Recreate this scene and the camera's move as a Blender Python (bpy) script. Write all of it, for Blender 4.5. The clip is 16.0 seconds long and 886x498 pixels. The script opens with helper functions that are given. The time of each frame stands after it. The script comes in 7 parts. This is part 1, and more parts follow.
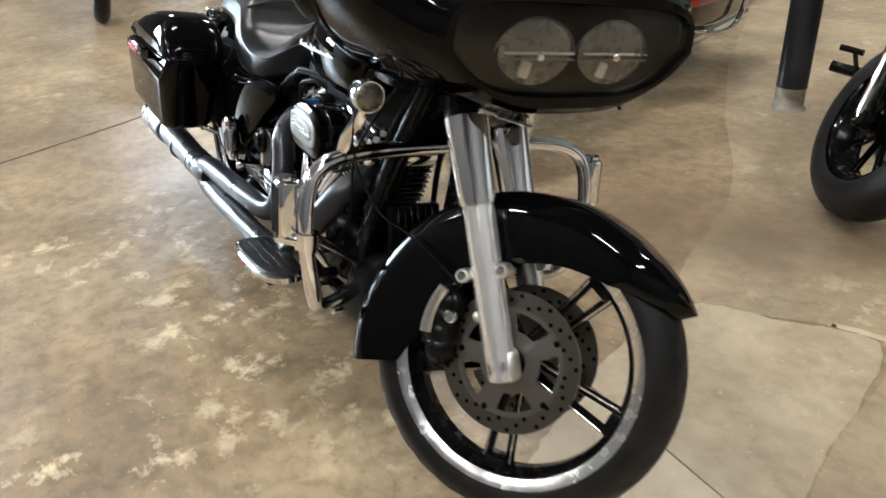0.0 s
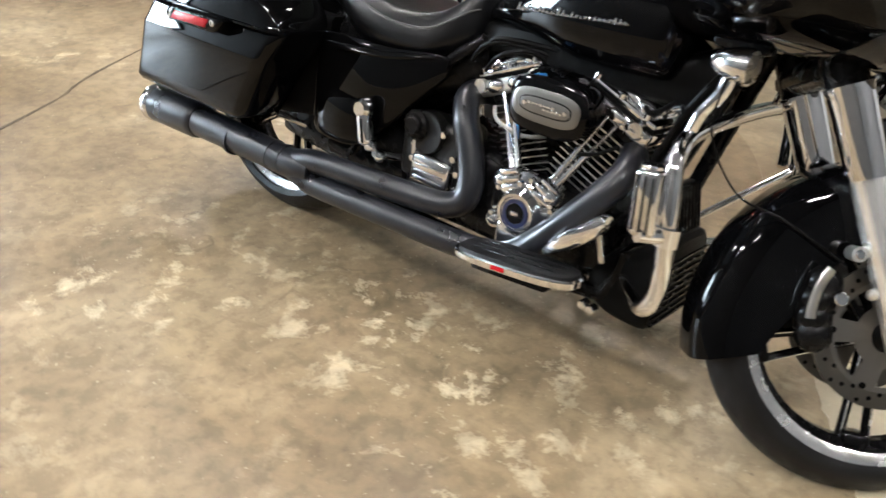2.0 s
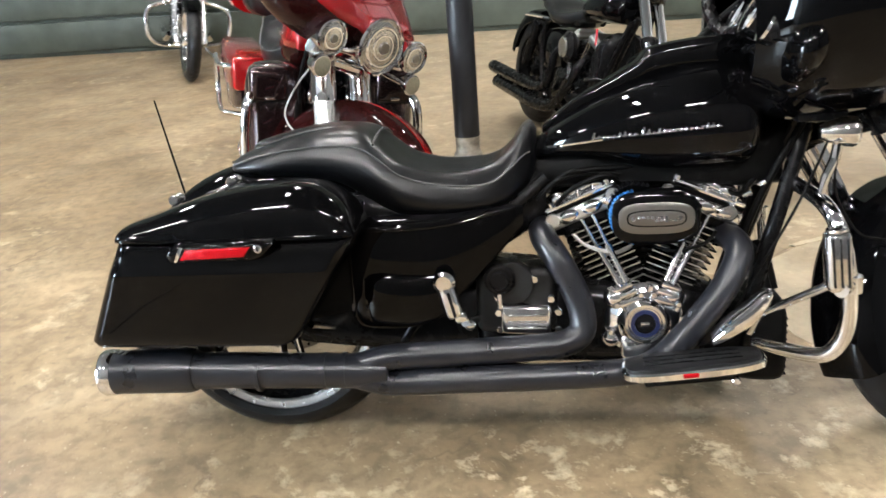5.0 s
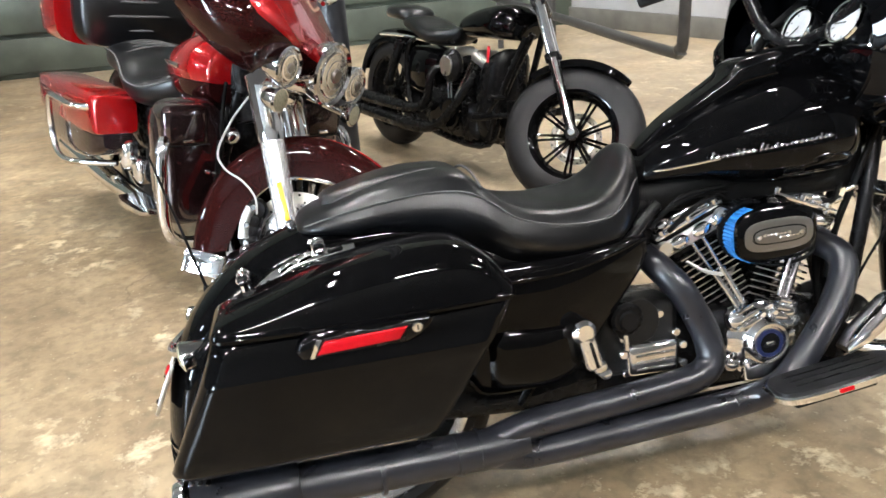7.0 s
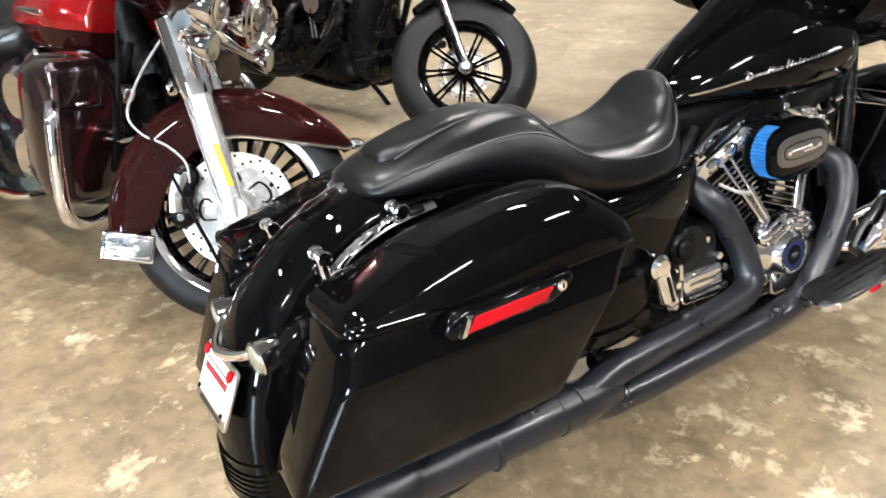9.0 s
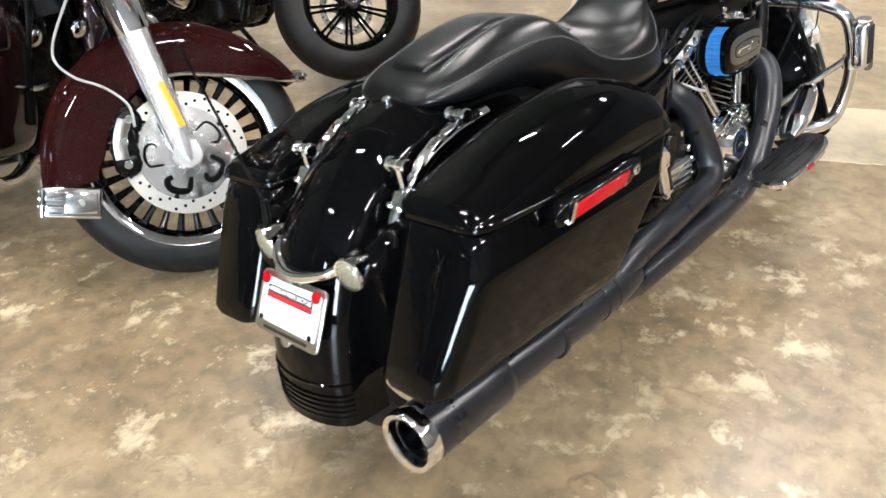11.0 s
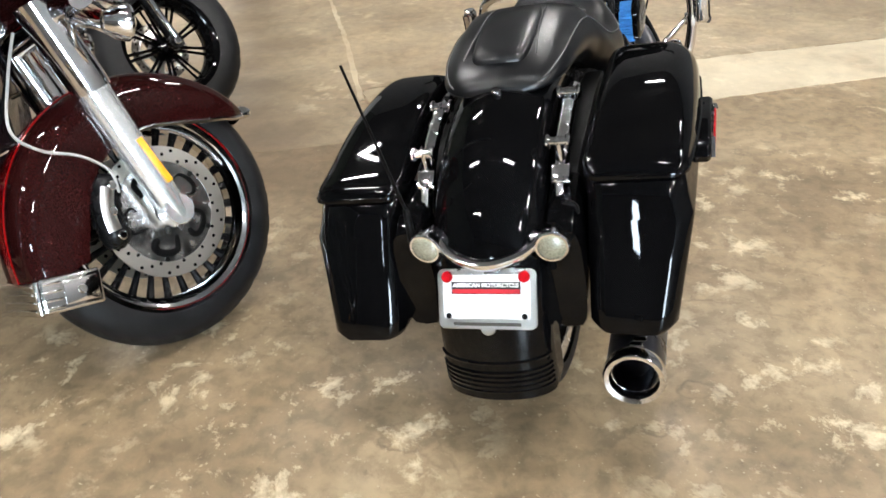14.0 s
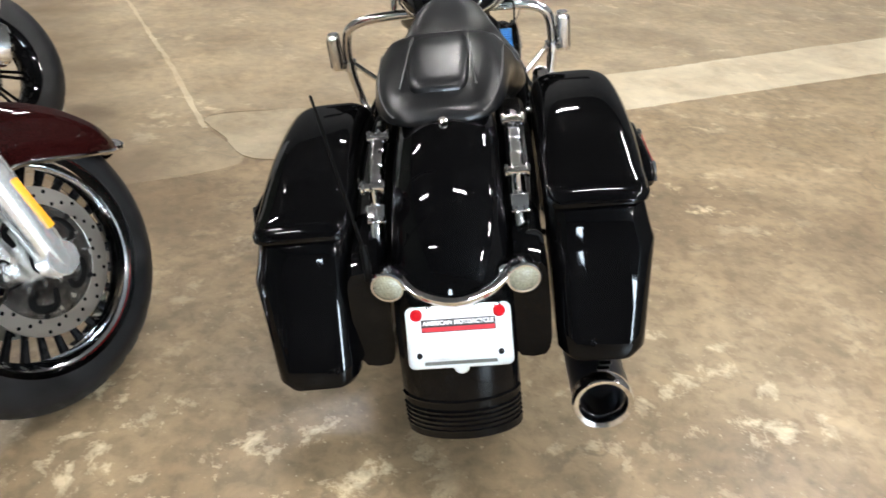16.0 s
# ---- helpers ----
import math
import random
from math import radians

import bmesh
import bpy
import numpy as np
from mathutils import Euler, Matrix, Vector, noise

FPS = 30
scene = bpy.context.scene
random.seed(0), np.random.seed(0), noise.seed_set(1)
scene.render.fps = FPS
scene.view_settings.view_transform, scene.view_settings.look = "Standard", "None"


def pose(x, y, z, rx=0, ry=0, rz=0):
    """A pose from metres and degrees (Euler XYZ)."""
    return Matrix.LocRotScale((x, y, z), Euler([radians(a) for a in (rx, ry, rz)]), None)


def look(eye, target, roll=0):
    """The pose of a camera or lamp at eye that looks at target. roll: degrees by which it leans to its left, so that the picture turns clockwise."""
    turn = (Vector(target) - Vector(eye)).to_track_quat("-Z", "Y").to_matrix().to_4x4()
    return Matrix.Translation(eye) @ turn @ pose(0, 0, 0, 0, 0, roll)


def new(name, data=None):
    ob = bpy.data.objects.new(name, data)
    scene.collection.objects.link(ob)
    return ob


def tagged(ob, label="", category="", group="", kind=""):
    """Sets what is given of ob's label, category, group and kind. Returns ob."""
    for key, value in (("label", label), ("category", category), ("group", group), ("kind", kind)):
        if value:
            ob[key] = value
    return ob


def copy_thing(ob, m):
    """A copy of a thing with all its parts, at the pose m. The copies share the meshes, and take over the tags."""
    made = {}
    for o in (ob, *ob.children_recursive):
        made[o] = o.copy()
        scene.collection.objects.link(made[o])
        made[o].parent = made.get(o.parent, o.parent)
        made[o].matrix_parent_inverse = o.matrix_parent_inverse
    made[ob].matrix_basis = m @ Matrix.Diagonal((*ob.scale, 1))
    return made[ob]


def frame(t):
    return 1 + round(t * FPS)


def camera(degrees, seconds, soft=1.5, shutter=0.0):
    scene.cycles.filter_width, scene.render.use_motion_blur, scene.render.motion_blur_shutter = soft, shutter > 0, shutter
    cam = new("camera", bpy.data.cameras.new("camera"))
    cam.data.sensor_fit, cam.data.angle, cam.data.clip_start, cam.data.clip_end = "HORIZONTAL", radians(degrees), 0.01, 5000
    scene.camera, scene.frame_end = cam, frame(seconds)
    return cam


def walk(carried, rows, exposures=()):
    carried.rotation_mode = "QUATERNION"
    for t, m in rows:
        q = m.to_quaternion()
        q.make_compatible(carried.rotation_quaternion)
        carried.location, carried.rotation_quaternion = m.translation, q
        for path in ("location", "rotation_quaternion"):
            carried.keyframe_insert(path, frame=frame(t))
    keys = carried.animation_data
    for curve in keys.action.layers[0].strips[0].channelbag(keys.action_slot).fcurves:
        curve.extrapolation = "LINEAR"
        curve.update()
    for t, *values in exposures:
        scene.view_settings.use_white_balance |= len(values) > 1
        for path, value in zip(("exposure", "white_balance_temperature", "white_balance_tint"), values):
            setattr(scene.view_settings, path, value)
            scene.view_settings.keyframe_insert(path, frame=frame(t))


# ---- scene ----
cam = camera(57.3, 16.0, 1.5, 0.5)
PATH = [
    (0, (2.538, -0.659, 1.165), (0.986, 0.182, 0.226), -1.6),
    (0.5, (2.343, -0.785, 1.192), (0.855, 0.16, 0.246), -0.3),
    (1, (2.136, -1.02, 1.216), (0.776, 0.081, 0.248), -0.4),
    (1.5, (1.911, -1.219, 1.172), (0.706, 0.007, 0.151), 2.2),
    (2, (1.673, -1.378, 1.114), (0.585, -0.043, 0.098), 2.7),
    (2.5, (1.521, -1.531, 1.128), (0.52, -0.106, 0.145), 1.2),
    (3, (1.384, -1.707, 1.144), (0.477, -0.179, 0.227), -0.0),
    (3.5, (1.222, -1.755, 1.158), (0.448, -0.132, 0.283), -2.3),
    (4, (1.046, -1.761, 1.168), (0.457, -0.042, 0.332), -3.8),
    (6.5, (0.061, -1.509, 1.207), (0.278, 0.33, 0.451), -3.7),
    (7, (-0.094, -1.427, 1.213), (0.284, 0.374, 0.431), -3.9),
    (7.5, (-0.215, -1.257, 1.215), (0.238, 0.509, 0.391), -4.5),
    (8, (-0.328, -1.159, 1.202), (0.265, 0.548, 0.343), -3.5),
    (8.5, (-0.472, -1.103, 1.208), (0.292, 0.514, 0.314), -3.2),
    (9, (-0.544, -1.091, 1.202), (0.321, 0.446, 0.258), -3.0),
    (11.5, (-1.051, -0.786, 1.148), (0.213, 0.338, 0.08), -1.9),
    (12, (-1.164, -0.673, 1.134), (0.144, 0.389, 0.056), -3.6),
    (12.5, (-1.209, -0.54, 1.127), (0.202, 0.387, 0.055), -3.6),
    (13, (-1.295, -0.443, 1.133), (0.228, 0.314, 0.081), -1.3),
    (13.5, (-1.422, -0.341, 1.17), (0.166, 0.293, 0.132), -2.0),
    (14, (-1.431, -0.252, 1.164), (0.205, 0.28, 0.143), -2.2),
    (14.5, (-1.388, -0.13, 1.154), (0.294, 0.336, 0.178), -1.5),
    (15, (-1.375, -0.066, 1.152), (0.343, 0.304, 0.198), 0.0),
    (15.5, (-1.391, 0.005, 1.15), (0.354, 0.201, 0.194), 1.4),
    (16, (-1.417, 0.045, 1.153), (0.331, 0.07, 0.181), 3.1),
]
EXPOSURES = [(0, -0.2), (1, 0.04), (2.5, 0.05), (3.5, 0.12), (4, 0.18), (6.5, 0.42), (9, 0.47), (11.5, 0.02), (12, -0.05), (13, -0.02), (14, -0.02), (15, -0.04), (16, -0.06)]
walk(cam, [(t, look(eye, target, roll)) for t, eye, target, roll in PATH], EXPOSURES)

# ---- light ----
world = bpy.data.worlds.new("hall_air")
world.use_nodes = True
world.node_tree.nodes["Background"].inputs[0].default_value = (0.75, 0.85, 1.0, 1)
world.node_tree.nodes["Background"].inputs[1].default_value = 0.02
scene.world = world


# ---- materials ----
def mat(name, color, rough=0.5, metal=0.0, coat=0.0, vary=0.0, scale=30.0, bump=0.0, bscale=200.0, spec=0.5, rvary=0.0, coat_ior=1.5):
    m = bpy.data.materials.new(name)
    m.use_nodes = True
    nt = m.node_tree
    b = nt.nodes["Principled BSDF"]
    b.inputs["Base Color"].default_value = (*color, 1)
    b.inputs["Roughness"].default_value = rough
    b.inputs["Metallic"].default_value = metal
    b.inputs["Coat Weight"].default_value = coat
    b.inputs["Coat Roughness"].default_value = 0.03
    b.inputs["Coat IOR"].default_value = coat_ior
    b.inputs["Specular IOR Level"].default_value = spec
    if vary or bump or rvary:
        tc = nt.nodes.new("ShaderNodeTexCoord")
        if vary or rvary:
            n = nt.nodes.new("ShaderNodeTexNoise")
            n.inputs["Scale"].default_value = scale
            n.inputs["Detail"].default_value = 6
            nt.links.new(tc.outputs["Object"], n.inputs["Vector"])
        if vary:
            r = nt.nodes.new("ShaderNodeValToRGB")
            r.color_ramp.elements[0].position, r.color_ramp.elements[1].position = 0.3, 0.7
            r.color_ramp.elements[0].color = (*[max(0, c * (1 - vary)) for c in color], 1)
            r.color_ramp.elements[1].color = (*[min(1, c * (1 + vary)) for c in color], 1)
            nt.links.new(n.outputs["Fac"], r.inputs["Fac"])
            nt.links.new(r.outputs["Color"], b.inputs["Base Color"])
        if rvary:
            mr = nt.nodes.new("ShaderNodeMapRange")
            mr.inputs["From Min"].default_value, mr.inputs["From Max"].default_value = 0.3, 0.7
            mr.inputs["To Min"].default_value, mr.inputs["To Max"].default_value = max(0.01, rough - rvary), rough + rvary
            nt.links.new(n.outputs["Fac"], mr.inputs["Value"])
            nt.links.new(mr.outputs["Result"], b.inputs["Roughness"])
        if bump:
            n2 = nt.nodes.new("ShaderNodeTexNoise")
            n2.inputs["Scale"].default_value = bscale
            n2.inputs["Detail"].default_value = 4
            nt.links.new(tc.outputs["Object"], n2.inputs["Vector"])
            bu = nt.nodes.new("ShaderNodeBump")
            bu.inputs["Strength"].default_value = bump
            bu.inputs["Distance"].default_value = 0.002
            nt.links.new(n2.outputs["Fac"], bu.inputs["Height"])
            nt.links.new(bu.outputs["Normal"], b.inputs["Normal"])
    return m


def glow(name, color, strength):
    m = mat(name, color)
    b = m.node_tree.nodes["Principled BSDF"]
    b.inputs["Emission Color"].default_value = (*color, 1)
    b.inputs["Emission Strength"].default_value = strength
    return m


PAINT = mat("black_gloss_paint", (0.0015, 0.0015, 0.0017), 0.25, coat=0.8, vary=0.2, scale=6, spec=0.0, coat_ior=1.31)
LACQUER = mat("black_semi_gloss", (0.0045, 0.0045, 0.0048), 0.25, rvary=0.08, scale=40, spec=0.12)
WRINKLE = mat("black_wrinkle_coat", (0.005, 0.005, 0.005), 0.36, bump=0.5, bscale=900, spec=0.25)
CHROME = mat("chrome", (0.86, 0.86, 0.87), 0.07, metal=1.0, rvary=0.04, scale=25)
ALLOY = mat("brushed_alloy", (0.62, 0.61, 0.58), 0.3, metal=1.0, rvary=0.05, scale=12)
CAST = mat("satin_cast_alloy", (0.86, 0.85, 0.82), 0.36, metal=1.0, rvary=0.05, scale=20)
PEWTER = mat("pewter_grey_plate", (0.20, 0.19, 0.175), 0.35, metal=0.9)
BRIGHTDISC = mat("bright_disc_steel", (0.70, 0.68, 0.63), 0.34, metal=1.0, rvary=0.05, scale=30)
DISC = mat("brake_disc_steel", (0.155, 0.143, 0.125), 0.33, metal=1.0, rvary=0.05, scale=30)
POLISHED = mat("polished_fork_alloy", (0.94, 0.94, 0.93), 0.23, metal=0.82, rvary=0.012, scale=8)
MACHINED = mat("machined_rim", (0.82, 0.82, 0.81), 0.22, metal=1.0, rvary=0.08, scale=40)
EXHAUST = mat("black_ceramic_exhaust", (0.010, 0.0105, 0.0135), 0.31, vary=0.3, scale=14, bump=0.02, bscale=300, rvary=0.05, spec=0.48)
LEATHER = mat("black_leather", (0.0032, 0.0034, 0.0040), 0.30, vary=0.25, scale=12, bump=0.10, bscale=420, rvary=0.02, spec=0.31)
STITCH = mat("grey_stitching", (0.05, 0.05, 0.05), 0.7)
RUBBER = mat("tyre_rubber", (0.0075, 0.0075, 0.0082), 0.46, vary=0.35, scale=18, bump=0.25, bscale=400, rvary=0.1, spec=0.22)
PLASTIC = mat("black_plastic", (0.0035, 0.0035, 0.0035), 0.45, bump=0.2, bscale=600, spec=0.06)
DARK = mat("dark_void", (0.003, 0.003, 0.003), 0.8, spec=0.05)
BLUE = mat("blue_filter", (0.016, 0.14, 0.38), 0.55, vary=0.25, scale=60)
NAVY = mat("dark_blue_ring", (0.007, 0.012, 0.045), 0.35)
SHIELD = mat("deep_maroon_paint", (0.030, 0.016, 0.017), 0.26, metal=0.75, coat=1.0, vary=0.3, scale=400, spec=0.2)
RED = mat("candy_red_paint", (0.27, 0.0025, 0.004), 0.25, metal=0.4, coat=1.0, vary=0.15, scale=400, spec=0.2)
MAROON = mat("dark_maroon_paint", (0.015, 0.0028, 0.0026), 0.3, metal=0.0, coat=0.5, vary=0.3, scale=400, spec=0.0)
REFLECTOR = mat("lamp_reflector", (0.15, 0.14, 0.118), 0.30, metal=0.6, rvary=0.08, scale=60)
LAMPGLASS = mat("fluted_lamp_glass", (0.60, 0.60, 0.57), 0.12, metal=0.85, bump=0.5, bscale=130, rvary=0.06, scale=40)
REDLENS = mat("red_reflector", (0.36, 0.003, 0.008), 0.22, coat=0.15, vary=0.3, scale=900, bump=0.3, bscale=1200, spec=0.2)
AMBER = mat("amber_reflector", (0.85, 0.36, 0.02), 0.2, coat=1.0, bump=0.5, bscale=1200)
LENS = mat("smoked_lens", (0.22, 0.21, 0.15), 0.12, coat=1.0, vary=0.35, scale=350, bump=0.6, bscale=700)
WHITE = mat("white_plate", (0.8, 0.8, 0.8), 0.35, vary=0.05, scale=40)
PRINTRED = mat("red_print", (0.45, 0.01, 0.02), 0.5)
PRINTBLACK = mat("black_print", (0.01, 0.01, 0.01), 0.5)
DIAL = mat("gauge_face", (0.34, 0.345, 0.34), 0.35, vary=0.08, scale=60)
CABLE = mat("grey_cable", (0.34, 0.33, 0.31), 0.4)
STEEL = mat("painted_steel_pipe", (0.035, 0.033, 0.032), 0.45, vary=0.5, scale=14, bump=0.3, bscale=150, rvary=0.12)
POLE = mat("black_post_paint", (0.010, 0.011, 0.014), 0.42, vary=0.4, scale=10, rvary=0.1)
WORN = mat("worn_bare_steel", (0.30, 0.27, 0.22), 0.5, metal=0.5, vary=0.5, scale=22)
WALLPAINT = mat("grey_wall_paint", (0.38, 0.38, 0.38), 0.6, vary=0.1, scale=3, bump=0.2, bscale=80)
# for walls out of view, kept dark so the black bodywork mirrors little
UNSEENWALL = mat("unseen_wall_dark", (0.07, 0.07, 0.07), 0.7, vary=0.15, scale=3, bump=0.2, bscale=80)
WALLBASE = mat("dark_wall_base", (0.12, 0.115, 0.10), 0.6, vary=0.25, scale=5)
WALLGREEN = mat("dark_green_boards", (0.045, 0.055, 0.042), 0.55, vary=0.35, scale=4, bump=0.2, bscale=60)
CEIL = mat("ceiling_panels", (0.05, 0.05, 0.05), 0.8, vary=0.15, scale=2)
TUBE = glow("fluorescent_tube", (1.0, 0.97, 0.945), 580.0)
DAY = glow("daylight_pane", (0.72, 0.87, 1.0), 105.0)
FRAMEM = mat("door_frame_metal", (0.2, 0.2, 0.2), 0.5)

GLASS = bpy.data.materials.new("clear_lens_cover")
GLASS.use_nodes = True
_nt = GLASS.node_tree
_out = _nt.nodes["Material Output"]
_clear, _shine, _mix = _nt.nodes.new("ShaderNodeBsdfTransparent"), _nt.nodes.new("ShaderNodeBsdfGlossy"), _nt.nodes.new("ShaderNodeMixShader")
_clear.inputs[0].default_value = (0.9, 0.9, 0.88, 1)
_shine.inputs["Roughness"].default_value = 0.03
_mix.inputs[0].default_value = 0.03
_nt.links.new(_clear.outputs[0], _mix.inputs[1])
_nt.links.new(_shine.outputs[0], _mix.inputs[2])
_nt.links.new(_mix.outputs[0], _out.inputs["Surface"])


def concrete(name, pale):
    """Polished concrete; pale: 0 the brown stain, 1 the newer light strip."""
    m = bpy.data.materials.new(name)
    m.use_nodes = True
    nt = m.node_tree
    b = nt.nodes["Principled BSDF"]
    tc = nt.nodes.new("ShaderNodeTexCoord")

    def tex(scale, detail, rough=0.55, dist=0.0):
        n = nt.nodes.new("ShaderNodeTexNoise")
        n.inputs["Scale"].default_value, n.inputs["Detail"].default_value = scale, detail
        n.inputs["Roughness"].default_value, n.inputs["Distortion"].default_value = rough, dist
        nt.links.new(tc.outputs["Object"], n.inputs["Vector"])
        return n.outputs["Fac"]

    def ramp(src, stops):
        r = nt.nodes.new("ShaderNodeValToRGB")
        e = r.color_ramp.elements
        while len(e) < len(stops):
            e.new(0.5)
        for k, (p, c) in enumerate(stops):
            e[k].position, e[k].color = p, (*c, 1)
        nt.links.new(src, r.inputs["Fac"])
        return r.outputs["Color"]

    def mix(fac, a, c, mode="MIX"):
        x = nt.nodes.new("ShaderNodeMix")
        x.data_type, x.blend_type = "RGBA", mode
        for val, sock in ((fac, x.inputs["Factor"]), (a, x.inputs["A"]), (c, x.inputs["B"])):
            if isinstance(val, (int, float)):
                sock.default_value = val
            elif isinstance(val, tuple):
                sock.default_value = (*val, 1)
            else:
                nt.links.new(val, sock)
        return x.outputs["Result"]

    def spots(places, core=0.55):
        """A mask of ragged round places (x, y, radius) on the floor."""
        ragged = nt.nodes.new("ShaderNodeVectorMath")
        ragged.operation = "MULTIPLY_ADD"
        wob = nt.nodes.new("ShaderNodeTexNoise")
        wob.inputs["Scale"].default_value, wob.inputs["Detail"].default_value = 4.0, 6
        nt.links.new(tc.outputs["Object"], wob.inputs["Vector"])
        nt.links.new(wob.outputs["Color"], ragged.inputs[0])
        ragged.inputs[1].default_value = (0.30, 0.30, 0)
        nt.links.new(tc.outputs["Object"], ragged.inputs[2])
        out = None
        for x, y, r in places:
            d = nt.nodes.new("ShaderNodeVectorMath")
            d.operation = "DISTANCE"
            nt.links.new(ragged.outputs[0], d.inputs[0])
            d.inputs[1].default_value = (x + 0.15, y + 0.15, 0)
            mr = nt.nodes.new("ShaderNodeMapRange")
            nt.links.new(d.outputs["Value"], mr.inputs["Value"])
            mr.inputs["From Min"].default_value, mr.inputs["From Max"].default_value = r * core, r
            mr.inputs["To Min"].default_value, mr.inputs["To Max"].default_value = 1.0, 0.0
            out = mr.outputs["Result"] if out is None else mix(1.0, out, mr.outputs["Result"], "LIGHTEN")
        return out

    base = ramp(tex(1.1, 5, 0.6, 0.6), [(0.32, (0.185, 0.132, 0.078)), (0.52, (0.272, 0.203, 0.123)), (0.70, (0.365, 0.284, 0.182))])
    cloud = ramp(tex(4.0, 6, 0.6, 0.4), [(0.36, (0.76, 0.755, 0.75)), (0.66, (1.10, 1.09, 1.08))])
    col = mix(1.0, base, cloud, "MULTIPLY")
    patch = ramp(tex(8.5, 12, 0.70, 0.25), [(0.545, (0, 0, 0)), (0.565, (0.4, 0.4, 0.4)), (0.63, (0.95, 0.95, 0.95))])
    area = ramp(tex(1.3, 3, 0.5), [(0.48, (0.05, 0.05, 0.05)), (0.64, (0.8, 0.8, 0.8))])
    area = mix(1.0, area, spots(((0.14, -0.50, 0.30), (0.62, -0.28, 0.30), (0.92, -0.20, 0.22), (-0.16, 0.72, 0.26), (-0.38, 0.48, 0.30), (-0.42, 1.15, 0.30), (1.15, -0.68, 0.32), (0.02, -0.60, 0.26), (-0.25, 0.22, 0.22))), "LIGHTEN")
    pf = mix(1.0, patch, area, "MULTIPLY")
    col = mix(pf, col, (0.56, 0.465, 0.32))
    stain = ramp(tex(2.2, 8, 0.66, 0.5), [(0.30, (0.7, 0.7, 0.7)), (0.40, (0, 0, 0))])
    col = mix(stain, col, (0.15, 0.108, 0.066))
    small = ramp(tex(19, 8, 0.62, 0.3), [(0.40, (0.80, 0.79, 0.78)), (0.50, (1.0, 1.0, 1.0)), (0.62, (1.16, 1.15, 1.13))])
    col = mix(1.0, col, small, "MULTIPLY")
    vor = nt.nodes.new("ShaderNodeTexVoronoi")
    vor.feature = "DISTANCE_TO_EDGE"
    vor.inputs["Scale"].default_value = 0.8
    warp = nt.nodes.new("ShaderNodeTexNoise")
    warp.inputs["Scale"].default_value, warp.inputs["Detail"].default_value = 2.5, 8
    nt.links.new(tc.outputs["Object"], warp.inputs["Vector"])
    add = nt.nodes.new("ShaderNodeVectorMath")
    add.operation = "MULTIPLY_ADD"
    nt.links.new(warp.outputs["Color"], add.inputs[0])
    add.inputs[1].default_value = (0.7, 0.7, 0.7)
    nt.links.new(tc.outputs["Object"], add.inputs[2])
    nt.links.new(add.outputs[0], vor.inputs["Vector"])
    crack = ramp(vor.outputs["Distance"], [(0.0, (0.75, 0.75, 0.75)), (0.0022, (0.5, 0.5, 0.5)), (0.006, (0, 0, 0))])
    where = ramp(tex(1.7, 3, 0.5), [(0.52, (0, 0, 0)), (0.62, (1, 1, 1))])
    col = mix(mix(1.0, crack, where, "MULTIPLY"), col, (0.10, 0.072, 0.045))
    fleck = ramp(tex(70, 3, 0.5), [(0.66, (0, 0, 0)), (0.74, (0.6, 0.6, 0.6))])
    col = mix(fleck, col, (0.52, 0.44, 0.31))
    speck = ramp(tex(38, 4, 0.6), [(0.28, (0.55, 0.55, 0.55)), (0.36, (0, 0, 0))])
    col = mix(speck, col, (0.12, 0.085, 0.055))
    if pale:
        worn = ramp(tex(2.6, 7, 0.6, 0.4), [(0.36, (0.28 * pale,) * 3), (0.60, (0.62 * pale,) * 3)])
        col = mix(worn, col, (0.66, 0.585, 0.43))
    damp = spots([(0.80 + 0.26 * k, 1.10 + 0.148 * k, 0.36) for k in range(13)], 0.1)
    col = mix(mix(1.0, damp, (0.78, 0.78, 0.78), "MULTIPLY"), col, (0.115, 0.080, 0.047))
    nt.links.new(col, b.inputs["Base Color"])
    ro = nt.nodes.new("ShaderNodeMapRange")
    nt.links.new(tex(3.0, 6), ro.inputs["Value"])
    ro.inputs["From Min"].default_value, ro.inputs["From Max"].default_value = 0.3, 0.7
    ro.inputs["To Min"].default_value, ro.inputs["To Max"].default_value = 0.31, 0.46
    nt.links.new(ro.outputs["Result"], b.inputs["Roughness"])
    b.inputs["Specular IOR Level"].default_value = 0.42
    bu = nt.nodes.new("ShaderNodeBump")
    bu.inputs["Strength"].default_value, bu.inputs["Distance"].default_value = 0.25, 0.003
    nt.links.new(tex(25, 6), bu.inputs["Height"])
    nt.links.new(bu.outputs["Normal"], b.inputs["Normal"])
    return m


FLOOR = concrete("stained_concrete", 0)
STRIP = concrete("pale_concrete", 1.15)
BAY = concrete("clean_concrete", 0.32)
WORNBAY = concrete("worn_concrete", 0.75)
SEAM = mat("floor_joint_filler", (0.10, 0.075, 0.05), 0.7, vary=0.4, scale=9)


# ---- building blocks ----
def mesh():
    return bmesh.new()


def part(name, bm, material, parent, label="", smooth=38):
    bmesh.ops.recalc_face_normals(bm, faces=bm.faces)
    lim = radians(smooth)
    for f in bm.faces:
        f.smooth = True
    for e in bm.edges:
        if len(e.link_faces) == 2 and e.calc_face_angle(0) > lim:
            e.smooth = False
    me = bpy.data.meshes.new(name)
    bm.to_mesh(me)
    bm.free()
    me.materials.append(material)
    ob = new(name, me)
    ob.parent = parent
    return tagged(ob, label)


def thing(name, m, label, category, group="", kind=""):
    ob = new(name)
    ob.empty_display_size = 0.1
    ob.matrix_basis = m
    return tagged(ob, label, category, group, kind)


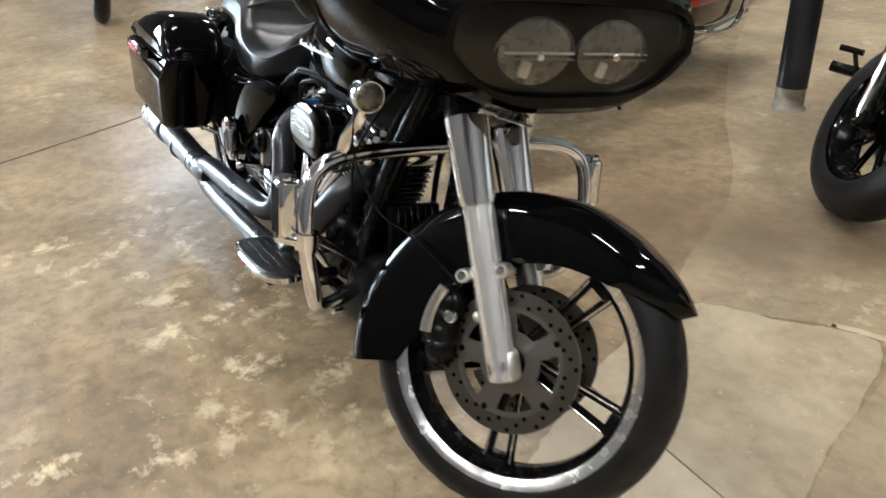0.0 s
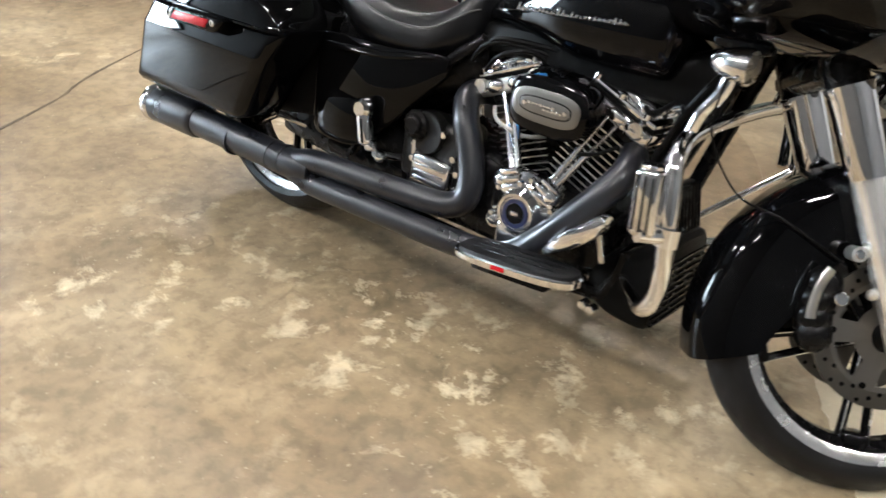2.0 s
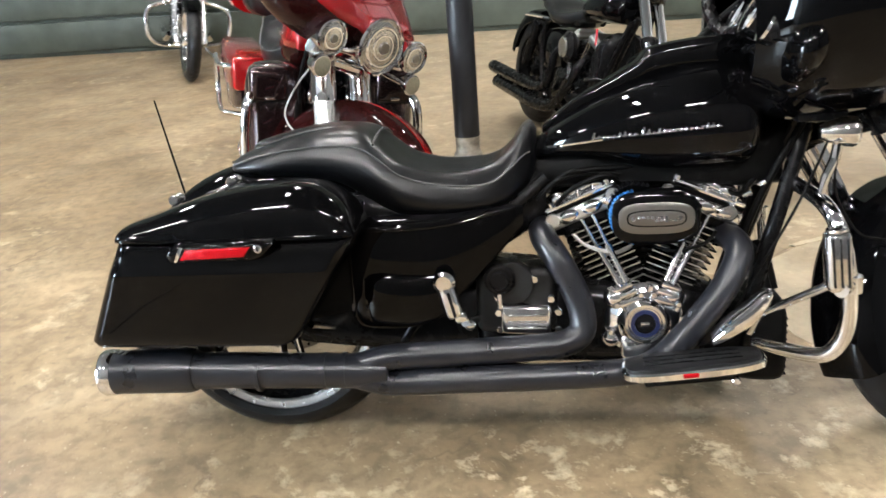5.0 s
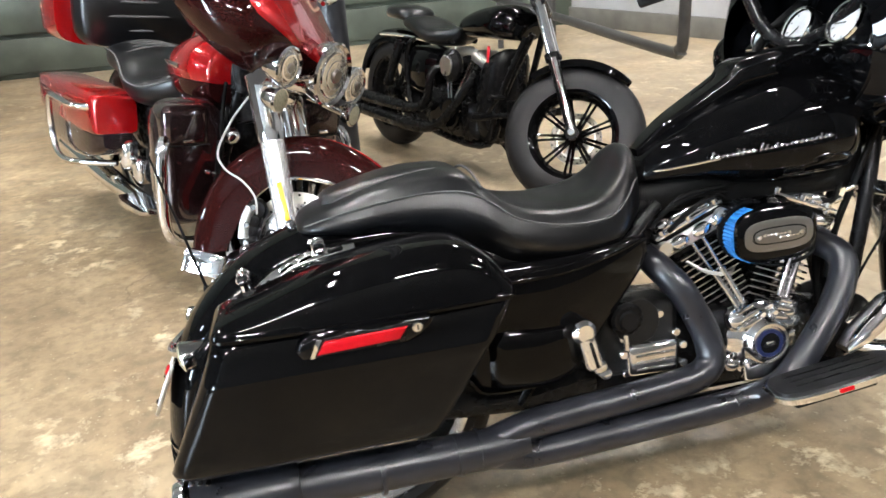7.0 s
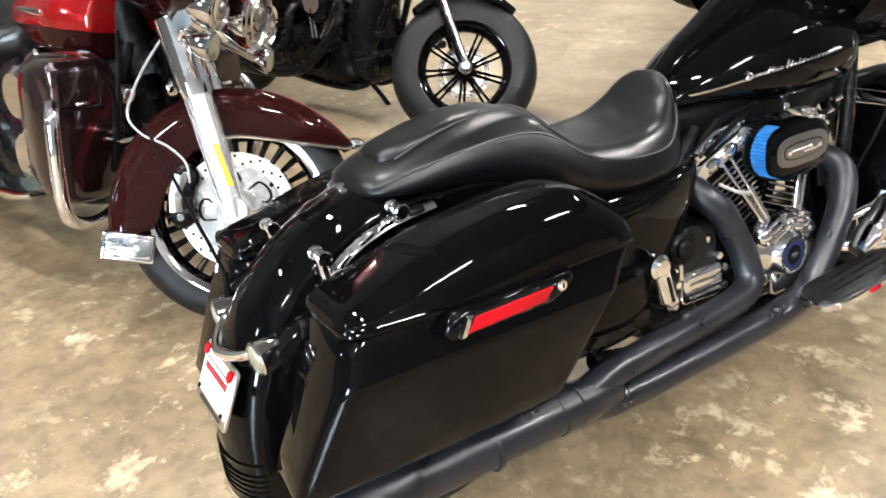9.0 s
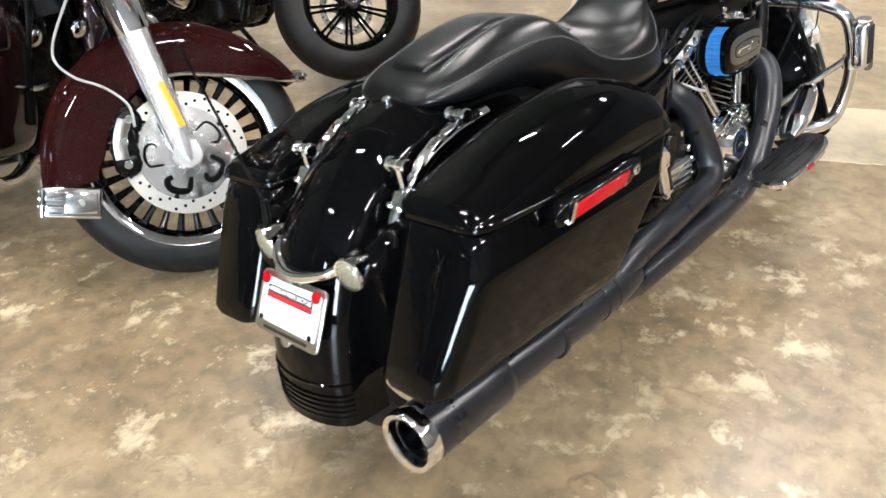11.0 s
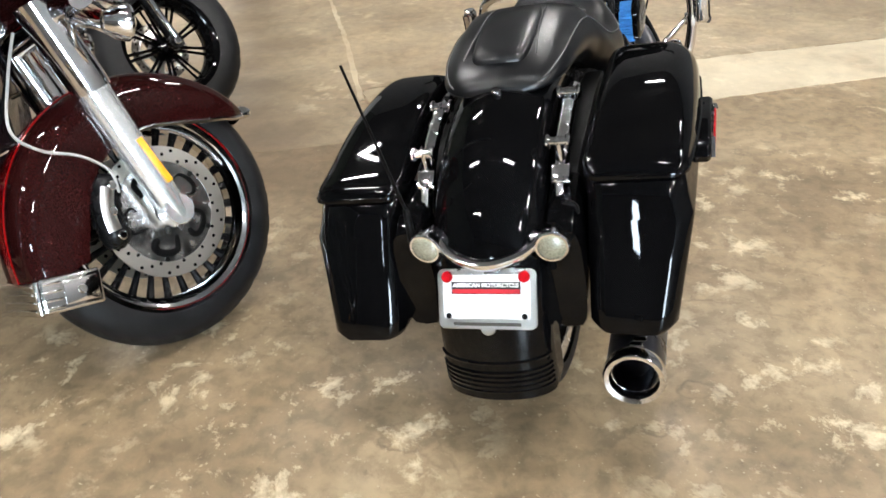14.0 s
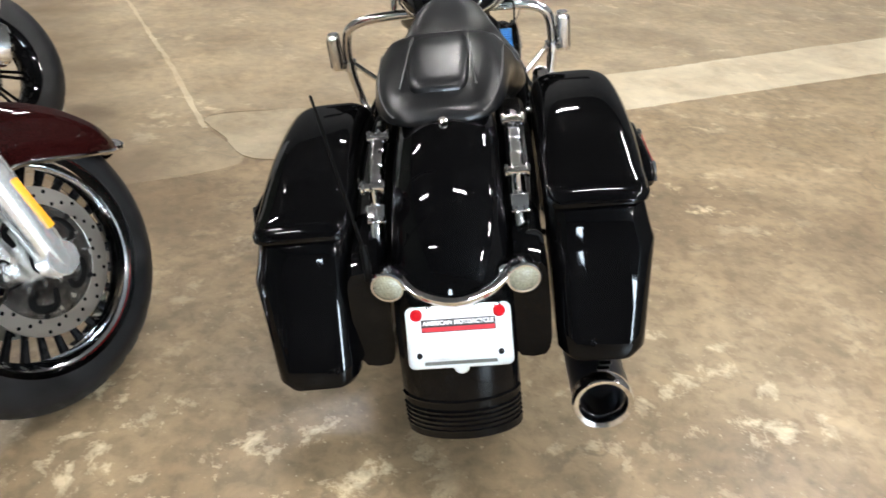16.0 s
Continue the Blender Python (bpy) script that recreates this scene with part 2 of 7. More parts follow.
def smoothed(pts, sub):
    p = [Vector(q) for q in pts]
    if sub < 2 or len(p) < 3:
        return p
    out = []
    for k in range(len(p) - 1):
        a, b, c, d = p[max(k - 1, 0)], p[k], p[k + 1], p[min(k + 2, len(p) - 1)]
        for j in range(sub):
            t = j / sub
            out.append(0.5 * (2 * b + (c - a) * t + (2 * a - 5 * b + 4 * c - d) * t * t + (3 * b - a - 3 * c + d) * t ** 3))
    return out + [p[-1]]


def skin(bm, rings, close=False, cap=True):
    rows = [[bm.verts.new(v) for v in ring] for ring in rings]
    n = len(rows[0])
    last = len(rows) if close else len(rows) - 1
    for k in range(last):
        a, b = rows[k], rows[(k + 1) % len(rows)]
        for j in range(n):
            bm.faces.new((a[j], a[(j + 1) % n], b[(j + 1) % n], b[j]))
    if cap and not close:
        bm.faces.new(rows[0])
        bm.faces.new(rows[-1])
    return bm


def tube(bm, pts, r, n=10, sub=4, flat=1.0):
    """A round bar along pts; r is one radius or one for each point."""
    rr = [r] * len(pts) if isinstance(r, (int, float)) else list(r)
    path = smoothed(pts, sub)
    rads = [v.x for v in smoothed([(q, 0, 0) for q in rr], sub)]
    up, rings = None, []
    for k, p in enumerate(path):
        d = (path[min(k + 1, len(path) - 1)] - path[max(k - 1, 0)]).normalized()
        if up is None:
            up = d.orthogonal().normalized()
        up = (up - d * up.dot(d)).normalized()
        side = d.cross(up)
        rings.append([p + (up * math.cos(a) + side * math.sin(a) * flat) * rads[k] for a in (2 * math.pi * j / n for j in range(n))])
    return skin(bm, rings)


def rod(bm, a, b, r, r2=None, n=14):
    return tube(bm, [a, b], [r, r if r2 is None else r2], n, 1)


def box(bm, c, s, bev=0.004, m=None, seg=2):
    g = bmesh.ops.create_cube(bm, size=1)
    bmesh.ops.scale(bm, vec=s, verts=g["verts"])
    if bev:
        e = list({e for v in g["verts"] for e in v.link_edges})
        vs = bmesh.ops.bevel(bm, geom=e, offset=min(bev, 0.49 * min(s)), segments=seg, profile=0.5, affect="EDGES")["verts"]
    else:
        vs = g["verts"]
    mm = Matrix.Translation(c) @ (m if m else Matrix())
    bmesh.ops.transform(bm, matrix=mm, verts=vs)
    return bm


Y_AXIS = Matrix.Rotation(radians(-90), 4, "X")


def lathe(bm, profile, m=None, n=32, close=False, arc=None):
    """Turns (radius, height) round the z axis of m."""
    m = m if m else Matrix()
    a0, a1 = arc if arc else (0, 2 * math.pi)
    full = arc is None
    rings = []
    for k in range(n if full else n + 1):
        a = a0 + (a1 - a0) * k / n
        rings.append([m @ Vector((r * math.cos(a), r * math.sin(a), h)) for r, h in profile])
    rows = [[bm.verts.new(v) for v in ring] for ring in rings]
    cnt = len(profile)
    for k in range(len(rows) if full else len(rows) - 1):
        a, b = rows[k], rows[(k + 1) % len(rows)]
        for j in range(cnt if close else cnt - 1):
            bm.faces.new((a[j], a[(j + 1) % cnt], b[(j + 1) % cnt], b[j]))
    if not full and close:
        bm.faces.new(rows[0])
        bm.faces.new(rows[-1])
    bmesh.ops.remove_doubles(bm, verts=[v for row in rows for v in row], dist=1e-6)
    return bm


def disc(bm, c, axis, r, h, n=24, bev=0.002):
    """A short bevelled cylinder centred at c along axis."""
    q = Vector(axis).to_track_quat("Z", "Y").to_matrix().to_4x4()
    b = min(bev, h * 0.45, r * 0.45)
    prof = [(0, -h / 2), (r - b, -h / 2), (r, -h / 2 + b), (r, h / 2 - b), (r - b, h / 2), (0, h / 2)]
    return lathe(bm, prof, Matrix.Translation(c) @ q, n)


def ball(bm, c, r, sq=(1, 1, 1), n=16):
    g = bmesh.ops.create_uvsphere(bm, u_segments=n, v_segments=max(6, n // 2), radius=r)
    bmesh.ops.scale(bm, vec=sq, verts=g["verts"])
    bmesh.ops.translate(bm, vec=c, verts=g["verts"])
    return bm


def hull(bm, rows, n=24, sub=4, p=2.5):
    """A body along x through sections (x, mid y, mid z, half width, up, down)."""
    a = smoothed([(q[0], q[1], q[2]) for q in rows], sub)
    b = smoothed([(q[3], q[4], q[5]) for q in rows], sub)
    rings = []
    for c, s in zip(a, b):
        ring = []
        for j in range(n):
            w = 2 * math.pi * j / n
            cc, ss = math.cos(w), math.sin(w)
            y = math.copysign(abs(cc) ** (2 / p), cc) * max(s.x, 0.001)
            z = math.copysign(abs(ss) ** (2 / p), ss) * max(s.y if ss > 0 else s.z, 0.001)
            ring.append(Vector((c.x, c.y + y, c.z + z)))
        rings.append(ring)
    return skin(bm, rings)


def move(bm, m):
    bmesh.ops.transform(bm, matrix=m, verts=bm.verts)
    return bm


def arch(bm, r, half, a0, a1, m, skirt=0.06, n=36, thick=0.004, flare=0.0, crown=0.022, tip=0.0, tail=0.0):
    """A mudguard round the y axis of m, from angle a0 to a1 (0 ahead, 90 above), with side skirts."""
    rings = []
    for k in range(n + 1):
        u = k / n
        a = radians(a0 + (a1 - a0) * u)
        nar = 1.0 - tip * (max(0, 1 - u * 5) ** 2)
        h, sk = half * nar, skirt * (1 - 0.9 * tip + 0.9 * tip * min(1, u * 3.2)) + flare * u
        sk *= 1 - tail * max(0, (u - 0.72) / 0.28)
        outer = [(h, -sk), (h, -sk * 0.45), (h * 0.97, -0.012), (h * 0.8, crown * 0.45), (h * 0.45, crown * 0.88), (0, crown)]
        outer = outer + [(-y, q) for y, q in outer[-2::-1]]
        inner = [(y * (1 - thick / half), q - thick) for y, q in outer[::-1]]
        ring = []
        for y, q in outer + inner:
            rr = r + q
            ring.append(m @ Vector((rr * math.cos(a), y, rr * math.sin(a))))
        rings.append(ring)
    return skin(bm, rings)


def guard_rows(rows, n=60):
    """Fills in rows (degrees, crown radius, edge radius, half width) of a deep mudguard."""
    a = smoothed([(q[0], q[1], q[2]) for q in rows], 6)
    h = smoothed([(q[3], 0, 0) for q in rows], 6)
    return [(radians(p.x), p.y, p.z, w.x) for p, w in zip(a, h)]


def guard_r(crown, u):
    """The radius at the fraction u of the half width."""
    return crown - 0.004 * u * u - 0.026 * (max(0.0, u - 0.55) / 0.45) ** 2.2


def deep_guard(bm, rows, m, thick=0.004):
    rings = []
    for a, crown, edge, h in guard_rows(rows):
        top = [(u * h, guard_r(crown, abs(u))) for u in (1, 0.97, 0.92, 0.85, 0.75, 0.62, 0.45, 0.25, 0)]
        low = top[0][1]
        edge = min(edge, low - 0.002)
        side = [(h * (1.0 + 0.03 * math.sin(math.pi * k / 4)), edge + (low - edge) * k / 4) for k in range(4)]
        outer = side + top
        outer = outer + [(-y, r) for y, r in outer[-2::-1]]
        inner = [(y * (1 - thick / max(h, 0.01)), max(r - thick, 0.05)) if k not in (0, len(outer) - 1) else (y * (1 - thick / max(h, 0.01)), r) for k, (y, r) in enumerate(outer)][::-1]
        rings.append([m @ Vector((r * math.cos(a), y, r * math.sin(a))) for y, r in outer + inner])
    return skin(bm, rings)


def guard_edge(rows, m, a0, a1, s, out=0.003):
    """Points along the lower edge of a deep mudguard between two angles."""
    return [m @ Vector((e * math.cos(a), s * (h + out), e * math.sin(a))) for a, c, e, h in guard_rows(rows) if radians(a0) <= a <= radians(a1)]


def guard_band(bm, rows, m, y0, y1, a0, a1, lift=0.0022):
    """A painted strip raised on the crown of a deep mudguard."""
    rings = []
    for a, crown, edge, h in guard_rows(rows):
        if radians(a0) <= a <= radians(a1):
            ys = [max(-0.9 * h, min(0.9 * h, y0 + (y1 - y0) * j / 5)) for j in range(6)]
            loop = [(y, guard_r(crown, abs(y) / h) + lift) for y in ys] + [(y, guard_r(crown, abs(y) / h) - 0.001) for y in ys[::-1]]
            rings.append([m @ Vector((r * math.cos(a), y, r * math.sin(a))) for y, r in loop])
    return skin(bm, rings)


def tyre(bm, R, half, rim, m, n=120, grooves=30, deep=0.004):
    """A tyre round the y axis of m with slanted grooves in its tread."""
    prof = []
    for k in range(21):
        u = -1 + k / 10
        w = abs(u)
        if w < 0.72:
            prof.append((R - 0.022 * (w / 0.72) ** 2.2, u * half, True))
        else:
            v = (w - 0.72) / 0.28
            rr = R - 0.022 - (R - 0.022 - rim) * v
            y = math.copysign(half * (0.72 + 0.28 * math.sin(min(1, v * 1.5) * math.pi / 2)) - 0.012 * max(0, v - 0.6), u)
            prof.append((rr, y, False))
    rows = []
    for k in range(n):
        a = 2 * math.pi * k / n
        row = []
        for r, y, tread in prof:
            w = abs(y) / half
            ph = (k / n * grooves + (w * 0.9 if y > 0 else w * 0.9 + 0.5)) % 1.0
            cut = deep if tread and 0.12 < w < 0.68 and ph < 0.2 else 0
            row.append(bm.verts.new(m @ Vector(((r - cut) * math.cos(a), y, (r - cut) * math.sin(a)))))
        rows.append(row)
    for k in range(n):
        a, b = rows[k], rows[(k + 1) % n]
        for j in range(len(prof) - 1):
            bm.faces.new((a[j], a[j + 1], b[j + 1], b[j]))
    return bm


def wheel(parent, m, R, half, rim, spokes, twin, rim_mat, spoke_mat, lip_mat, disc_r=0.0, sides=(1, -1), hub=0.035, sw=0.011, disc_mat=None, name="wheel", phase=0.85, carrier=None, flare=1.0, slotted=False):
    """A whole wheel as one part with its tyre, rim, spokes, hub and brake discs below it."""
    top = part(name, lathe(mesh(), [(0.012, -0.07), (hub, -0.06), (hub * 0.8, -0.03), (hub * 0.8, 0.03), (hub, 0.06), (0.012, 0.07)], m @ Y_AXIS, 24), spoke_mat, parent)
    part("tyre", tyre(mesh(), R, half, rim, m), RUBBER, top, "black tyre with slanted tread grooves")
    h = half * 0.78
    part("rim", lathe(mesh(), [(rim - 0.004, -h), (rim - 0.016, -h * 0.97), (rim - 0.022, -h * 0.6), (rim - 0.034, -h * 0.3), (rim - 0.034, h * 0.3), (rim - 0.022, h * 0.6), (rim - 0.016, h * 0.97), (rim - 0.004, h), (rim + 0.004, h * 0.9), (rim + 0.004, -h * 0.9)], m @ Y_AXIS, 64, True), rim_mat, top)
    for s in (1, -1):
        part("rim_lip", lathe(mesh(), [(rim + 0.006, s * h), (rim + 0.004, s * (h + 0.006)), (rim - 0.008, s * (h + 0.004)), (rim - 0.020, s * h * 0.93), (rim - 0.010, s * h * 0.9)], m @ Y_AXIS, 64, True), lip_mat, top, "bright machined rim edge")
    for k in range(spokes):
        for off in ((-1, 1) if twin else (0,)):
            a = 2 * math.pi * (k + phase) / spokes
            f, g = Vector((math.cos(a), 0, math.sin(a))), Vector((-math.sin(a), 0, math.cos(a)))
            da, db = off * twin * 0.5, off * twin
            pts = [f * hub * 0.7 + g * da, f * (hub + rim) * 0.5 + g * (da + db) * 0.5, f * (rim - 0.02) + g * db]
            part("spoke", tube(mesh(), [m @ p for p in pts], [sw * 1.2, sw * 0.85, sw * flare], 8, 2), spoke_mat, top)
            if twin > 0.02:
                for y in (-sw, sw):
                    part("spoke_edge", tube(mesh(), [m @ (p + Vector((0, y, 0)) + g * off * sw * 0.35) for p in pts], sw * 0.24, 6, 2), MACHINED, top)
        if twin > 0.02:
            part("rim_pocket", box(mesh(), (0, 0, 0), (0.030, 0.05, twin * 2.0), 0.006, m @ Matrix.Translation(f * (rim - 0.030)) @ Matrix.Rotation(-a, 4, "Y")), spoke_mat, top)
    for s in sides if disc_r else ():
        dm = m @ Matrix.Translation((0, s * 0.062, 0)) @ Y_AXIS
        rotor = part("brake_disc", lathe(mesh(), [(disc_r, -0.003), (disc_r, 0.003), (disc_r * 0.77, 0.003), (disc_r * 0.77, -0.003)], dm, 64, True), disc_mat or DISC, top, "drilled steel brake disc")
        n, rows = 70, []
        for k in range(0 if slotted else n):
            a = 2 * math.pi * k / n
            ro = disc_r * (0.74 if math.sin(a * 5 - 0.9) > 0.05 else 0.44)
            rows.append([dm @ Vector((r * math.cos(a), r * math.sin(a), h)) for r, h in ((0.03, -0.004), (0.03, 0.004), (ro, 0.002), (ro, -0.002))])
        if slotted:
            plate = part("disc_carrier", lathe(mesh(), [(0.02, -0.004), (0.02, 0.006), (disc_r * 0.35, 0.005), (disc_r * 0.72, 0.002), (disc_r * 0.72, -0.002)], dm, 64, True), carrier or ALLOY, top, "bright disc carrier with curved slots")
            # slots are not cut: raised dark strips give the shade of the openings
            for k in range(5):
                for up in (1, -1):
                    a = 2 * math.pi * (k + 0.1) / 5
                    arc = [(0.40, -0.05), (0.50, 0.02), (0.61, 0.10), (0.645, 0.34), (0.63, 0.60), (0.54, 0.74), (0.45, 0.66)]
                    part("carrier_slot", tube(mesh(), [dm @ Vector((disc_r * r * math.cos(a + w), disc_r * r * math.sin(a + w), up * 0.0035)) for r, w in arc], [0.005, 0.0065, 0.007, 0.0085, 0.0085, 0.008, 0.006], 8, 4, 0.35), DARK, plate)
        else:
            part("disc_carrier", skin(mesh(), rows, True), carrier or disc_mat or ALLOY, top)
        part("carrier_ring", lathe(mesh(), [(disc_r * 0.775, -0.002), (disc_r * 0.775, 0.0022), (disc_r * 0.70, 0.0026), (disc_r * 0.70, -0.002)], dm, 64, True), carrier or disc_mat or ALLOY, top)
        for k in range(5):
            a = (2 * math.pi * k + math.pi / 2 + 0.9) / 5
            p = dm @ Vector((disc_r * 0.735 * math.cos(a), disc_r * 0.735 * math.sin(a), 0))
            part("disc_rivet", disc(mesh(), p, dm.to_3x3() @ Vector((0, 0, 1)), 0.006, 0.010, 10, 0.001), DARK if carrier else ALLOY, top)
        # the dark inside the drilled holes is put on as black dots
        bm = mesh()
        for k in range(40):
            a = 2 * math.pi * k / 40
            rr = disc_r * (0.80, 0.87, 0.94)[k % 3]
            disc(bm, dm @ Vector((rr * math.cos(a), rr * math.sin(a), 0)), dm.to_3x3() @ Vector((0, 0, 1)), 0.0042, 0.0072, 8, 0)
        tagged(part("drilled_hole", bm, DARK, top), kind="stuff")
    return top


def bolt(bm, c, axis, r=0.009, h=0.012):
    disc(bm, c, axis, r, h, 10, 0.002)
    return bm


# ---- the hall ----
X0, X1, Y0, Y1, TOP = -11.0, 8.0, -7.0, 6.6, 6.2


def slab(name, corners, z0, z1, material, label, category):
    bm = mesh()
    lo = [bm.verts.new((x, y, z0)) for x, y in corners]
    hi = [bm.verts.new((x, y, z1)) for x, y in corners]
    bm.faces.new(lo)
    bm.faces.new(hi)
    for k in range(len(lo)):
        j = (k + 1) % len(lo)
        bm.faces.new((lo[k], lo[j], hi[j], hi[k]))
    return tagged(part(name, bm, material, None), label, category, kind="structure")


slab("floor", [(X0 - 1, Y0 - 1), (X1 + 1, Y0 - 1), (X1 + 1, Y1 + 1), (X0 - 1, Y1 + 1)], -0.2, 0.0, FLOOR, "brown stained concrete floor with pale worn patches", "floor")
slab("ceiling", [(X0 - 0.2, Y0 - 0.2), (X1 + 0.2, Y0 - 0.2), (X1 + 0.2, Y1 + 0.2), (X0 - 0.2, Y1 + 0.2)], TOP, TOP + 0.2, CEIL, "dim grey hall ceiling above the strip lights", "ceiling")
# south, east and west walls are never in view, added to close the hall
slab("wall_south", [(X0, Y0 - 0.2), (X1, Y0 - 0.2), (X1, Y0), (X0, Y0)], 0, TOP, UNSEENWALL, "unseen dark grey wall added to close the hall", "wall")
slab("wall_north", [(X0, Y1), (X1, Y1), (X1, Y1 + 0.2), (X0, Y1 + 0.2)], 0, TOP, WALLGREEN, "dark green board wall of the hall", "wall")
slab("wall_east", [(X1, Y0 - 0.2), (X1 + 0.2, Y0 - 0.2), (X1 + 0.2, Y1 + 0.2), (X1, Y1 + 0.2)], 0, TOP, UNSEENWALL, "unseen dark grey end wall added to close the hall", "wall")

# pale strip of newer concrete and the floor joints
rnd = random.Random(3)
near = smoothed([(1.36, 0.34, 0), (1.44, 0.20, 0), (1.69, -0.20, 0), (2.04, -0.74, 0), (2.778, -2.04, 0), (4.4, -5.0, 0)], 16)
far = smoothed([(5.1, -5.0, 0), (3.60, -2.44, 0), (2.94, -1.36, 0), (2.65, -0.89, 0), (2.43, -0.50, 0), (2.12, 0.02, 0), (1.93, 0.34, 0)], 16)
slab("floor_strip", [(v.x + rnd.uniform(-0.005, 0.005), v.y + rnd.uniform(-0.005, 0.005)) for v in near + far], -0.01, 0.0025, STRIP, "pale strip of newer concrete in the floor", "floor")
far = far + smoothed([(1.93, 0.34, 0), (1.80, 0.62, 0), (1.61, 1.06, 0), (1.24, 0.81, 0), (1.07, 0.92, 0), (0.84, 1.33, 0), (0.60, 1.62, 0)], 10)
bay = [(v.x + 0.004, v.y + 0.004) for v in far] + [(0.20, 2.0), (-0.35, 2.6), (-1.3, 3.8), (-2.0, Y1), (X1, Y1), (X1, -5.0)]
slab("floor_bay", bay, -0.01, 0.0012, BAY, "paler cleaner concrete beyond the strip", "floor")


slab("floor_patch", [(v.x + rnd.uniform(-0.004, 0.004), v.y + rnd.uniform(-0.004, 0.004)) for v in smoothed([(1.36, 0.345, 0), (1.26, 0.60, 0), (1.24, 0.80, 0), (1.42, 0.93, 0), (1.61, 1.05, 0), (1.74, 0.80, 0), (1.80, 0.62, 0), (1.925, 0.345, 0)], 8)], -0.01, 0.0035, WORNBAY, "worn yellowish concrete where the pale strip ends", "floor")


def joint(name, pts, w, material, label):
    bm = mesh()
    rnd = random.Random(len(pts) * 7 + int(abs(pts[0][0]) * 100))
    path = smoothed([(x, y, 0) for x, y in pts], 10)
    rows = []
    for k, p in enumerate(path):
        d = (path[min(k + 1, len(path) - 1)] - path[max(k - 1, 0)]).normalized()
        s = Vector((-d.y, d.x, 0))
        a, b = w * rnd.uniform(0.4, 1.0), w * rnd.uniform(0.4, 1.0)
        rows.append([p + s * a + Vector((0, 0, -0.003)), p + s * a + Vector((0, 0, 0.002)), p - s * b + Vector((0, 0, 0.002)), p - s * b + Vector((0, 0, -0.003))])
    return tagged(part(name, skin(bm, rows), material, None), label, "floor joint", kind="structure")


joint("floor_joint_1", [(-0.55, -1.6), (-0.94, -0.756), (-1.24, -0.13), (-1.55, 0.37), (-2.6, 2.6)], 0.007, SEAM, "dark saw-cut joint in the concrete floor")
joint("floor_joint_2", [(1.50, 1.02), (1.58, 1.07), (2.25, 1.41), (2.6, 1.60), (3.07, 1.86), (3.95, 2.34), (6.0, 3.45)], 0.016, STRIP, "pale cracked joint in the concrete floor")

# windows in the west wall: a tall one near the corner, a small high one
OPENINGS = ((-6.8, -4.4, 0.9, 4.4, 2), (1.2, 2.0, 3.9, 4.6, 1))
bm = mesh()
y = Y0
for y0, y1, z0, z1, count in OPENINGS:
    for ya, yb, za, zb in ((y, y0, 0, TOP), (y0, y1, 0, z0), (y0, y1, z1, TOP)):
        box(bm, (X0 - 0.1, (ya + yb) / 2, (za + zb) / 2), (0.2, yb - ya, zb - za), 0)
    y = y1
box(bm, (X0 - 0.1, (y + Y1) / 2, TOP / 2), (0.2, Y1 - y, TOP), 0)
tagged(part("wall_west", bm, UNSEENWALL, None), "unseen dark grey hall wall added round two daylit windows", "wall", kind="structure")


def window(name, y0, y1, z0, z1, count):
    w = (y1 - y0) / count
    win = thing(name, pose(X0 - 0.1, y0, 0), "window in the hall wall letting in daylight", "window", kind="structure")
    for k in range(count):
        part("pane", box(mesh(), (0, (k + 0.5) * w, (z0 + z1) / 2), (0.02, w - 0.08, z1 - z0 - 0.08), 0.002), DAY, win)
    for k in range(count + 1):
        part("window_frame", box(mesh(), (0.01, k * w, (z0 + z1) / 2), (0.06, 0.08, z1 - z0), 0.004), FRAMEM, win)
    part("window_sill", box(mesh(), (0.06, (y1 - y0) / 2, z0 + 0.02), (0.22, y1 - y0, 0.04), 0.006), FRAMEM, win)


window("window_1", *OPENINGS[0])
window("window_2", *OPENINGS[1])


def strip_light(m):
    t = thing("ceiling_light", m, "white fluorescent strip light under the ceiling", "ceiling light", "strip lights")
    part("housing", box(mesh(), (0, 0, 0.06), (1.3, 0.16, 0.06), 0.008), WHITE, t)
    part("rod", rod(mesh(), (-0.5, 0, 0.09), (-0.5, 0, 0.5), 0.006, n=6), STEEL, t)
    part("rod", rod(mesh(), (0.5, 0, 0.09), (0.5, 0, 0.5), 0.006, n=6), STEEL, t)
    for y in (-0.04, 0.04):
        part("tube", rod(mesh(), (-0.6, y, 0.005), (0.6, y, 0.005), 0.02, n=10), TUBE, t, "glowing white tube")
    return t


LIGHT_Z = TOP - 0.5
first = strip_light(pose(-5.4, -4.2, LIGHT_Z, 0, 0, 0))
# the last one, at x 5.8, is added only to brighten the floor ahead
for x, y, turn in ((-5.4, 3.8, 90), (-2.0, -5.2, 0), (1.4, -5.2, 0), (-1.1, -0.2, 90), (-1.1, 3.8, 90), (4.6, -3.6, 0), (3.4, 4.6, 90), (5.8, 0.6, 90)):
    copy_thing(first, pose(x, y, LIGHT_Z, 0, 0, turn))

# post
post = thing("post", pose(0.26, 2.32, 0), "black painted steel post with a worn bare foot", "post", kind="structure")
part("shaft", lathe(mesh(), [(0, 0.10), (0.066, 0.10), (0.064, 0.115), (0.064, TOP)], None, 32), POLE, post)
part("foot", lathe(mesh(), [(0.075, 0.0), (0.068, 0.012), (0.062, 0.02), (0.062, 0.105), (0, 0.105)], None, 32), WORN, post, "scuffed bare steel foot")


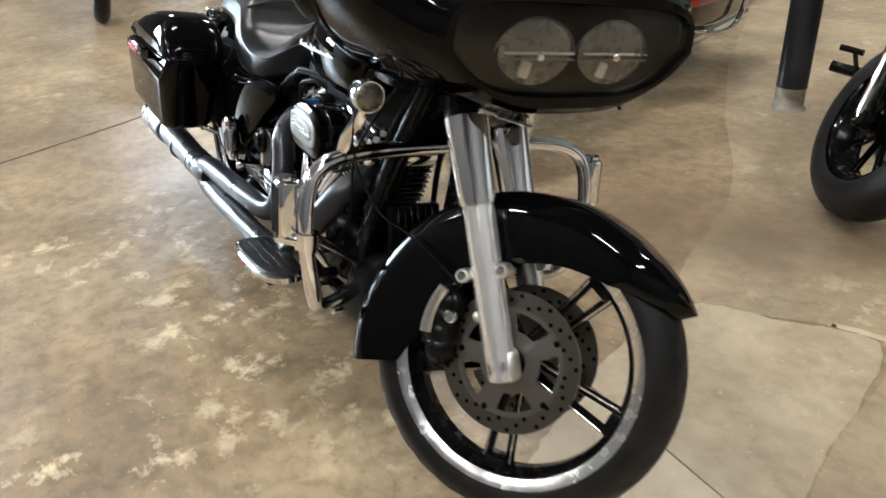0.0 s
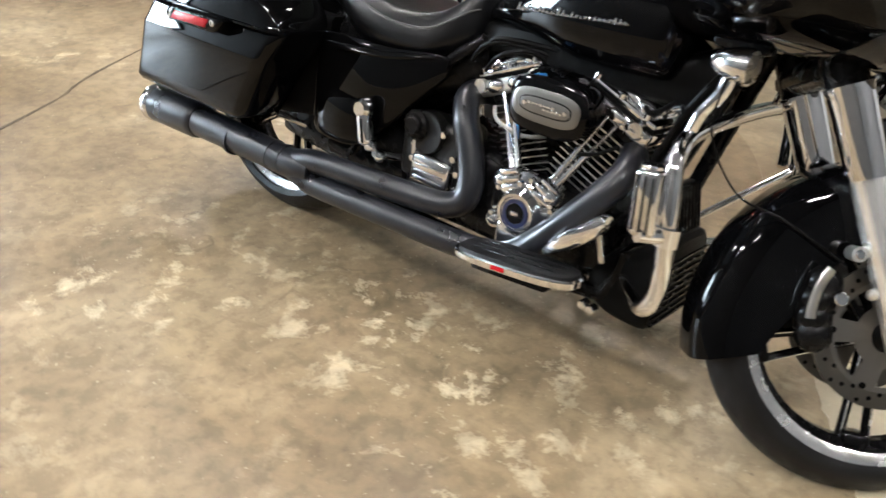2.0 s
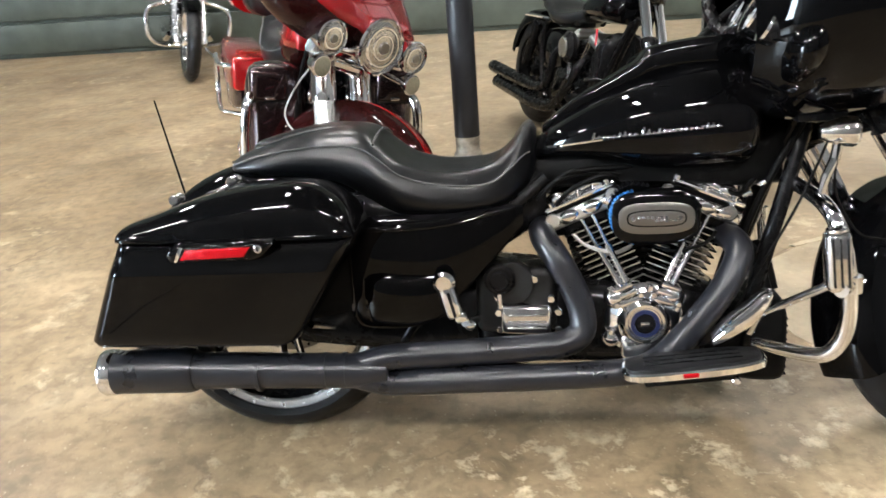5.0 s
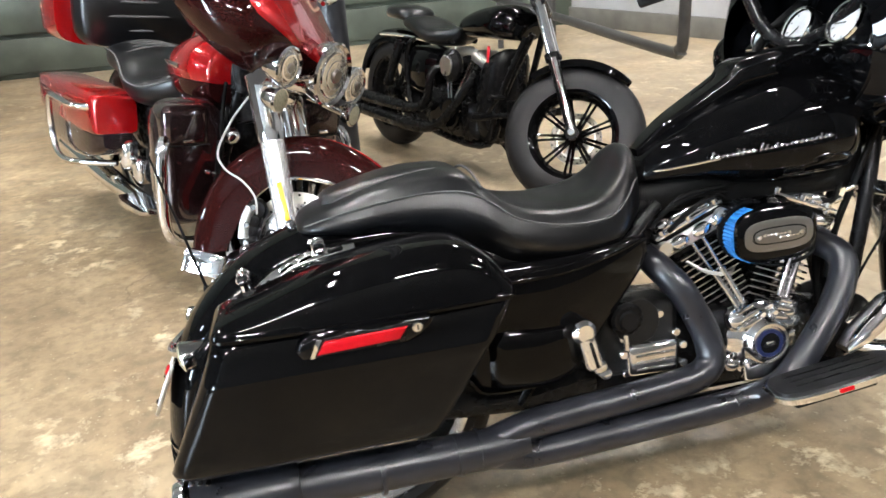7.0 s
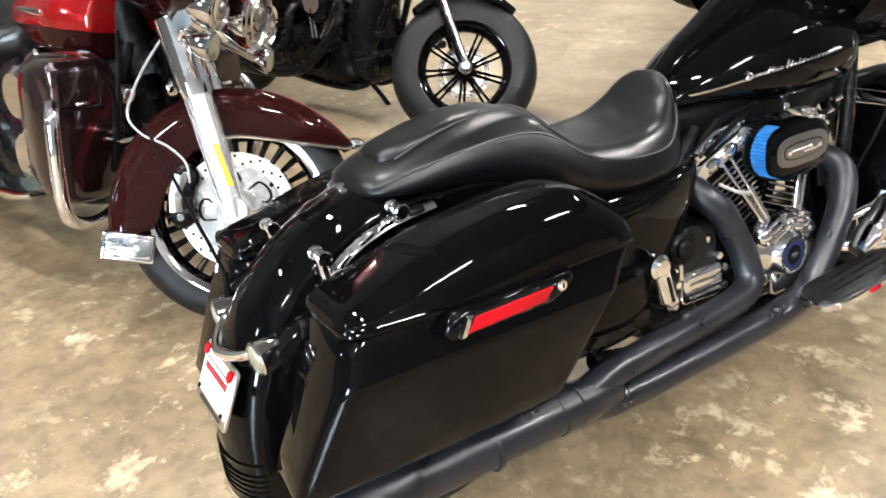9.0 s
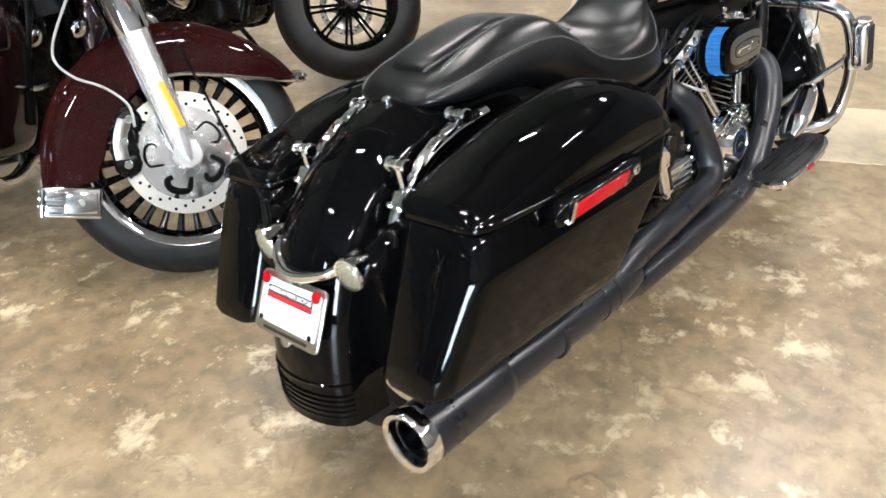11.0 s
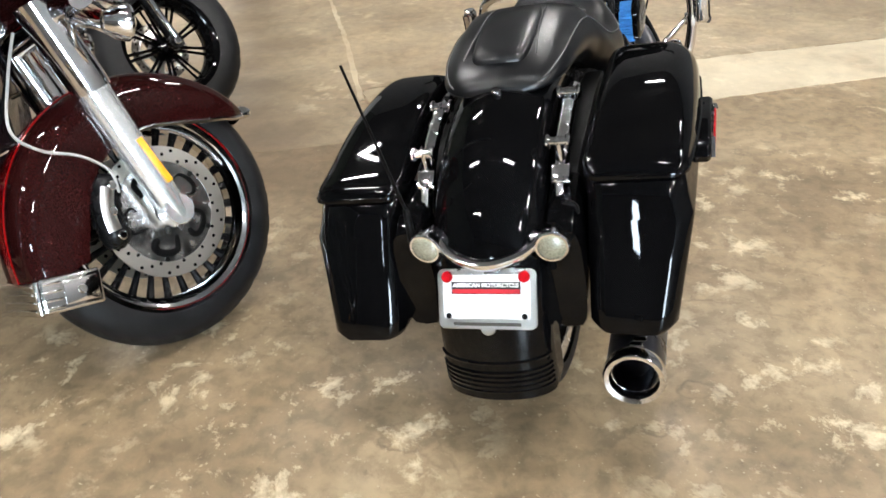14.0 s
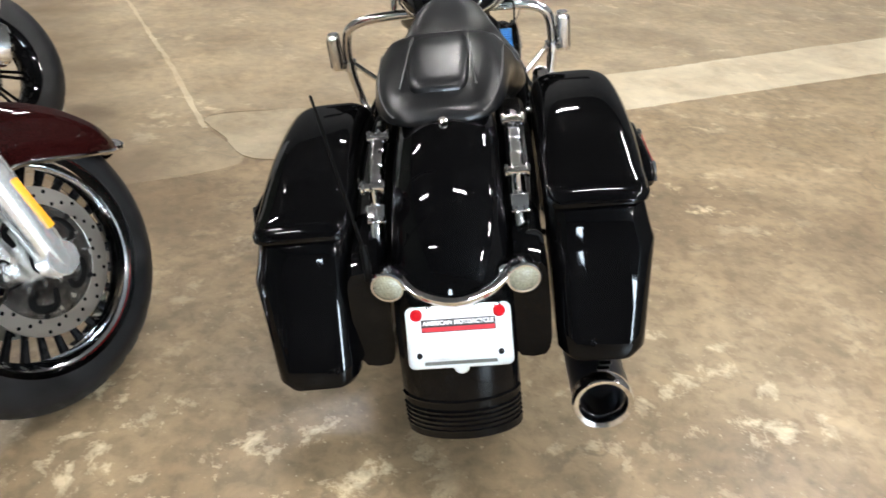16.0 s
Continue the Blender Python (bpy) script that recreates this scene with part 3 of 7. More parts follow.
# ---- the black touring motorcycle ----
bike = thing("motorcycle", pose(-0.01, -0.02, 0, -9.0, 0, 0), "gloss black touring motorcycle leaning on its side stand", "motorcycle", "parked motorcycles")

# rear wheel and mudguard
wheel(bike, pose(0.005, 0, 0.312), 0.312, 0.074, 0.245, 5, 0.03, LACQUER, LACQUER, MACHINED, 0.14, (1,), name="rear_wheel")


def fender_ring(x, z, dx, dz, half, drop, crown):
    """A ring across the rear mudguard at (x, z), its outward normal (dx, dz)."""
    arc = [(math.sin(radians(a)), crown * (2.1 * math.cos(radians(a)) - 1.1)) for a in range(84, -85, -12)]
    prof = [(1, -drop), (1, -drop * 0.55)] + arc + [(-1, -drop * 0.55), (-1, -drop)]
    prof = prof + [(y * 0.95, q - 0.005) for y, q in prof[::-1]]
    return [Vector((x + dx * q, y * half - 0.008, z + dz * q)) for y, q in prof]


spine = smoothed([(0.24, 0, 0.650), (0.08, 0, 0.655), (-0.035, 0, 0.648), (-0.15, 0, 0.605), (-0.245, 0, 0.525), (-0.302, 0, 0.425), (-0.328, 0, 0.32), (-0.335, 0, 0.205)], 5)
rings = []
for k, p in enumerate(spine):
    d = (spine[min(k + 1, len(spine) - 1)] - spine[max(k - 1, 0)]).normalized()
    rings.append(fender_ring(p.x, p.z, d.z, -d.x, 0.088 + 0.012 * min(1, k / 25), 0.085, 0.024))
fender = part("rear_fender", skin(mesh(), rings), PAINT, bike)
for k in range(5):
    z = 0.262 - 0.010 * k
    arc = [(math.sin(radians(a)), 0.024 * (2.1 * math.cos(radians(a)) - 1.1)) for a in range(-80, 81, 16)]
    part("fender_rib", tube(mesh(), [(-0.333 - off, y * 0.0995 - 0.008, z) for y, off in arc], 0.0034, 6, 3), PAINT, fender, "ribbed trim across the fender tail")
arc = [(math.sin(radians(a)), 0.024 * (2.1 * math.cos(radians(a)) - 1.1)) for a in range(-80, 81, 16)]
part("fender_bead", tube(mesh(), [(-0.331 - off, y * 0.0995 - 0.008, 0.282) for y, off in arc], 0.004, 6, 4), PAINT, fender)
# fill panels beside the tail of the mudguard
for s in (1, -1):
    bm = mesh()
    hull(bm, [(-0.265, s * 0.135, 0.40, 0.034, 0.09, 0.10), (-0.22, s * 0.135, 0.41, 0.034, 0.11, 0.12), (-0.14, s * 0.135, 0.42, 0.030, 0.12, 0.11)], 16, 3, 4)
    part("fascia", bm, PAINT, bike)
bm = mesh()
bolt(bm, (-0.066, -0.008, 0.667), (-0.25, 0, 1), 0.009, 0.014)
part("seat_bolt", bm, CHROME, bike)


def rounded(z, xr, xf, yi, yo, rad, n=6):
    """A level rounded rectangle."""
    out = []
    cx, cy = (xr, xf), (yi, yo)
    r = min(rad, abs(xf - xr) * 0.49, abs(yo - yi) * 0.49)
    lo, hi = min(cy), max(cy)
    for (x, y), a0 in (((xf - r, hi - r), 0), ((xr + r, hi - r), 90), ((xr + r, lo + r), 180), ((xf - r, lo + r), 270)):
        for k in range(n + 1):
            a = radians(a0 + 90 * k / n)
            out.append(Vector((x + r * math.cos(a), y + r * math.sin(a), z)))
    return out


def prism(bm, pts, y0, y1, bev):
    """A flat (x, z) outline pushed out from y0 to y1 with a chamfered face."""
    cx, cz = sum(p[0] for p in pts) / len(pts), sum(p[1] for p in pts) / len(pts)

    def ring(y, inset):
        out = []
        for x, z in pts:
            d = Vector((cx - x, 0, cz - z))
            out.append(Vector((x, y, z)) + Vector((math.copysign(min(inset, abs(d.x)), d.x), 0, math.copysign(min(inset, abs(d.z)), d.z))))
        return out

    k = math.copysign(bev, y1 - y0)
    return skin(bm, [ring(y0, 0), ring(y1 - k, 0), ring(y1 - 0.3 * k, bev * 0.35), ring(y1, bev)])


def saddlebag(s):
    rows = [(0.318, 0.022, 0.316), (0.322, 0.009, 0.317), (0.336, 0.0, 0.319), (0.36, 0.0, 0.323), (0.42, 0.0, 0.334), (0.470, 0.0, 0.343), (0.488, 0.0, 0.346), (0.494, 0.0, 0.3455), (0.500, 0.0, 0.343), (0.525, 0.0, 0.338), (0.549, 0.0, 0.333), (0.555, 0.004, 0.332)]
    rings = []
    for z, inset, yo in rows:
        xr, xf = -0.211 - 0.45 * (0.556 - z) + inset, 0.130 + 0.65 * (z - 0.318) - inset
        ring = rounded(z, xr, xf, s * (0.175 + inset), s * (yo - inset), 0.030, 8)
        rings.append([v + Vector((-0.012 * max(0, 1 - ((abs(v.y) - 0.255) / 0.075) ** 2) * (1 if v.x < xr + 0.04 else 0), 0, 0)) for v in ring])
    body = part("saddlebag", skin(mesh(), rings), PAINT, bike, "", 50)
    tops = smoothed([(-0.222, 0.561, 0.030), (-0.218, 0.574, 0.016), (-0.208, 0.585, 0.006), (-0.185, 0.594, 0.0), (-0.14, 0.607, 0.0), (-0.08, 0.627, 0.0), (-0.01, 0.646, 0.0), (0.07, 0.658, 0.0), (0.14, 0.663, 0.0), (0.19, 0.660, 0.0), (0.225, 0.646, 0.001), (0.255, 0.622, 0.005), (0.276, 0.592, 0.014), (0.284, 0.563, 0.028)], 3)
    rings = []
    for x, zt, inset in tops:
        u = max(0.0, min(1.0, (x + 0.22) / 0.42))
        yo, yi = 0.337 + 0.013 * math.sin(math.pi * min(1, u * 0.8)) - inset, 0.172 + inset
        yc, hw, h = (yo + yi) / 2, (yo - yi) / 2, max(zt - 0.566, 0.001)
        ring = [Vector((x, s * (yi - 0.002), 0.557)), Vector((x, s * (yi - 0.002), 0.562))]
        for k in range(25):
            a = math.pi * (1 - k / 24)
            cc, ss = math.cos(a), math.sin(a)
            ring.append(Vector((x, s * (yc + math.copysign(abs(cc) ** 0.52, cc) * hw - 0.012 * ss), 0.564 + h * ss ** 0.62)))
        ring += [Vector((x, s * (yo + 0.003), 0.562)), Vector((x, s * (yo + 0.003), 0.557))]
        rings.append(ring)
    part("lid", skin(mesh(), rings), PAINT, body, "domed gloss black lid", 50)
    panel = [(-0.092, 0.533), (-0.084, 0.520), (0.088, 0.522), (0.105, 0.528), (0.130, 0.555), (0.126, 0.562), (-0.062, 0.560), (-0.080, 0.553)]
    part("latch_panel", prism(mesh(), panel, s * 0.335, s * 0.371, 0.008), PAINT, body, "", 50)
    lens = [(-0.060, 0.5275), (0.072, 0.5315), (0.086, 0.5515), (-0.046, 0.5480)]
    part("reflector_bezel", prism(mesh(), [(-0.067, 0.523), (0.078, 0.527), (0.096, 0.556), (-0.050, 0.553)], s * 0.365, s * 0.373, 0.003), LACQUER, body)
    part("reflector", prism(mesh(), lens, s * 0.370, s * 0.3765, 0.0025), REDLENS, body, "long red side reflector")
    part("lock", disc(mesh(), (0.102, s * 0.373, 0.5475), (0, s, 0), 0.0088, 0.010), CHROME, body, "round chrome key lock")
    part("lock_slot", box(mesh(), (0.102, s * 0.3782, 0.5475), (0.0022, 0.001, 0.008), 0), DARK, body)
    part("hinge", prism(mesh(), [(-0.073, 0.523), (-0.066, 0.523), (-0.049, 0.553), (-0.056, 0.554)], s * 0.368, s * 0.3765, 0.002), CHROME, body, "slanted chrome latch edge")
    part("lid_strap", box(mesh(), (-0.06, s * 0.174, 0.57), (0.02, 0.01, 0.05), 0.003), CHROME, body)
    part("bag_bracket", rod(mesh(), (0.14, s * 0.20, 0.330), (0.17, s * 0.13, 0.30), 0.008), CHROME, body)
    return body


for s in (1, -1):
    bag = saddlebag(s)
    if s > 0:
        bag.matrix_basis = Matrix.Translation((-0.004, -0.012, -0.022))
    # docking rail with chrome knobs between bag and mudguard
    yk = s * 0.122 - 0.008
    bm = mesh()
    tube(bm, [(0.04, yk, 0.632), (-0.04, yk, 0.622), (-0.11, yk, 0.597), (-0.17, yk, 0.548), (-0.205, yk, 0.50)], [0.012, 0.014, 0.014, 0.014, 0.011], 12, 4, 0.75)
    rail = part("bag_rail", bm, CHROME, bike, "chrome bag support rail")
    for x, z in ((-0.026, 0.645 if s < 0 else 0.635), (-0.165, 0.607 if s < 0 else 0.598)):
        bm = mesh()
        rod(bm, (x, yk - 0.019, z), (x, yk + 0.019, z), 0.0080, n=14)
        for d in (-0.017, 0.002, 0.018):
            disc(bm, (x, yk + d, z), (0, 1, 0), 0.0125 if abs(d) > 0.01 else 0.0095, 0.007, 20)
        part("docking_knob", bm, CHROME, rail)
        part("knob_stem", rod(mesh(), (x, yk, z), (x + 0.004, yk, z - 0.034), 0.0085, n=10), CHROME, rail)
    for x, z, t in ((0.004, 0.634, -12), (-0.052, 0.628, -22), (-0.088, 0.615, -28), (-0.130, 0.590, -40)):
        part("docking_bracket", box(mesh(), (x, yk, z), (0.030, 0.022, 0.012), 0.005, Matrix.Rotation(radians(t), 4, "Y"), 3), CHROME if x < -0.04 else LACQUER, rail)
    part("rail_plate", box(mesh(), (-0.176, yk, 0.552), (0.034, 0.034, 0.012), 0.004, Matrix.Rotation(radians(-52), 4, "Y"), 3), CHROME, rail, "flat chrome end plate")
    for d in (-0.010, 0.010):
        part("bolt", bolt(mesh(), (-0.184, yk + d, 0.546), (-0.8, 0, 0.6), 0.0055, 0.016), CHROME, rail)
for s in (1, -1):
    bm = mesh()
    hull(bm, [(-0.20, s * 0.130, 0.42, 0.030, 0.09, 0.10), (-0.10, s * 0.132, 0.44, 0.034, 0.11, 0.14), (0.10, s * 0.132, 0.46, 0.034, 0.13, 0.14), (0.26, s * 0.130, 0.47, 0.030, 0.12, 0.12)], 14, 2, 5)
    part("inner_panel", bm, PLASTIC, bike)
bm = disc(mesh(), (-0.222, -0.146, 0.505), (-1, 0, 0.35), 0.018, 0.010)
part("cable_plug", bm, PLASTIC, bike, "round black cable cap")

# plate carrier, signals, plate
bm = mesh()
tube(bm, [(-0.268, 0.070, 0.478), (-0.298, 0.042, 0.463), (-0.318, -0.016, 0.456), (-0.298, -0.074, 0.463), (-0.268, -0.102, 0.478)], 0.017, 12, 5, 0.6)
bar = part("signal_bar", bm, CHROME, bike, "chrome rear signal bar")
for s in (1, -1):
    ax = Vector((-1, s * 0.12, -0.1)).normalized()
    c = Vector((-0.288, s * 0.110 - 0.016, 0.476))
    bm = mesh()
    q = Matrix.Translation(c) @ ax.to_track_quat("Z", "Y").to_matrix().to_4x4()
    lathe(bm, [(0, -0.055), (0.012, -0.052), (0.022, -0.035), (0.027, -0.01), (0.029, 0.004), (0.027, 0.007), (0, 0.006)], q, 28)
    rod(bm, c - ax * 0.03, Vector((-0.270, s * 0.07 - 0.016, 0.480)), 0.009)
    sig = part("rear_signal", bm, CHROME, bike, "chrome bullet turn signal")
    bm = mesh()
    lathe(bm, [(0.0, 0.0135), (0.014, 0.0125), (0.022, 0.009), (0.0255, 0.005), (0.0, 0.005)], q, 28)
    part("signal_lens", bm, LENS, sig)
pm = Matrix.Translation((-0.339, -0.017, 0.405)) @ Matrix.Rotation(radians(26), 4, "Y") @ Matrix.Scale(0.935, 4)


def plate_ring(x, inset, w=0.091, h=0.054, r=0.012):
    ring = []
    for k in range(4):
        cy, cz = ((1, 1), (-1, 1), (-1, -1), (1, -1))[k]
        for j in range(5):
            a = radians(90 * k + 22.5 * j)
            ring.append(Vector((x, cy * (w - r) + (r - inset) * math.cos(a), cz * (h - r) + (r - inset) * math.sin(a))))
    return ring


bm = move(skin(mesh(), [plate_ring(0.003, 0.001), plate_ring(0.002, 0), plate_ring(-0.002, 0), plate_ring(-0.003, 0.0012)]), pm)
plate = part("plate_frame", bm, ALLOY, bike, "brushed metal licence plate frame")
for nm, c, sz, ma, lb in (("plate", (-0.004, 0, 0.004), (0.003, 0.160, 0.078), WHITE, "white dealer plate"), ("print_block", (-0.0060, 0.0, 0.0200), (0.001, 0.128, 0.0225), PRINTBLACK, ""), ("print_bar", (-0.0064, 0.0, 0.0140), (0.001, 0.125, 0.0075), PRINTRED, ""), ("print_bar", (-0.0040, 0.0, -0.045), (0.0015, 0.125, 0.006), DISC, "")):
    part(nm, move(box(mesh(), c, sz, 0.0004, None, 1), pm), ma, plate, lb)
words = bpy.data.curves.new("lettering", "FONT")
words.body, words.align_x, words.align_y, words.size, words.extrude = "AMERICAN MOTORCYCLE", "CENTER", "CENTER", 0.0102, 0.0003
words.offset = 0.00035
words_ob = bpy.data.objects.new("lettering", words)
words_me = bpy.data.meshes.new_from_object(words_ob)
bpy.data.objects.remove(words_ob)
bm = mesh()
bm.from_mesh(words_me)
bpy.data.meshes.remove(words_me)
part("lettering", move(bm, pm @ Matrix(((0, 0, -1, -0.0066), (-1, 0, 0, 0), (0, 1, 0, 0.0247), (0, 0, 0, 1)))), WHITE, plate, "white printed words on the plate")
for s in (1, -1):
    part("plate_reflector", move(disc(mesh(), (-0.008, s * 0.071, 0.040), (1, 0, 0), 0.0105, 0.007), pm), REDLENS, plate, "round red reflector")
    part("plate_bolt", move(disc(mesh(), (-0.007, s * 0.070, -0.030), (1, 0, 0), 0.0055, 0.005, 10), pm), LACQUER, plate)
part("plate_tab", move(disc(mesh(), (0.002, 0, -0.052), (1, 0, 0), 0.014, 0.006), pm), ALLOY, plate)

# aerial
bm = mesh()
rod(bm, (-0.262, 0.128, 0.475), (-0.256, 0.130, 0.535), 0.008, 0.006)
aer = part("aerial_base", bm, PLASTIC, bike)
part("aerial", rod(mesh(), (-0.256, 0.130, 0.53), (-0.325, 0.151, 0.815), 0.0035, 0.0022, 8), PLASTIC, aer, "thin black whip aerial")

# seat
def seat_shell(bm, rows, sub=5):
    """A saddle from rows (x, top, shoulder in, shoulder out, seam half width, seam z, widest, its z, bottom z), with a sharp seam."""
    cols = [smoothed([(q[0], q[1], q[2]) for q in rows], sub), smoothed([(q[3], q[4], q[5]) for q in rows], sub), smoothed([(q[6], q[7], q[8]) for q in rows], sub)]
    rings, seams = [], []
    for a, b, c in zip(*cols):
        x, ws, wm = a.x, b.y, c.x
        top = smoothed([(-0.45 * ws, a.z, 0), (0, a.y, 0), (0.45 * ws, a.z, 0), (0.80 * ws, b.x, 0), (ws, b.z, 0)], 4)[4:]
        low = smoothed([(ws, b.z, 0), (wm, c.y, 0), (wm - 0.006, (c.y + c.z) / 2, 0), (wm - 0.03, c.z, 0)], 4)
        half = [(v.x, v.y) for v in top] + [(v.x, v.y) for v in low[1:]]
        rings.append([Vector((x, y, z)) for y, z in half] + [Vector((x, -y, z)) for y, z in half[:0:-1]])
        seams.append(Vector((x, ws, b.z)))
    skin(bm, rings)
    return seams


SEAT_ROWS = [
    (-0.056, 0.672, 0.671, 0.669, 0.050, 0.666, 0.053, 0.662, 0.655), (-0.036, 0.691, 0.690, 0.684, 0.086, 0.675, 0.092, 0.666, 0.653), (0.03, 0.713, 0.712, 0.704, 0.110, 0.693, 0.119, 0.672, 0.648),
    (0.12, 0.738, 0.736, 0.726, 0.119, 0.707, 0.129, 0.680, 0.644), (0.20, 0.748, 0.747, 0.735, 0.122, 0.711, 0.135, 0.676, 0.630), (0.26, 0.741, 0.740, 0.731, 0.127, 0.704, 0.143, 0.664, 0.600),
    (0.30, 0.705, 0.706, 0.702, 0.138, 0.682, 0.155, 0.643, 0.575), (0.35, 0.661, 0.663, 0.664, 0.152, 0.646, 0.166, 0.610, 0.556), (0.42, 0.640, 0.643, 0.647, 0.159, 0.626, 0.169, 0.590, 0.546),
    (0.49, 0.634, 0.640, 0.646, 0.157, 0.619, 0.166, 0.585, 0.549), (0.545, 0.650, 0.656, 0.656, 0.143, 0.623, 0.152, 0.588, 0.554), (0.584, 0.690, 0.691, 0.682, 0.119, 0.646, 0.127, 0.606, 0.566),
    (0.610, 0.728, 0.727, 0.711, 0.094, 0.668, 0.102, 0.624, 0.578), (0.629, 0.738, 0.735, 0.716, 0.072, 0.676, 0.079, 0.632, 0.586), (0.642, 0.718, 0.713, 0.696, 0.046, 0.670, 0.051, 0.638, 0.596)]
bm = mesh()
seams = seat_shell(bm, SEAT_ROWS)
seat = part("seat", bm, LEATHER, bike, "black leather two-up seat with stitched seams", 60)
for s in (1, -1):
    part("seam", tube(mesh(), [(v.x, s * (v.y + 0.0006), v.z + 0.0006) for v in seams[4:-6]], 0.0019, 6, 1), STITCH, seat)
    bm = mesh()
    tube(bm, [(0.01, s * 0.070, 0.7085), (0.09, s * 0.062, 0.731), (0.17, s * 0.058, 0.7445), (0.22, s * 0.055, 0.746)], 0.0018, 6, 4)
    part("seam", bm, STITCH, seat)
bm = mesh()
tube(bm, [(0.29, y, 0.733 - 1.6 * y * y) for y in (-0.12, -0.06, 0, 0.06, 0.12)], 0.003, 6, 4)
part("seam", bm, STITCH, seat)

bm = mesh()
hull(bm, [(-0.005, 0, 0.690, 0.040, 0.022, 0.02), (0.02, 0, 0.698, 0.054, 0.026, 0.02), (0.12, 0, 0.7165, 0.060, 0.030, 0.02), (0.20, 0, 0.7215, 0.057, 0.030, 0.02), (0.245, 0, 0.7145, 0.048, 0.026, 0.02)], 28, 4, 4.5)
part("pillion_panel", bm, LEATHER, seat, "flat stitched panel on the pillion", 60)

# tank and console
bm = mesh()
hull(bm, [(0.625, 0, 0.664, 0.045, 0.012, 0.010), (0.66, 0, 0.675, 0.075, 0.040, 0.020), (0.72, 0, 0.690, 0.110, 0.065, 0.034), (0.80, 0, 0.705, 0.135, 0.088, 0.064), (0.88, 0, 0.710, 0.154, 0.112, 0.084), (0.96, 0, 0.714, 0.162, 0.126, 0.092), (1.03, 0, 0.716, 0.160, 0.130, 0.092), (1.08, 0, 0.718, 0.150, 0.120, 0.088), (1.10, 0, 0.722, 0.120, 0.095, 0.05)], 36, 5, 2.6)
tank = part("fuel_tank", bm, PAINT, bike, "", 70)
bm = mesh()
hull(bm, [(0.655, 0, 0.715, 0.022, 0.010, 0.02), (0.72, 0, 0.765, 0.034, 0.012, 0.03), (0.80, 0, 0.805, 0.042, 0.018, 0.03), (0.86, 0, 0.832, 0.046, 0.026, 0.03), (0.885, 0, 0.846, 0.050, 0.036, 0.03), (0.96, 0, 0.856, 0.052, 0.040, 0.03), (1.05, 0, 0.862, 0.050, 0.040, 0.04), (1.09, 0, 0.862, 0.045, 0.036, 0.04)], 20, 4, 4)
console = part("console", bm, PAINT, tank, "gloss black tank console")
for s in (1, -1):
    bm = mesh()
    tube(bm, [(0.66, s * 0.070, 0.684), (0.70, s * 0.101, 0.690), (0.78, s * 0.130, 0.702)], 0.003, 6, 4)
    part("tank_trim", bm, CHROME, tank)
    rnd = random.Random(5)
    x = 0.760
    for k in range(24):
        h = 0.018 if k in (0, 9) else rnd.choice((0.006, 0.008, 0.010, 0.013))
        u = (x - 0.755) / 0.275
        w = 0.1245 + 0.034 * math.sin(min(1, u * 0.75 + 0.12) * math.pi * 0.56)
        z = 0.706 + 0.022 * u + (h - 0.010) * 0.4
        bm = box(mesh(), (x, s * (w + 0.0035), z), (0.0050, 0.006, h), 0.0012, Matrix.Rotation(radians(22), 4, "Y"), 1)
        box(bm, (x + 0.003, s * (w + 0.0035), 0.7035 + 0.022 * u + rnd.uniform(0, 0.004)), (0.0085, 0.005, 0.0036), 0.0008, None, 1)
        x += 0.0104 if k != 8 else 0.016
        part("tank_badge", bm, CHROME, tank, "raised chrome badge stroke")
bm = mesh()
hull(bm, [(0.60, 0, 0.60, 0.05, 0.05, 0.04), (0.70, 0, 0.625, 0.085, 0.045, 0.035), (0.90, 0, 0.632, 0.092, 0.045, 0.045), (1.06, 0, 0.630, 0.085, 0.05, 0.05), (1.16, 0, 0.66, 0.06, 0.06, 0.08)], 16, 3, 4)
part("backbone", bm, PLASTIC, bike)
part("front_engine_mount", box(box(mesh(), (1.045, 0, 0.255), (0.07, 0.12, 0.07), 0.012, None, 3), (1.085, 0, 0.30), (0.05, 0.09, 0.05), 0.010, None, 2), LACQUER, bike)
reg = part("regulator", box(mesh(), (1.128, 0, 0.385), (0.024, 0.120, 0.100), 0.006, Matrix.Rotation(radians(-14), 4, "Y"), 2), PLASTIC, bike, "finned black regulator")
for k in range(7):
    part("regulator_fin", box(mesh(), (1.146, -0.048 + 0.016 * k, 0.390), (0.016, 0.004, 0.092), 0.001, Matrix.Rotation(radians(-14), 4, "Y"), 1), LACQUER, reg)
for pts, r in ((((1.20, -0.06, 0.72), (1.13, -0.075, 0.60), (1.09, -0.070, 0.50), (1.06, -0.085, 0.40)), 0.008), (((1.19, 0.02, 0.70), (1.12, -0.02, 0.58), (1.075, -0.03, 0.46), (1.06, -0.06, 0.33)), 0.010), (((1.17, 0.07, 0.68), (1.11, 0.06, 0.55), (1.08, 0.07, 0.42), (1.05, 0.09, 0.30)), 0.007), (((1.02, -0.05, 0.60), (1.06, -0.09, 0.57), (1.10, -0.07, 0.60), (1.16, -0.03, 0.66)), 0.006)):
    part("hose", tube(mesh(), list(pts), r, 8, 5), PLASTIC, bike)
part("ignition_coil", box(mesh(), (1.03, -0.035, 0.575), (0.060, 0.070, 0.045), 0.010, None, 3), LACQUER, bike)
for k in range(3):
    part("wire_clip", rod(mesh(), (1.045 + 0.03 * k, -0.083, 0.545 + 0.022 * k), (1.060 + 0.03 * k, -0.090, 0.552 + 0.022 * k), 0.007, n=10), CHROME, bike)
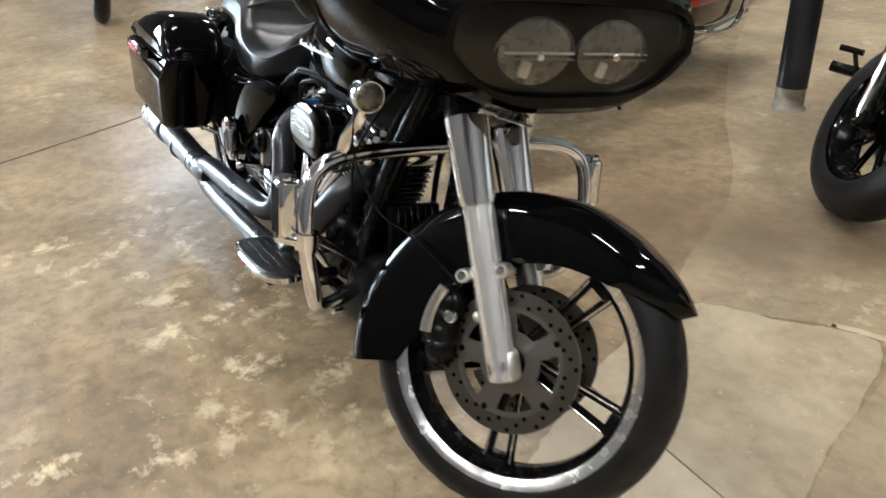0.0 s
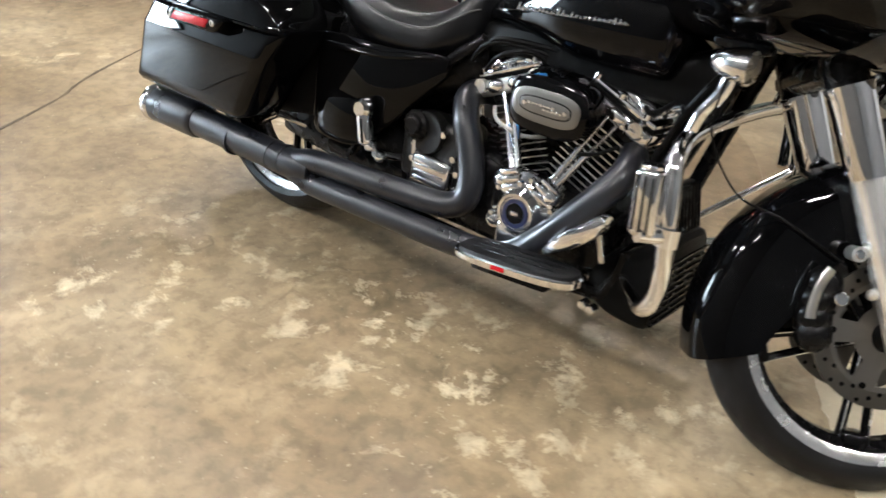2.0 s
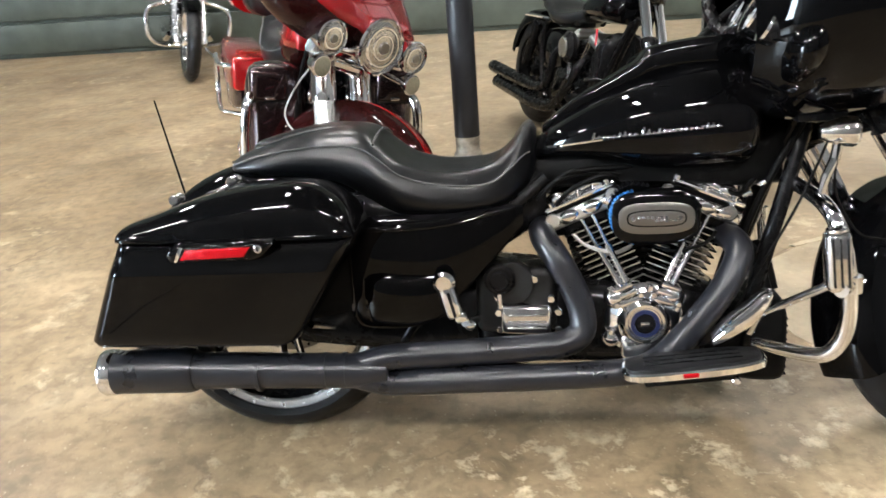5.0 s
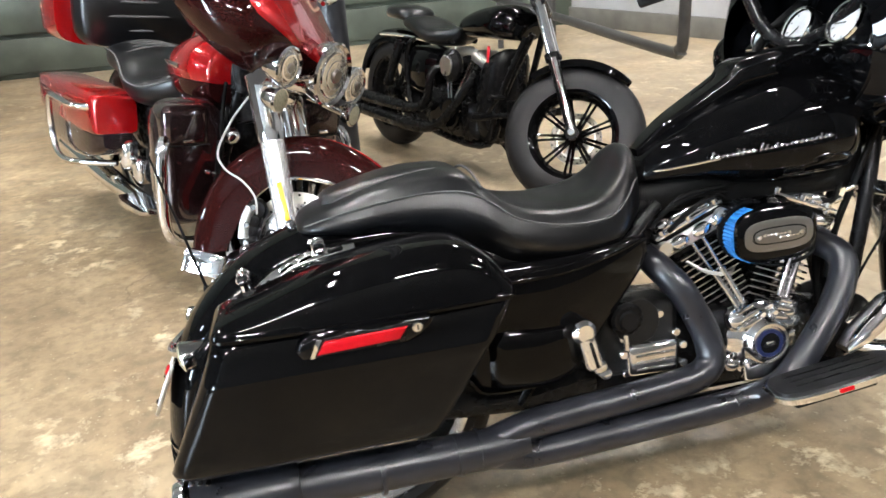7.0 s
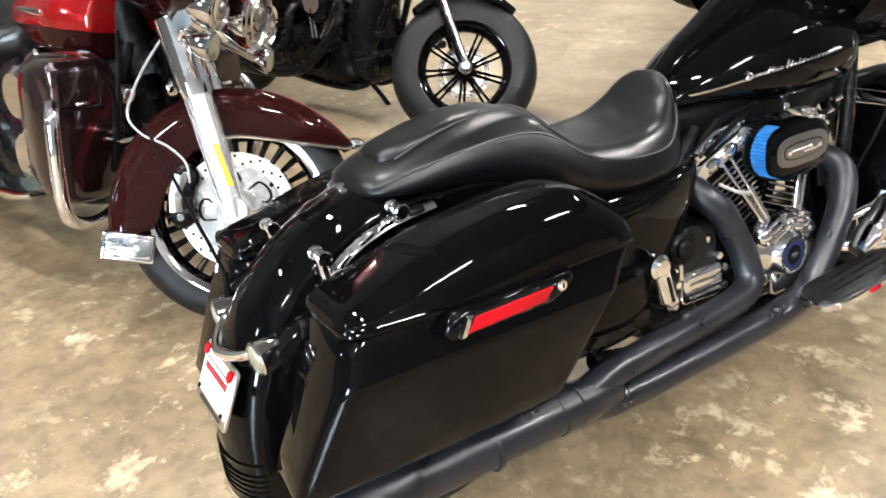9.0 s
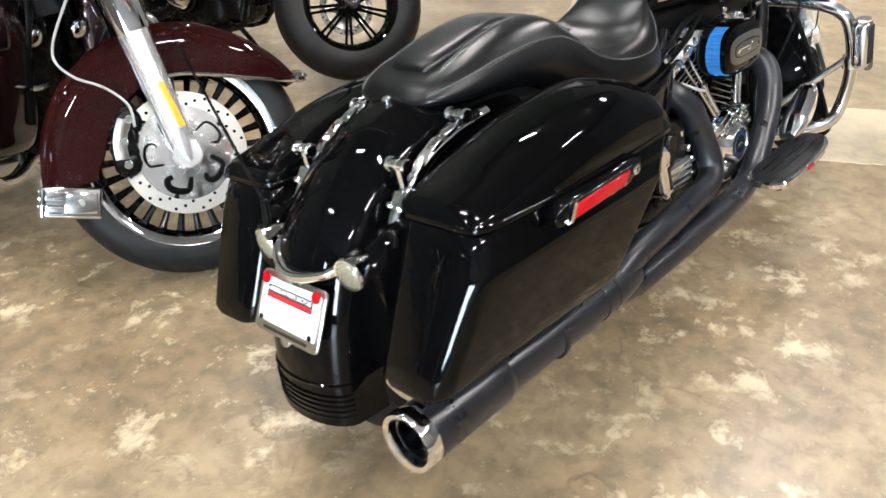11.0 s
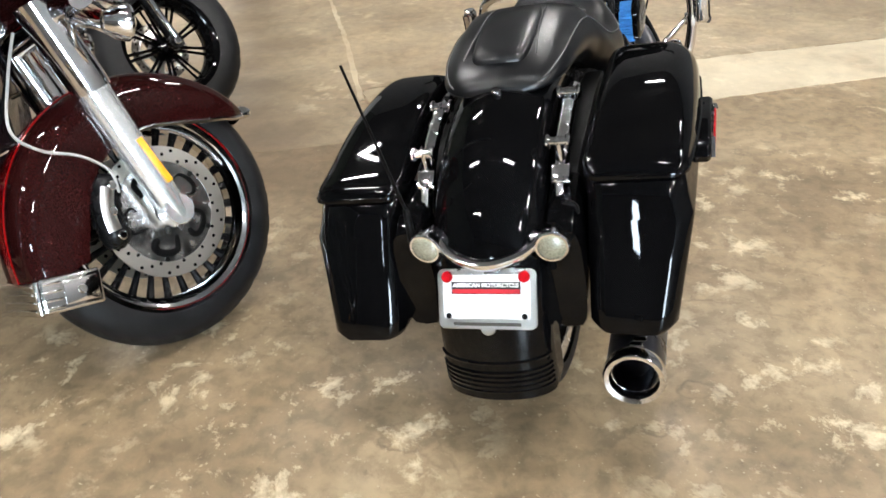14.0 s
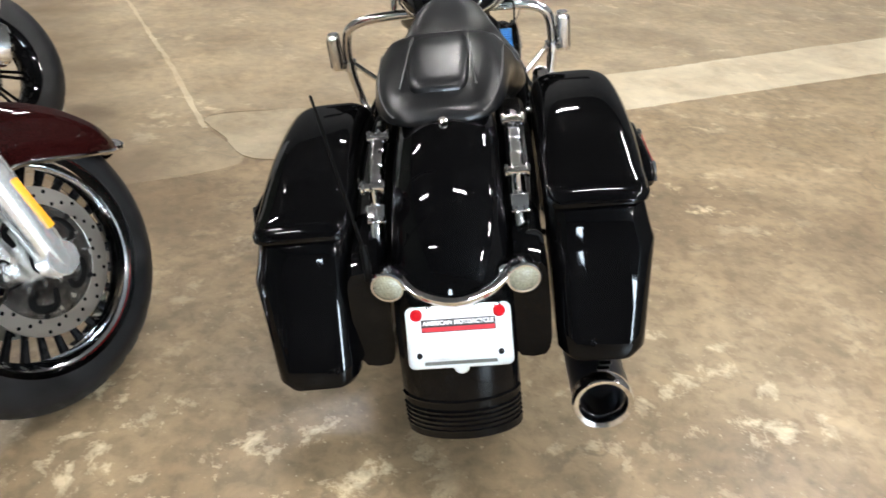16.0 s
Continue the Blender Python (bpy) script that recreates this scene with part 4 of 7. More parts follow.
part("intake", hull(mesh(), [(0.80, 0, 0.52, 0.05, 0.06, 0.10), (0.86, -0.01, 0.52, 0.075, 0.075, 0.14), (0.94, 0, 0.52, 0.05, 0.06, 0.10)], 14, 3, 4), PLASTIC, bike)
for s in (1, -1):
    for k, (dz, ln) in enumerate(((0.0, 0.10), (0.016, 0.13), (-0.014, 0.08))):
        part("hose", tube(mesh(), [(0.64 + 0.02 * k, s * 0.10, 0.575 + dz), (0.68 + 0.02 * k, s * 0.115, 0.615 + dz), (0.74 + 0.02 * k, s * 0.105, 0.63 + dz * 0.5), (0.74 + ln, s * 0.08, 0.62 + dz)], 0.0055, 8, 4), PLASTIC, bike)

# engine
bm = mesh()
hull(bm, [(0.50, 0, 0.30, 0.10, 0.11, 0.10), (0.54, 0, 0.30, 0.125, 0.12, 0.11), (0.70, 0, 0.30, 0.130, 0.10, 0.11), (0.82, 0, 0.30, 0.135, 0.09, 0.11), (0.93, 0, 0.30, 0.130, 0.085, 0.11), (1.02, 0, 0.29, 0.11, 0.07, 0.09), (1.05, 0, 0.28, 0.08, 0.05, 0.06)], 24, 3, 4)
engine = part("engine_case", bm, LACQUER, bike)
for lean, nm in ((-22.5, "rear"), (22.5, "front")):
    m = Matrix.Translation((0.868, 0, 0.262)) @ Matrix.Rotation(radians(lean), 4, "Y")
    cyl = part("cylinder", move(rod(mesh(), (0, 0, 0.08), (0, 0, 0.32), 0.052, n=24), m), LACQUER, bike)
    for k in range(11):
        part("cooling_fin", move(box(mesh(), (0, 0, 0.125 + 0.0145 * k), (0.150 - 0.002 * abs(k - 6), 0.176, 0.0045), 0.002, None, 1), m), LACQUER, cyl)
        part("fin_edge", move(box(mesh(), (0, -0.0885, 0.125 + 0.0145 * k), (0.112, 0.0014, 0.0026), 0, None, 1), m), BRIGHTDISC, cyl)
    part("head", move(box(mesh(), (0, 0, 0.288), (0.135, 0.165, 0.030), 0.010), m), LACQUER, cyl)
    sx = 1 if lean < 0 else -1
    bm = mesh()
    box(bm, (-sx * 0.006, 0, 0.310), (0.174, 0.190, 0.034), 0.009, None, 3)
    rod(bm, (-0.080, -0.05, 0.318), (-0.080, -0.103, 0.318), 0.015, n=14)
    rod(bm, (0.060, -0.05, 0.318), (0.060, -0.103, 0.318), 0.015, n=14)
    rock = part("rocker_box", move(bm, m), CAST if lean < 0 else CHROME, cyl, "bright silver rocker box")
    part("head_bracket", move(box(box(mesh(), (sx * 0.052, -0.088, 0.285), (0.030, 0.022, 0.050), 0.007, None, 3), (sx * 0.066, -0.094, 0.258), (0.018, 0.016, 0.030), 0.005, None, 2), m), CHROME, rock)
    part("rocker_gasket", move(box(mesh(), (-sx * 0.006, 0, 0.331), (0.166, 0.180, 0.010), 0.003, None, 2), m), DARK, rock)
    bm = mesh()
    box(bm, (-sx * 0.006, 0, 0.341), (0.164, 0.184, 0.012), 0.005, None, 2)
    box(bm, (-sx * 0.004, 0, 0.355), (0.134, 0.158, 0.024), 0.011, None, 3)
    for x in (-0.052, 0.044):
        ball(bm, (x, -0.066, 0.354), 0.023, (1.2, 0.9, 0.8), 12)
    part("rocker_lid", move(bm, m), CHROME, rock, "domed rocker lid")
    for x in (-0.045, 0.010, 0.055):
        part("rocker_boss", move(ball(mesh(), (x, -0.094, 0.312), 0.020, (1.2, 0.5, 0.75), 14), m), CHROME, rock)
    for x in (-0.07, -0.005, 0.06):
        for y in (-0.086, 0.086):
            part("bolt", move(bolt(mesh(), (x, y, 0.349), (0, 0, 1), 0.008, 0.014), m), CHROME, rock)
    for x in (-0.072, 0.052):
        part("bolt", move(bolt(mesh(), (x, -0.097, 0.308), (0, 1, 0), 0.007, 0.010), m), CHROME, rock)
    for off in (0.0, 0.026):
        a = Vector((0.868 + sx * -0.034 - sx * off * 0.6, -0.138, 0.378))
        b = m @ Vector((-sx * (-0.004 + off), -0.097, 0.296))
        part("pushrod_cover", rod(rod(mesh(), a, a + (b - a) * 0.55, 0.0078, n=12), a, b, 0.0048, n=10), CHROME, cyl, "slim chrome pushrod tube")
        part("pushrod_collar", rod(mesh(), a + (b - a) * 0.52, a + (b - a) * 0.60, 0.0092, n=12), CHROME, cyl)
    bm = mesh()
    lm = Matrix.Translation((0.868 - sx * 0.044, -0.138, 0.372)) @ Matrix.Rotation(radians(-sx * 24), 4, "Y")
    box(bm, (0, 0, 0), (0.050, 0.046, 0.014), 0.004, None, 2)
    box(bm, (0, 0, 0.016), (0.044, 0.040, 0.012), 0.004, None, 2)
    box(bm, (0, 0, -0.018), (0.046, 0.050, 0.018), 0.005, None, 2)
    part("lifter_block", move(bm, lm), CHROME, cyl, "ribbed chrome lifter block")
    for x in (-0.028, 0.028):
        part("bolt", move(bolt(mesh(), (x, -0.020, -0.012), (0, 1, 0), 0.007, 0.014), lm), CHROME, cyl)
    part("spark_lead", tube(mesh(), [m @ Vector((-sx * 0.05, -0.10, 0.27)), m @ Vector((-sx * 0.03, -0.125, 0.24)), m @ Vector((sx * 0.02, -0.11, 0.20)), m @ Vector((sx * 0.06, -0.06, 0.19))], 0.0042, 8, 4), CABLE if lean < 0 else PLASTIC, cyl)
bm = mesh()
cq = Matrix.Translation((0.862, -0.128, 0.312)) @ Matrix.Rotation(radians(90), 4, "X")
lathe(bm, [(0.086, 0.0), (0.083, 0.014), (0.070, 0.024), (0.058, 0.027), (0.052, 0.034), (0.046, 0.044), (0.042, 0.048), (0.036, 0.048), (0.034, 0.044), (0, 0.044)], cq, 40)
box(bm, (0.862, -0.150, 0.255), (0.10, 0.030, 0.06), 0.012, None, 3)
for x in (-0.06, 0.06):
    ball(bm, (0.862 + x, -0.140, 0.362), 0.026, (1, 0.9, 1), 14)
    ball(bm, (0.862 + x * 1.15, -0.138, 0.270), 0.022, (1, 0.9, 1), 14)
cam_cover = part("cam_cover", bm, CHROME, bike, "round polished timing cover")
part("timer_ring", lathe(mesh(), [(0.031, 0.0445), (0.0305, 0.0475), (0.0225, 0.0475), (0.022, 0.0445)], cq, 32, True), NAVY, cam_cover, "dark blue ring")
part("timer_disc", lathe(mesh(), [(0.0225, 0.0445), (0.022, 0.0470), (0, 0.0470)], cq, 32), LACQUER, cam_cover)
part("timer_mark", box(mesh(), (0.862, -0.1760, 0.312), (0.018, 0.002, 0.010), 0.002, Matrix.Rotation(radians(0), 4, "Y")), CHROME, cam_cover)
for k in range(6):
    a = radians(60 * k + 20)
    part("bolt", bolt(mesh(), (0.862 + 0.074 * math.cos(a), -0.152, 0.312 + 0.074 * math.sin(a)), (0, 1, 0), 0.007, 0.012), CHROME, cam_cover)
# air cleaner
filt = part("air_filter", lathe(mesh(), [(0.038, -0.016), (0.052, -0.016), (0.052, 0.016), (0.038, 0.016)], Matrix.Translation((0.846, -0.136, 0.538)) @ Matrix.Rotation(radians(90), 4, "X"), 20, True, (radians(96), radians(264))), BLUE, bike, "blue pleated air filter")
for k in range(20):
    a = radians(98 + 164 * k / 19)
    c = Vector((0.846 + 0.053 * math.cos(a), -0.136, 0.538 + 0.053 * math.sin(a)))
    part("pleat", rod(mesh(), c + Vector((0, -0.017, 0)), c + Vector((0, 0.017, 0)), 0.0037, n=6), BLUE, filt)
bm = mesh()
lathe(bm, [(0.02, -0.004), (0.060, -0.004), (0.062, 0.0), (0.060, 0.004), (0.02, 0.004)], Matrix.Translation((0.850, -0.100, 0.540)) @ Matrix.Rotation(radians(90), 4, "X"), 36)
backing = part("filter_backing", bm, PLASTIC, bike)
for k in range(9):
    a = radians(70 + 9 * k)
    c = Vector((0.850 + 0.064 * math.cos(a), -0.100, 0.540 + 0.064 * math.sin(a)))
    part("backing_rib", rod(mesh(), c + Vector((0, -0.022, 0)), c + Vector((0, 0.01, 0)), 0.004, n=6), LACQUER, backing)


def oval(bm, c, a, b, y0, y1, bev, n=40, p=3.2):
    rings = []
    for y, k in ((y0, 0), (y0 + (y1 - y0) * 0.1, bev * 0.3), (y0 + (y1 - y0) * 0.25, bev), (y1 - (y1 - y0) * 0.25, bev), (y1 - (y1 - y0) * 0.1, bev * 0.4), (y1, -bev * 0.4)):
        ring = []
        for j in range(n):
            w = 2 * math.pi * j / n
            cc, ss = math.cos(w), math.sin(w)
            ring.append(Vector((c[0] + math.copysign(abs(cc) ** (2 / p), cc) * (a - bev + k), y, c[1] + math.copysign(abs(ss) ** (2 / p), ss) * (b - bev + k))))
        rings.append(ring)
    return skin(bm, rings)


bm = mesh()
oval(bm, (0.884, 0.540), 0.090, 0.056, -0.146, -0.172, 0.010)
oval(bm, (0.902, 0.540), 0.068, 0.055, -0.080, -0.150, 0.006)
cover = part("air_cleaner", bm, PAINT, bike, "oval black air cleaner cover")
part("cover_plate", oval(mesh(), (0.884, 0.541), 0.077, 0.033, -0.166, -0.1748, 0.006), PEWTER, cover, "brushed grey badge plate")
part("plate_groove", oval(mesh(), (0.884, 0.541), 0.061, 0.0185, -0.172, -0.1754, 0.002), LACQUER, cover)
part("plate_inlay", oval(mesh(), (0.884, 0.541), 0.057, 0.0150, -0.174, -0.1765, 0.002), PEWTER, cover)
for row, (z, k0, k1) in enumerate(((0.5440, 0, 7), (0.5370, 4, 9))):
    for k in range(k0, k1):
        part("badge_bar", box(mesh(), (0.848 + 0.0092 * k, -0.1772, z), (0.0072, 0.0016, 0.0050 if k % 3 else 0.0068), 0.0008, None, 1), CHROME, cover)
for x in (0.837, 0.931):
    part("cover_screw", disc(mesh(), (x, -0.1772, 0.541), (0, 1, 0), 0.0055, 0.003, 12), CHROME, cover)

# gearbox side
bm = mesh()
box(bm, (0.590, -0.088, 0.355), (0.18, 0.10, 0.15), 0.02, None, 3)
disc(bm, (0.58, -0.138, 0.400), (0, 1, 0), 0.048, 0.03, 32)
gear = part("gearbox", bm, WRINKLE, bike)
bm = mesh()
box(bm, (0.610, -0.140, 0.318), (0.112, 0.042, 0.070), 0.012, Matrix.Rotation(radians(2), 4, "Y"), 3)
for k in range(3):
    box(bm, (0.612, -0.162, 0.330 - 0.015 * k), (0.085, 0.006, 0.005), 0.002)
part("gearbox_cover", bm, CHROME, gear, "ribbed chrome clutch release cover")
for x, z in ((0.575, 0.36), (0.69, 0.355), (0.625, 0.365), (0.578, 0.285), (0.705, 0.325), (0.705, 0.285), (0.575, 0.325), (0.655, 0.40)):
    part("bolt", bolt(mesh(), (x - 0.025, -0.142, z + 0.008), (0, 1, 0), 0.009, 0.02), CHROME, gear)
part("gearbox_cap", disc(disc(mesh(), (0.555, -0.150, 0.412), (0, 1, 0), 0.034, 0.03, 28, 0.006), (0.555, -0.168, 0.412), (0, 1, 0), 0.022, 0.012, 24, 0.004), LACQUER, gear)
part("dipstick", rod(mesh(), (0.555, -0.150, 0.345), (0.552, -0.153, 0.40), 0.007, 0.005), CHROME, gear)

# exhaust
ex = part("rear_exhaust_pipe", tube(mesh(), [(0.715, -0.02, 0.500), (0.655, -0.055, 0.505), (0.650, -0.105, 0.495), (0.678, -0.140, 0.455), (0.700, -0.146, 0.415), (0.727, -0.156, 0.350), (0.729, -0.170, 0.297), (0.690, -0.182, 0.273), (0.61, -0.194, 0.268), (0.45, -0.210, 0.264), (0.32, -0.219, 0.259), (0.27, -0.222, 0.248), (0.225, -0.226, 0.236)], [0.025, 0.028] + [0.0290] * 11, 18, 5), EXHAUST, bike, "matte black exhaust header pipe")
part("front_exhaust_pipe", tube(mesh(), [(1.01, -0.03, 0.478), (1.045, -0.080, 0.478), (1.060, -0.128, 0.460), (1.043, -0.158, 0.420), (0.995, -0.179, 0.352), (0.917, -0.191, 0.262), (0.855, -0.199, 0.222), (0.74, -0.210, 0.212), (0.50, -0.221, 0.207), (0.33, -0.222, 0.202), (0.28, -0.224, 0.208), (0.225, -0.226, 0.226)], [0.025, 0.028] + [0.0290] * 10, 18, 5), EXHAUST, ex, "matte black exhaust header pipe")
part("collector", tube(mesh(), [(0.31, -0.222, 0.232), (0.25, -0.224, 0.231), (0.20, -0.227, 0.232), (0.0, -0.236, 0.238), (-0.13, -0.240, 0.240)], [0.030, 0.038, 0.038, 0.040, 0.041], 24, 3), EXHAUST, ex)
for x in (0.218, 0.175, 0.03):
    y = -0.226 - 0.0715 * (0.2 - x)
    bm = rod(mesh(), (x, y, 0.2325), (x - 0.008, y - 0.0005, 0.2325), 0.0405, n=24)
    part("pipe_clamp", bm, EXHAUST, ex)
bm = mesh()
tq = Matrix.Translation((-0.125, -0.238, 0.240)) @ Vector((-1, -0.03, -0.005)).to_track_quat("Z", "Y").to_matrix().to_4x4()
lathe(bm, [(0.030, -0.01), (0.045, -0.006), (0.0485, 0.004), (0.0495, 0.012), (0.0495, 0.185), (0.041, 0.19), (0.041, 0.05), (0, 0.05)], tq, 40)
muf = part("muffler", bm, EXHAUST, bike, "matte black slip-on muffler")
part("muffler_tip", lathe(mesh(), [(0.050, 0.178), (0.0525, 0.186), (0.0530, 0.200), (0.050, 0.207), (0.042, 0.204), (0.039, 0.190), (0.039, 0.178)], tq, 40, True), CHROME, muf, "chrome muffler end ring")
part("muffler_liner", lathe(mesh(), [(0.0405, 0.188), (0.0400, 0.10), (0.0385, 0.10), (0.0385, 0.188)], tq, 40, True), CHROME, muf, "bright inner sleeve")
for k in range(3):
    part("muffler_badge", box(mesh(), (-0.27 - 0.014 * k, -0.258 + 0.005 * k, 0.2905), (0.010, 0.022, 0.002), 0.0008, None, 1), CHROME, muf)

# frame, side cover, pegs, boards
bm = mesh()
for s in (1, -1):
    tube(bm, [(1.215, s * 0.04, 0.74), (1.155, s * 0.08, 0.55), (1.10, s * 0.10, 0.36), (1.075, s * 0.105, 0.22), (1.00, s * 0.105, 0.185), (0.6, s * 0.11, 0.18), (0.35, s * 0.11, 0.22)], 0.017, 10, 4)
    tube(bm, [(0.66, s * 0.09, 0.62), (0.52, s * 0.125, 0.50), (0.40, s * 0.13, 0.36), (0.33, s * 0.12, 0.26)], 0.015, 10, 4)
part("frame", bm, LACQUER, bike)
bm = mesh()
hull(bm, [(0.20, 0, 0.50, 0.10, 0.12, 0.16), (0.28, 0, 0.50, 0.135, 0.12, 0.15), (0.42, 0, 0.51, 0.135, 0.10, 0.12), (0.56, 0, 0.54, 0.11, 0.08, 0.08), (0.66, 0, 0.57, 0.07, 0.08, 0.05)], 24, 4, 4)
part("under_seat_body", bm, LACQUER, bike)
bm = mesh()
hull(bm, [(0.08, 0, 0.30, 0.125, 0.06, 0.05), (0.16, 0, 0.31, 0.135, 0.09, 0.07), (0.36, 0, 0.32, 0.135, 0.10, 0.10), (0.50, 0, 0.31, 0.12, 0.09, 0.09)], 18, 3, 4)
part("swingarm", bm, LACQUER, bike)
for s in (1, -1):
    bm = mesh()
    hull(bm, [(0.225, s * 0.150, 0.43, 0.012, 0.10, 0.10), (0.26, s * 0.160, 0.43, 0.020, 0.13, 0.12), (0.38, s * 0.166, 0.425, 0.022, 0.140, 0.110), (0.45, s * 0.163, 0.445, 0.021, 0.120, 0.085), (0.52, s * 0.155, 0.485, 0.018, 0.085, 0.055), (0.58, s * 0.146, 0.525, 0.012, 0.05, 0.03), (0.61, s * 0.138, 0.545, 0.006, 0.025, 0.015)], 18, 4, 4)
    side = part("side_cover", bm, PAINT, bike)
    bm = mesh()
    hull(bm, [(0.262, s * 0.172, 0.385, 0.012, 0.045, 0.055), (0.29, s * 0.182, 0.385, 0.018, 0.055, 0.062), (0.37, s * 0.186, 0.380, 0.018, 0.055, 0.060), (0.43, s * 0.180, 0.385, 0.015, 0.050, 0.048), (0.455, s * 0.170, 0.395, 0.006, 0.03, 0.03)], 16, 4, 3.5)
    part("cover_bulge", bm, PAINT, side)
    bm = mesh()
    tube(bm, [(0.25, s * 0.178, 0.535), (0.34, s * 0.189, 0.540), (0.44, s * 0.184, 0.545), (0.53, s * 0.170, 0.560), (0.59, s * 0.154, 0.570)], [0.005, 0.009, 0.009, 0.008, 0.004], 10, 4, 0.6)
    part("cover_crease", bm, PAINT, side)
for s in (1, -1):
    bm = mesh()
    box(bm, (0.452, s * 0.208, 0.384), (0.036, 0.034, 0.084), 0.013, Matrix.Rotation(radians(-14), 4, "Y"), 4)
    disc(bm, (0.441, s * 0.208, 0.424), (0, 1, 0), 0.024, 0.034, 28, 0.008)
    box(bm, (0.472, s * 0.206, 0.346), (0.028, 0.024, 0.026), 0.008, Matrix.Rotation(radians(-14), 4, "Y"), 3)
    rod(bm, (0.48, s * 0.20, 0.33), (0.50, s * 0.13, 0.315), 0.010)
    ball(bm, (0.49, s * 0.19, 0.322), 0.014)
    peg = part("passenger_peg", bm, CHROME, bike, "folded chrome passenger peg")
    part("peg_slot", box(mesh(), (0.456, s * 0.2255, 0.378), (0.007, 0.003, 0.055), 0.001, Matrix.Rotation(radians(-14), 4, "Y"), 1), LACQUER, peg)


def board(s):
    def outline(z, grow):
        pts = []
        for k in range(40):
            a = 2 * math.pi * k / 40
            cc, ss = math.cos(a), math.sin(a)
            x = math.copysign(abs(cc) ** 0.6, cc) * (0.137 + grow)
            y = math.copysign(abs(ss) ** 0.6, ss) * ((0.050 + grow) * (1 - 0.12 * cc))
            pts.append(Vector((x, y, z)))
        return pts

    m = Matrix.Translation((0.945, s * 0.262, 0.258)) @ Matrix.Rotation(radians(-6.5), 4, "Y") @ Matrix.Rotation(radians(s * 2), 4, "Z")
    b = part("footboard", move(skin(mesh(), [outline(-0.012, 0), outline(-0.010, 0.004), outline(0.002, 0.005), outline(0.006, 0.002)]), m), CHROME, bike, "chrome-edged rider footboard")
    part("rubber_pad", move(skin(mesh(), [outline(0.005, -0.003), outline(0.011, -0.004), outline(0.013, -0.008)]), m), RUBBER, b, "black rubber pad")
    for k in (-1, 0, 1):
        part("pad_rib", move(box(mesh(), (0.0, k * 0.02, 0.0130), (0.19, 0.004, 0.003), 0.001), m), LACQUER, b)
    part("board_reflector", move(box(mesh(), (-0.01, s * 0.056, -0.003), (0.03, 0.003, 0.008), 0.001), m), REDLENS, b)
    bm = mesh()
    box(bm, (-0.01, s * 0.0, -0.025), (0.18, 0.05, 0.02), 0.006)
    rod(bm, (0.07, -s * 0.04, -0.02), (0.05, -s * 0.14, -0.03), 0.012)
    rod(bm, (-0.08, -s * 0.04, -0.02), (-0.08, -s * 0.14, -0.03), 0.012)
    part("board_bracket", move(bm, m), LACQUER, b)
    if s < 0:
        bm = mesh()
        hull(bm, [(0.045, 0.03, 0.035, 0.02, 0.010, 0.010), (0.075, 0.028, 0.055, 0.030, 0.020, 0.018), (0.12, 0.028, 0.082, 0.032, 0.024, 0.022), (0.152, 0.03, 0.106, 0.026, 0.022, 0.020), (0.168, 0.03, 0.118, 0.012, 0.010, 0.010)], 14, 3, 3)
        rod(bm, (0.15, 0.03, 0.095), (0.13, 0.09, 0.02), 0.008)
        part("brake_pedal", move(bm, m), CHROME, b, "chrome rear brake pedal")


board(-1)
board(1)

half_guard = [(1.09, 0.09, 0.245), (1.15, 0.17, 0.250), (1.205, 0.245, 0.268), (1.232, 0.270, 0.325), (1.228, 0.286, 0.42), (1.212, 0.282, 0.51), (1.198, 0.255, 0.558), (1.188, 0.17, 0.580)]
LEFT = 0.095
bm = mesh()
tube(bm, [(x, -y, z) for x, y, z in half_guard] + [(1.185, LEFT / 2, 0.585)] + [(x, y + LEFT, z) for x, y, z in half_guard[::-1]], 0.016, 14, 5)
guard = part("engine_guard", bm, CHROME, bike, "chrome tubular engine guard")
for s in (1, -1):
    off = LEFT if s > 0 else 0.0
    bm = mesh()
    rod(bm, (1.229, s * 0.286 + off, 0.412), (1.228, s * 0.286 + off, 0.444), 0.023, n=20)
    rod(bm, (1.240, s * 0.275 + off, 0.426), (1.196, s * 0.335 + off, 0.430), 0.014, n=16)
    hp = part("highway_peg", bm, CHROME, bike, "folded chrome highway peg")
    part("peg_body", box(mesh(), (1.193, s * 0.318 + off, 0.482), (0.046, 0.040, 0.118), 0.013, Matrix.Rotation(radians(-6), 4, "Y"), 4), CHROME, hp)
    for k in range(3):
        part("peg_rubber", box(mesh(), (1.180 + 0.013 * k, s * 0.3385 + off, 0.482), (0.0045, 0.004, 0.095), 0.0018, Matrix.Rotation(radians(-6), 4, "Y")), RUBBER, hp)
    part("peg_cap", disc(mesh(), (1.187, s * 0.318 + off, 0.541), (-0.1, 0, 1), 0.019, 0.008, 20), CHROME, hp)
    part("guard_stay", rod(mesh(), (1.225, s * 0.275 + off, 0.435), (1.09, s * 0.11 + off * 0.4, 0.30), 0.009), CHROME, guard)

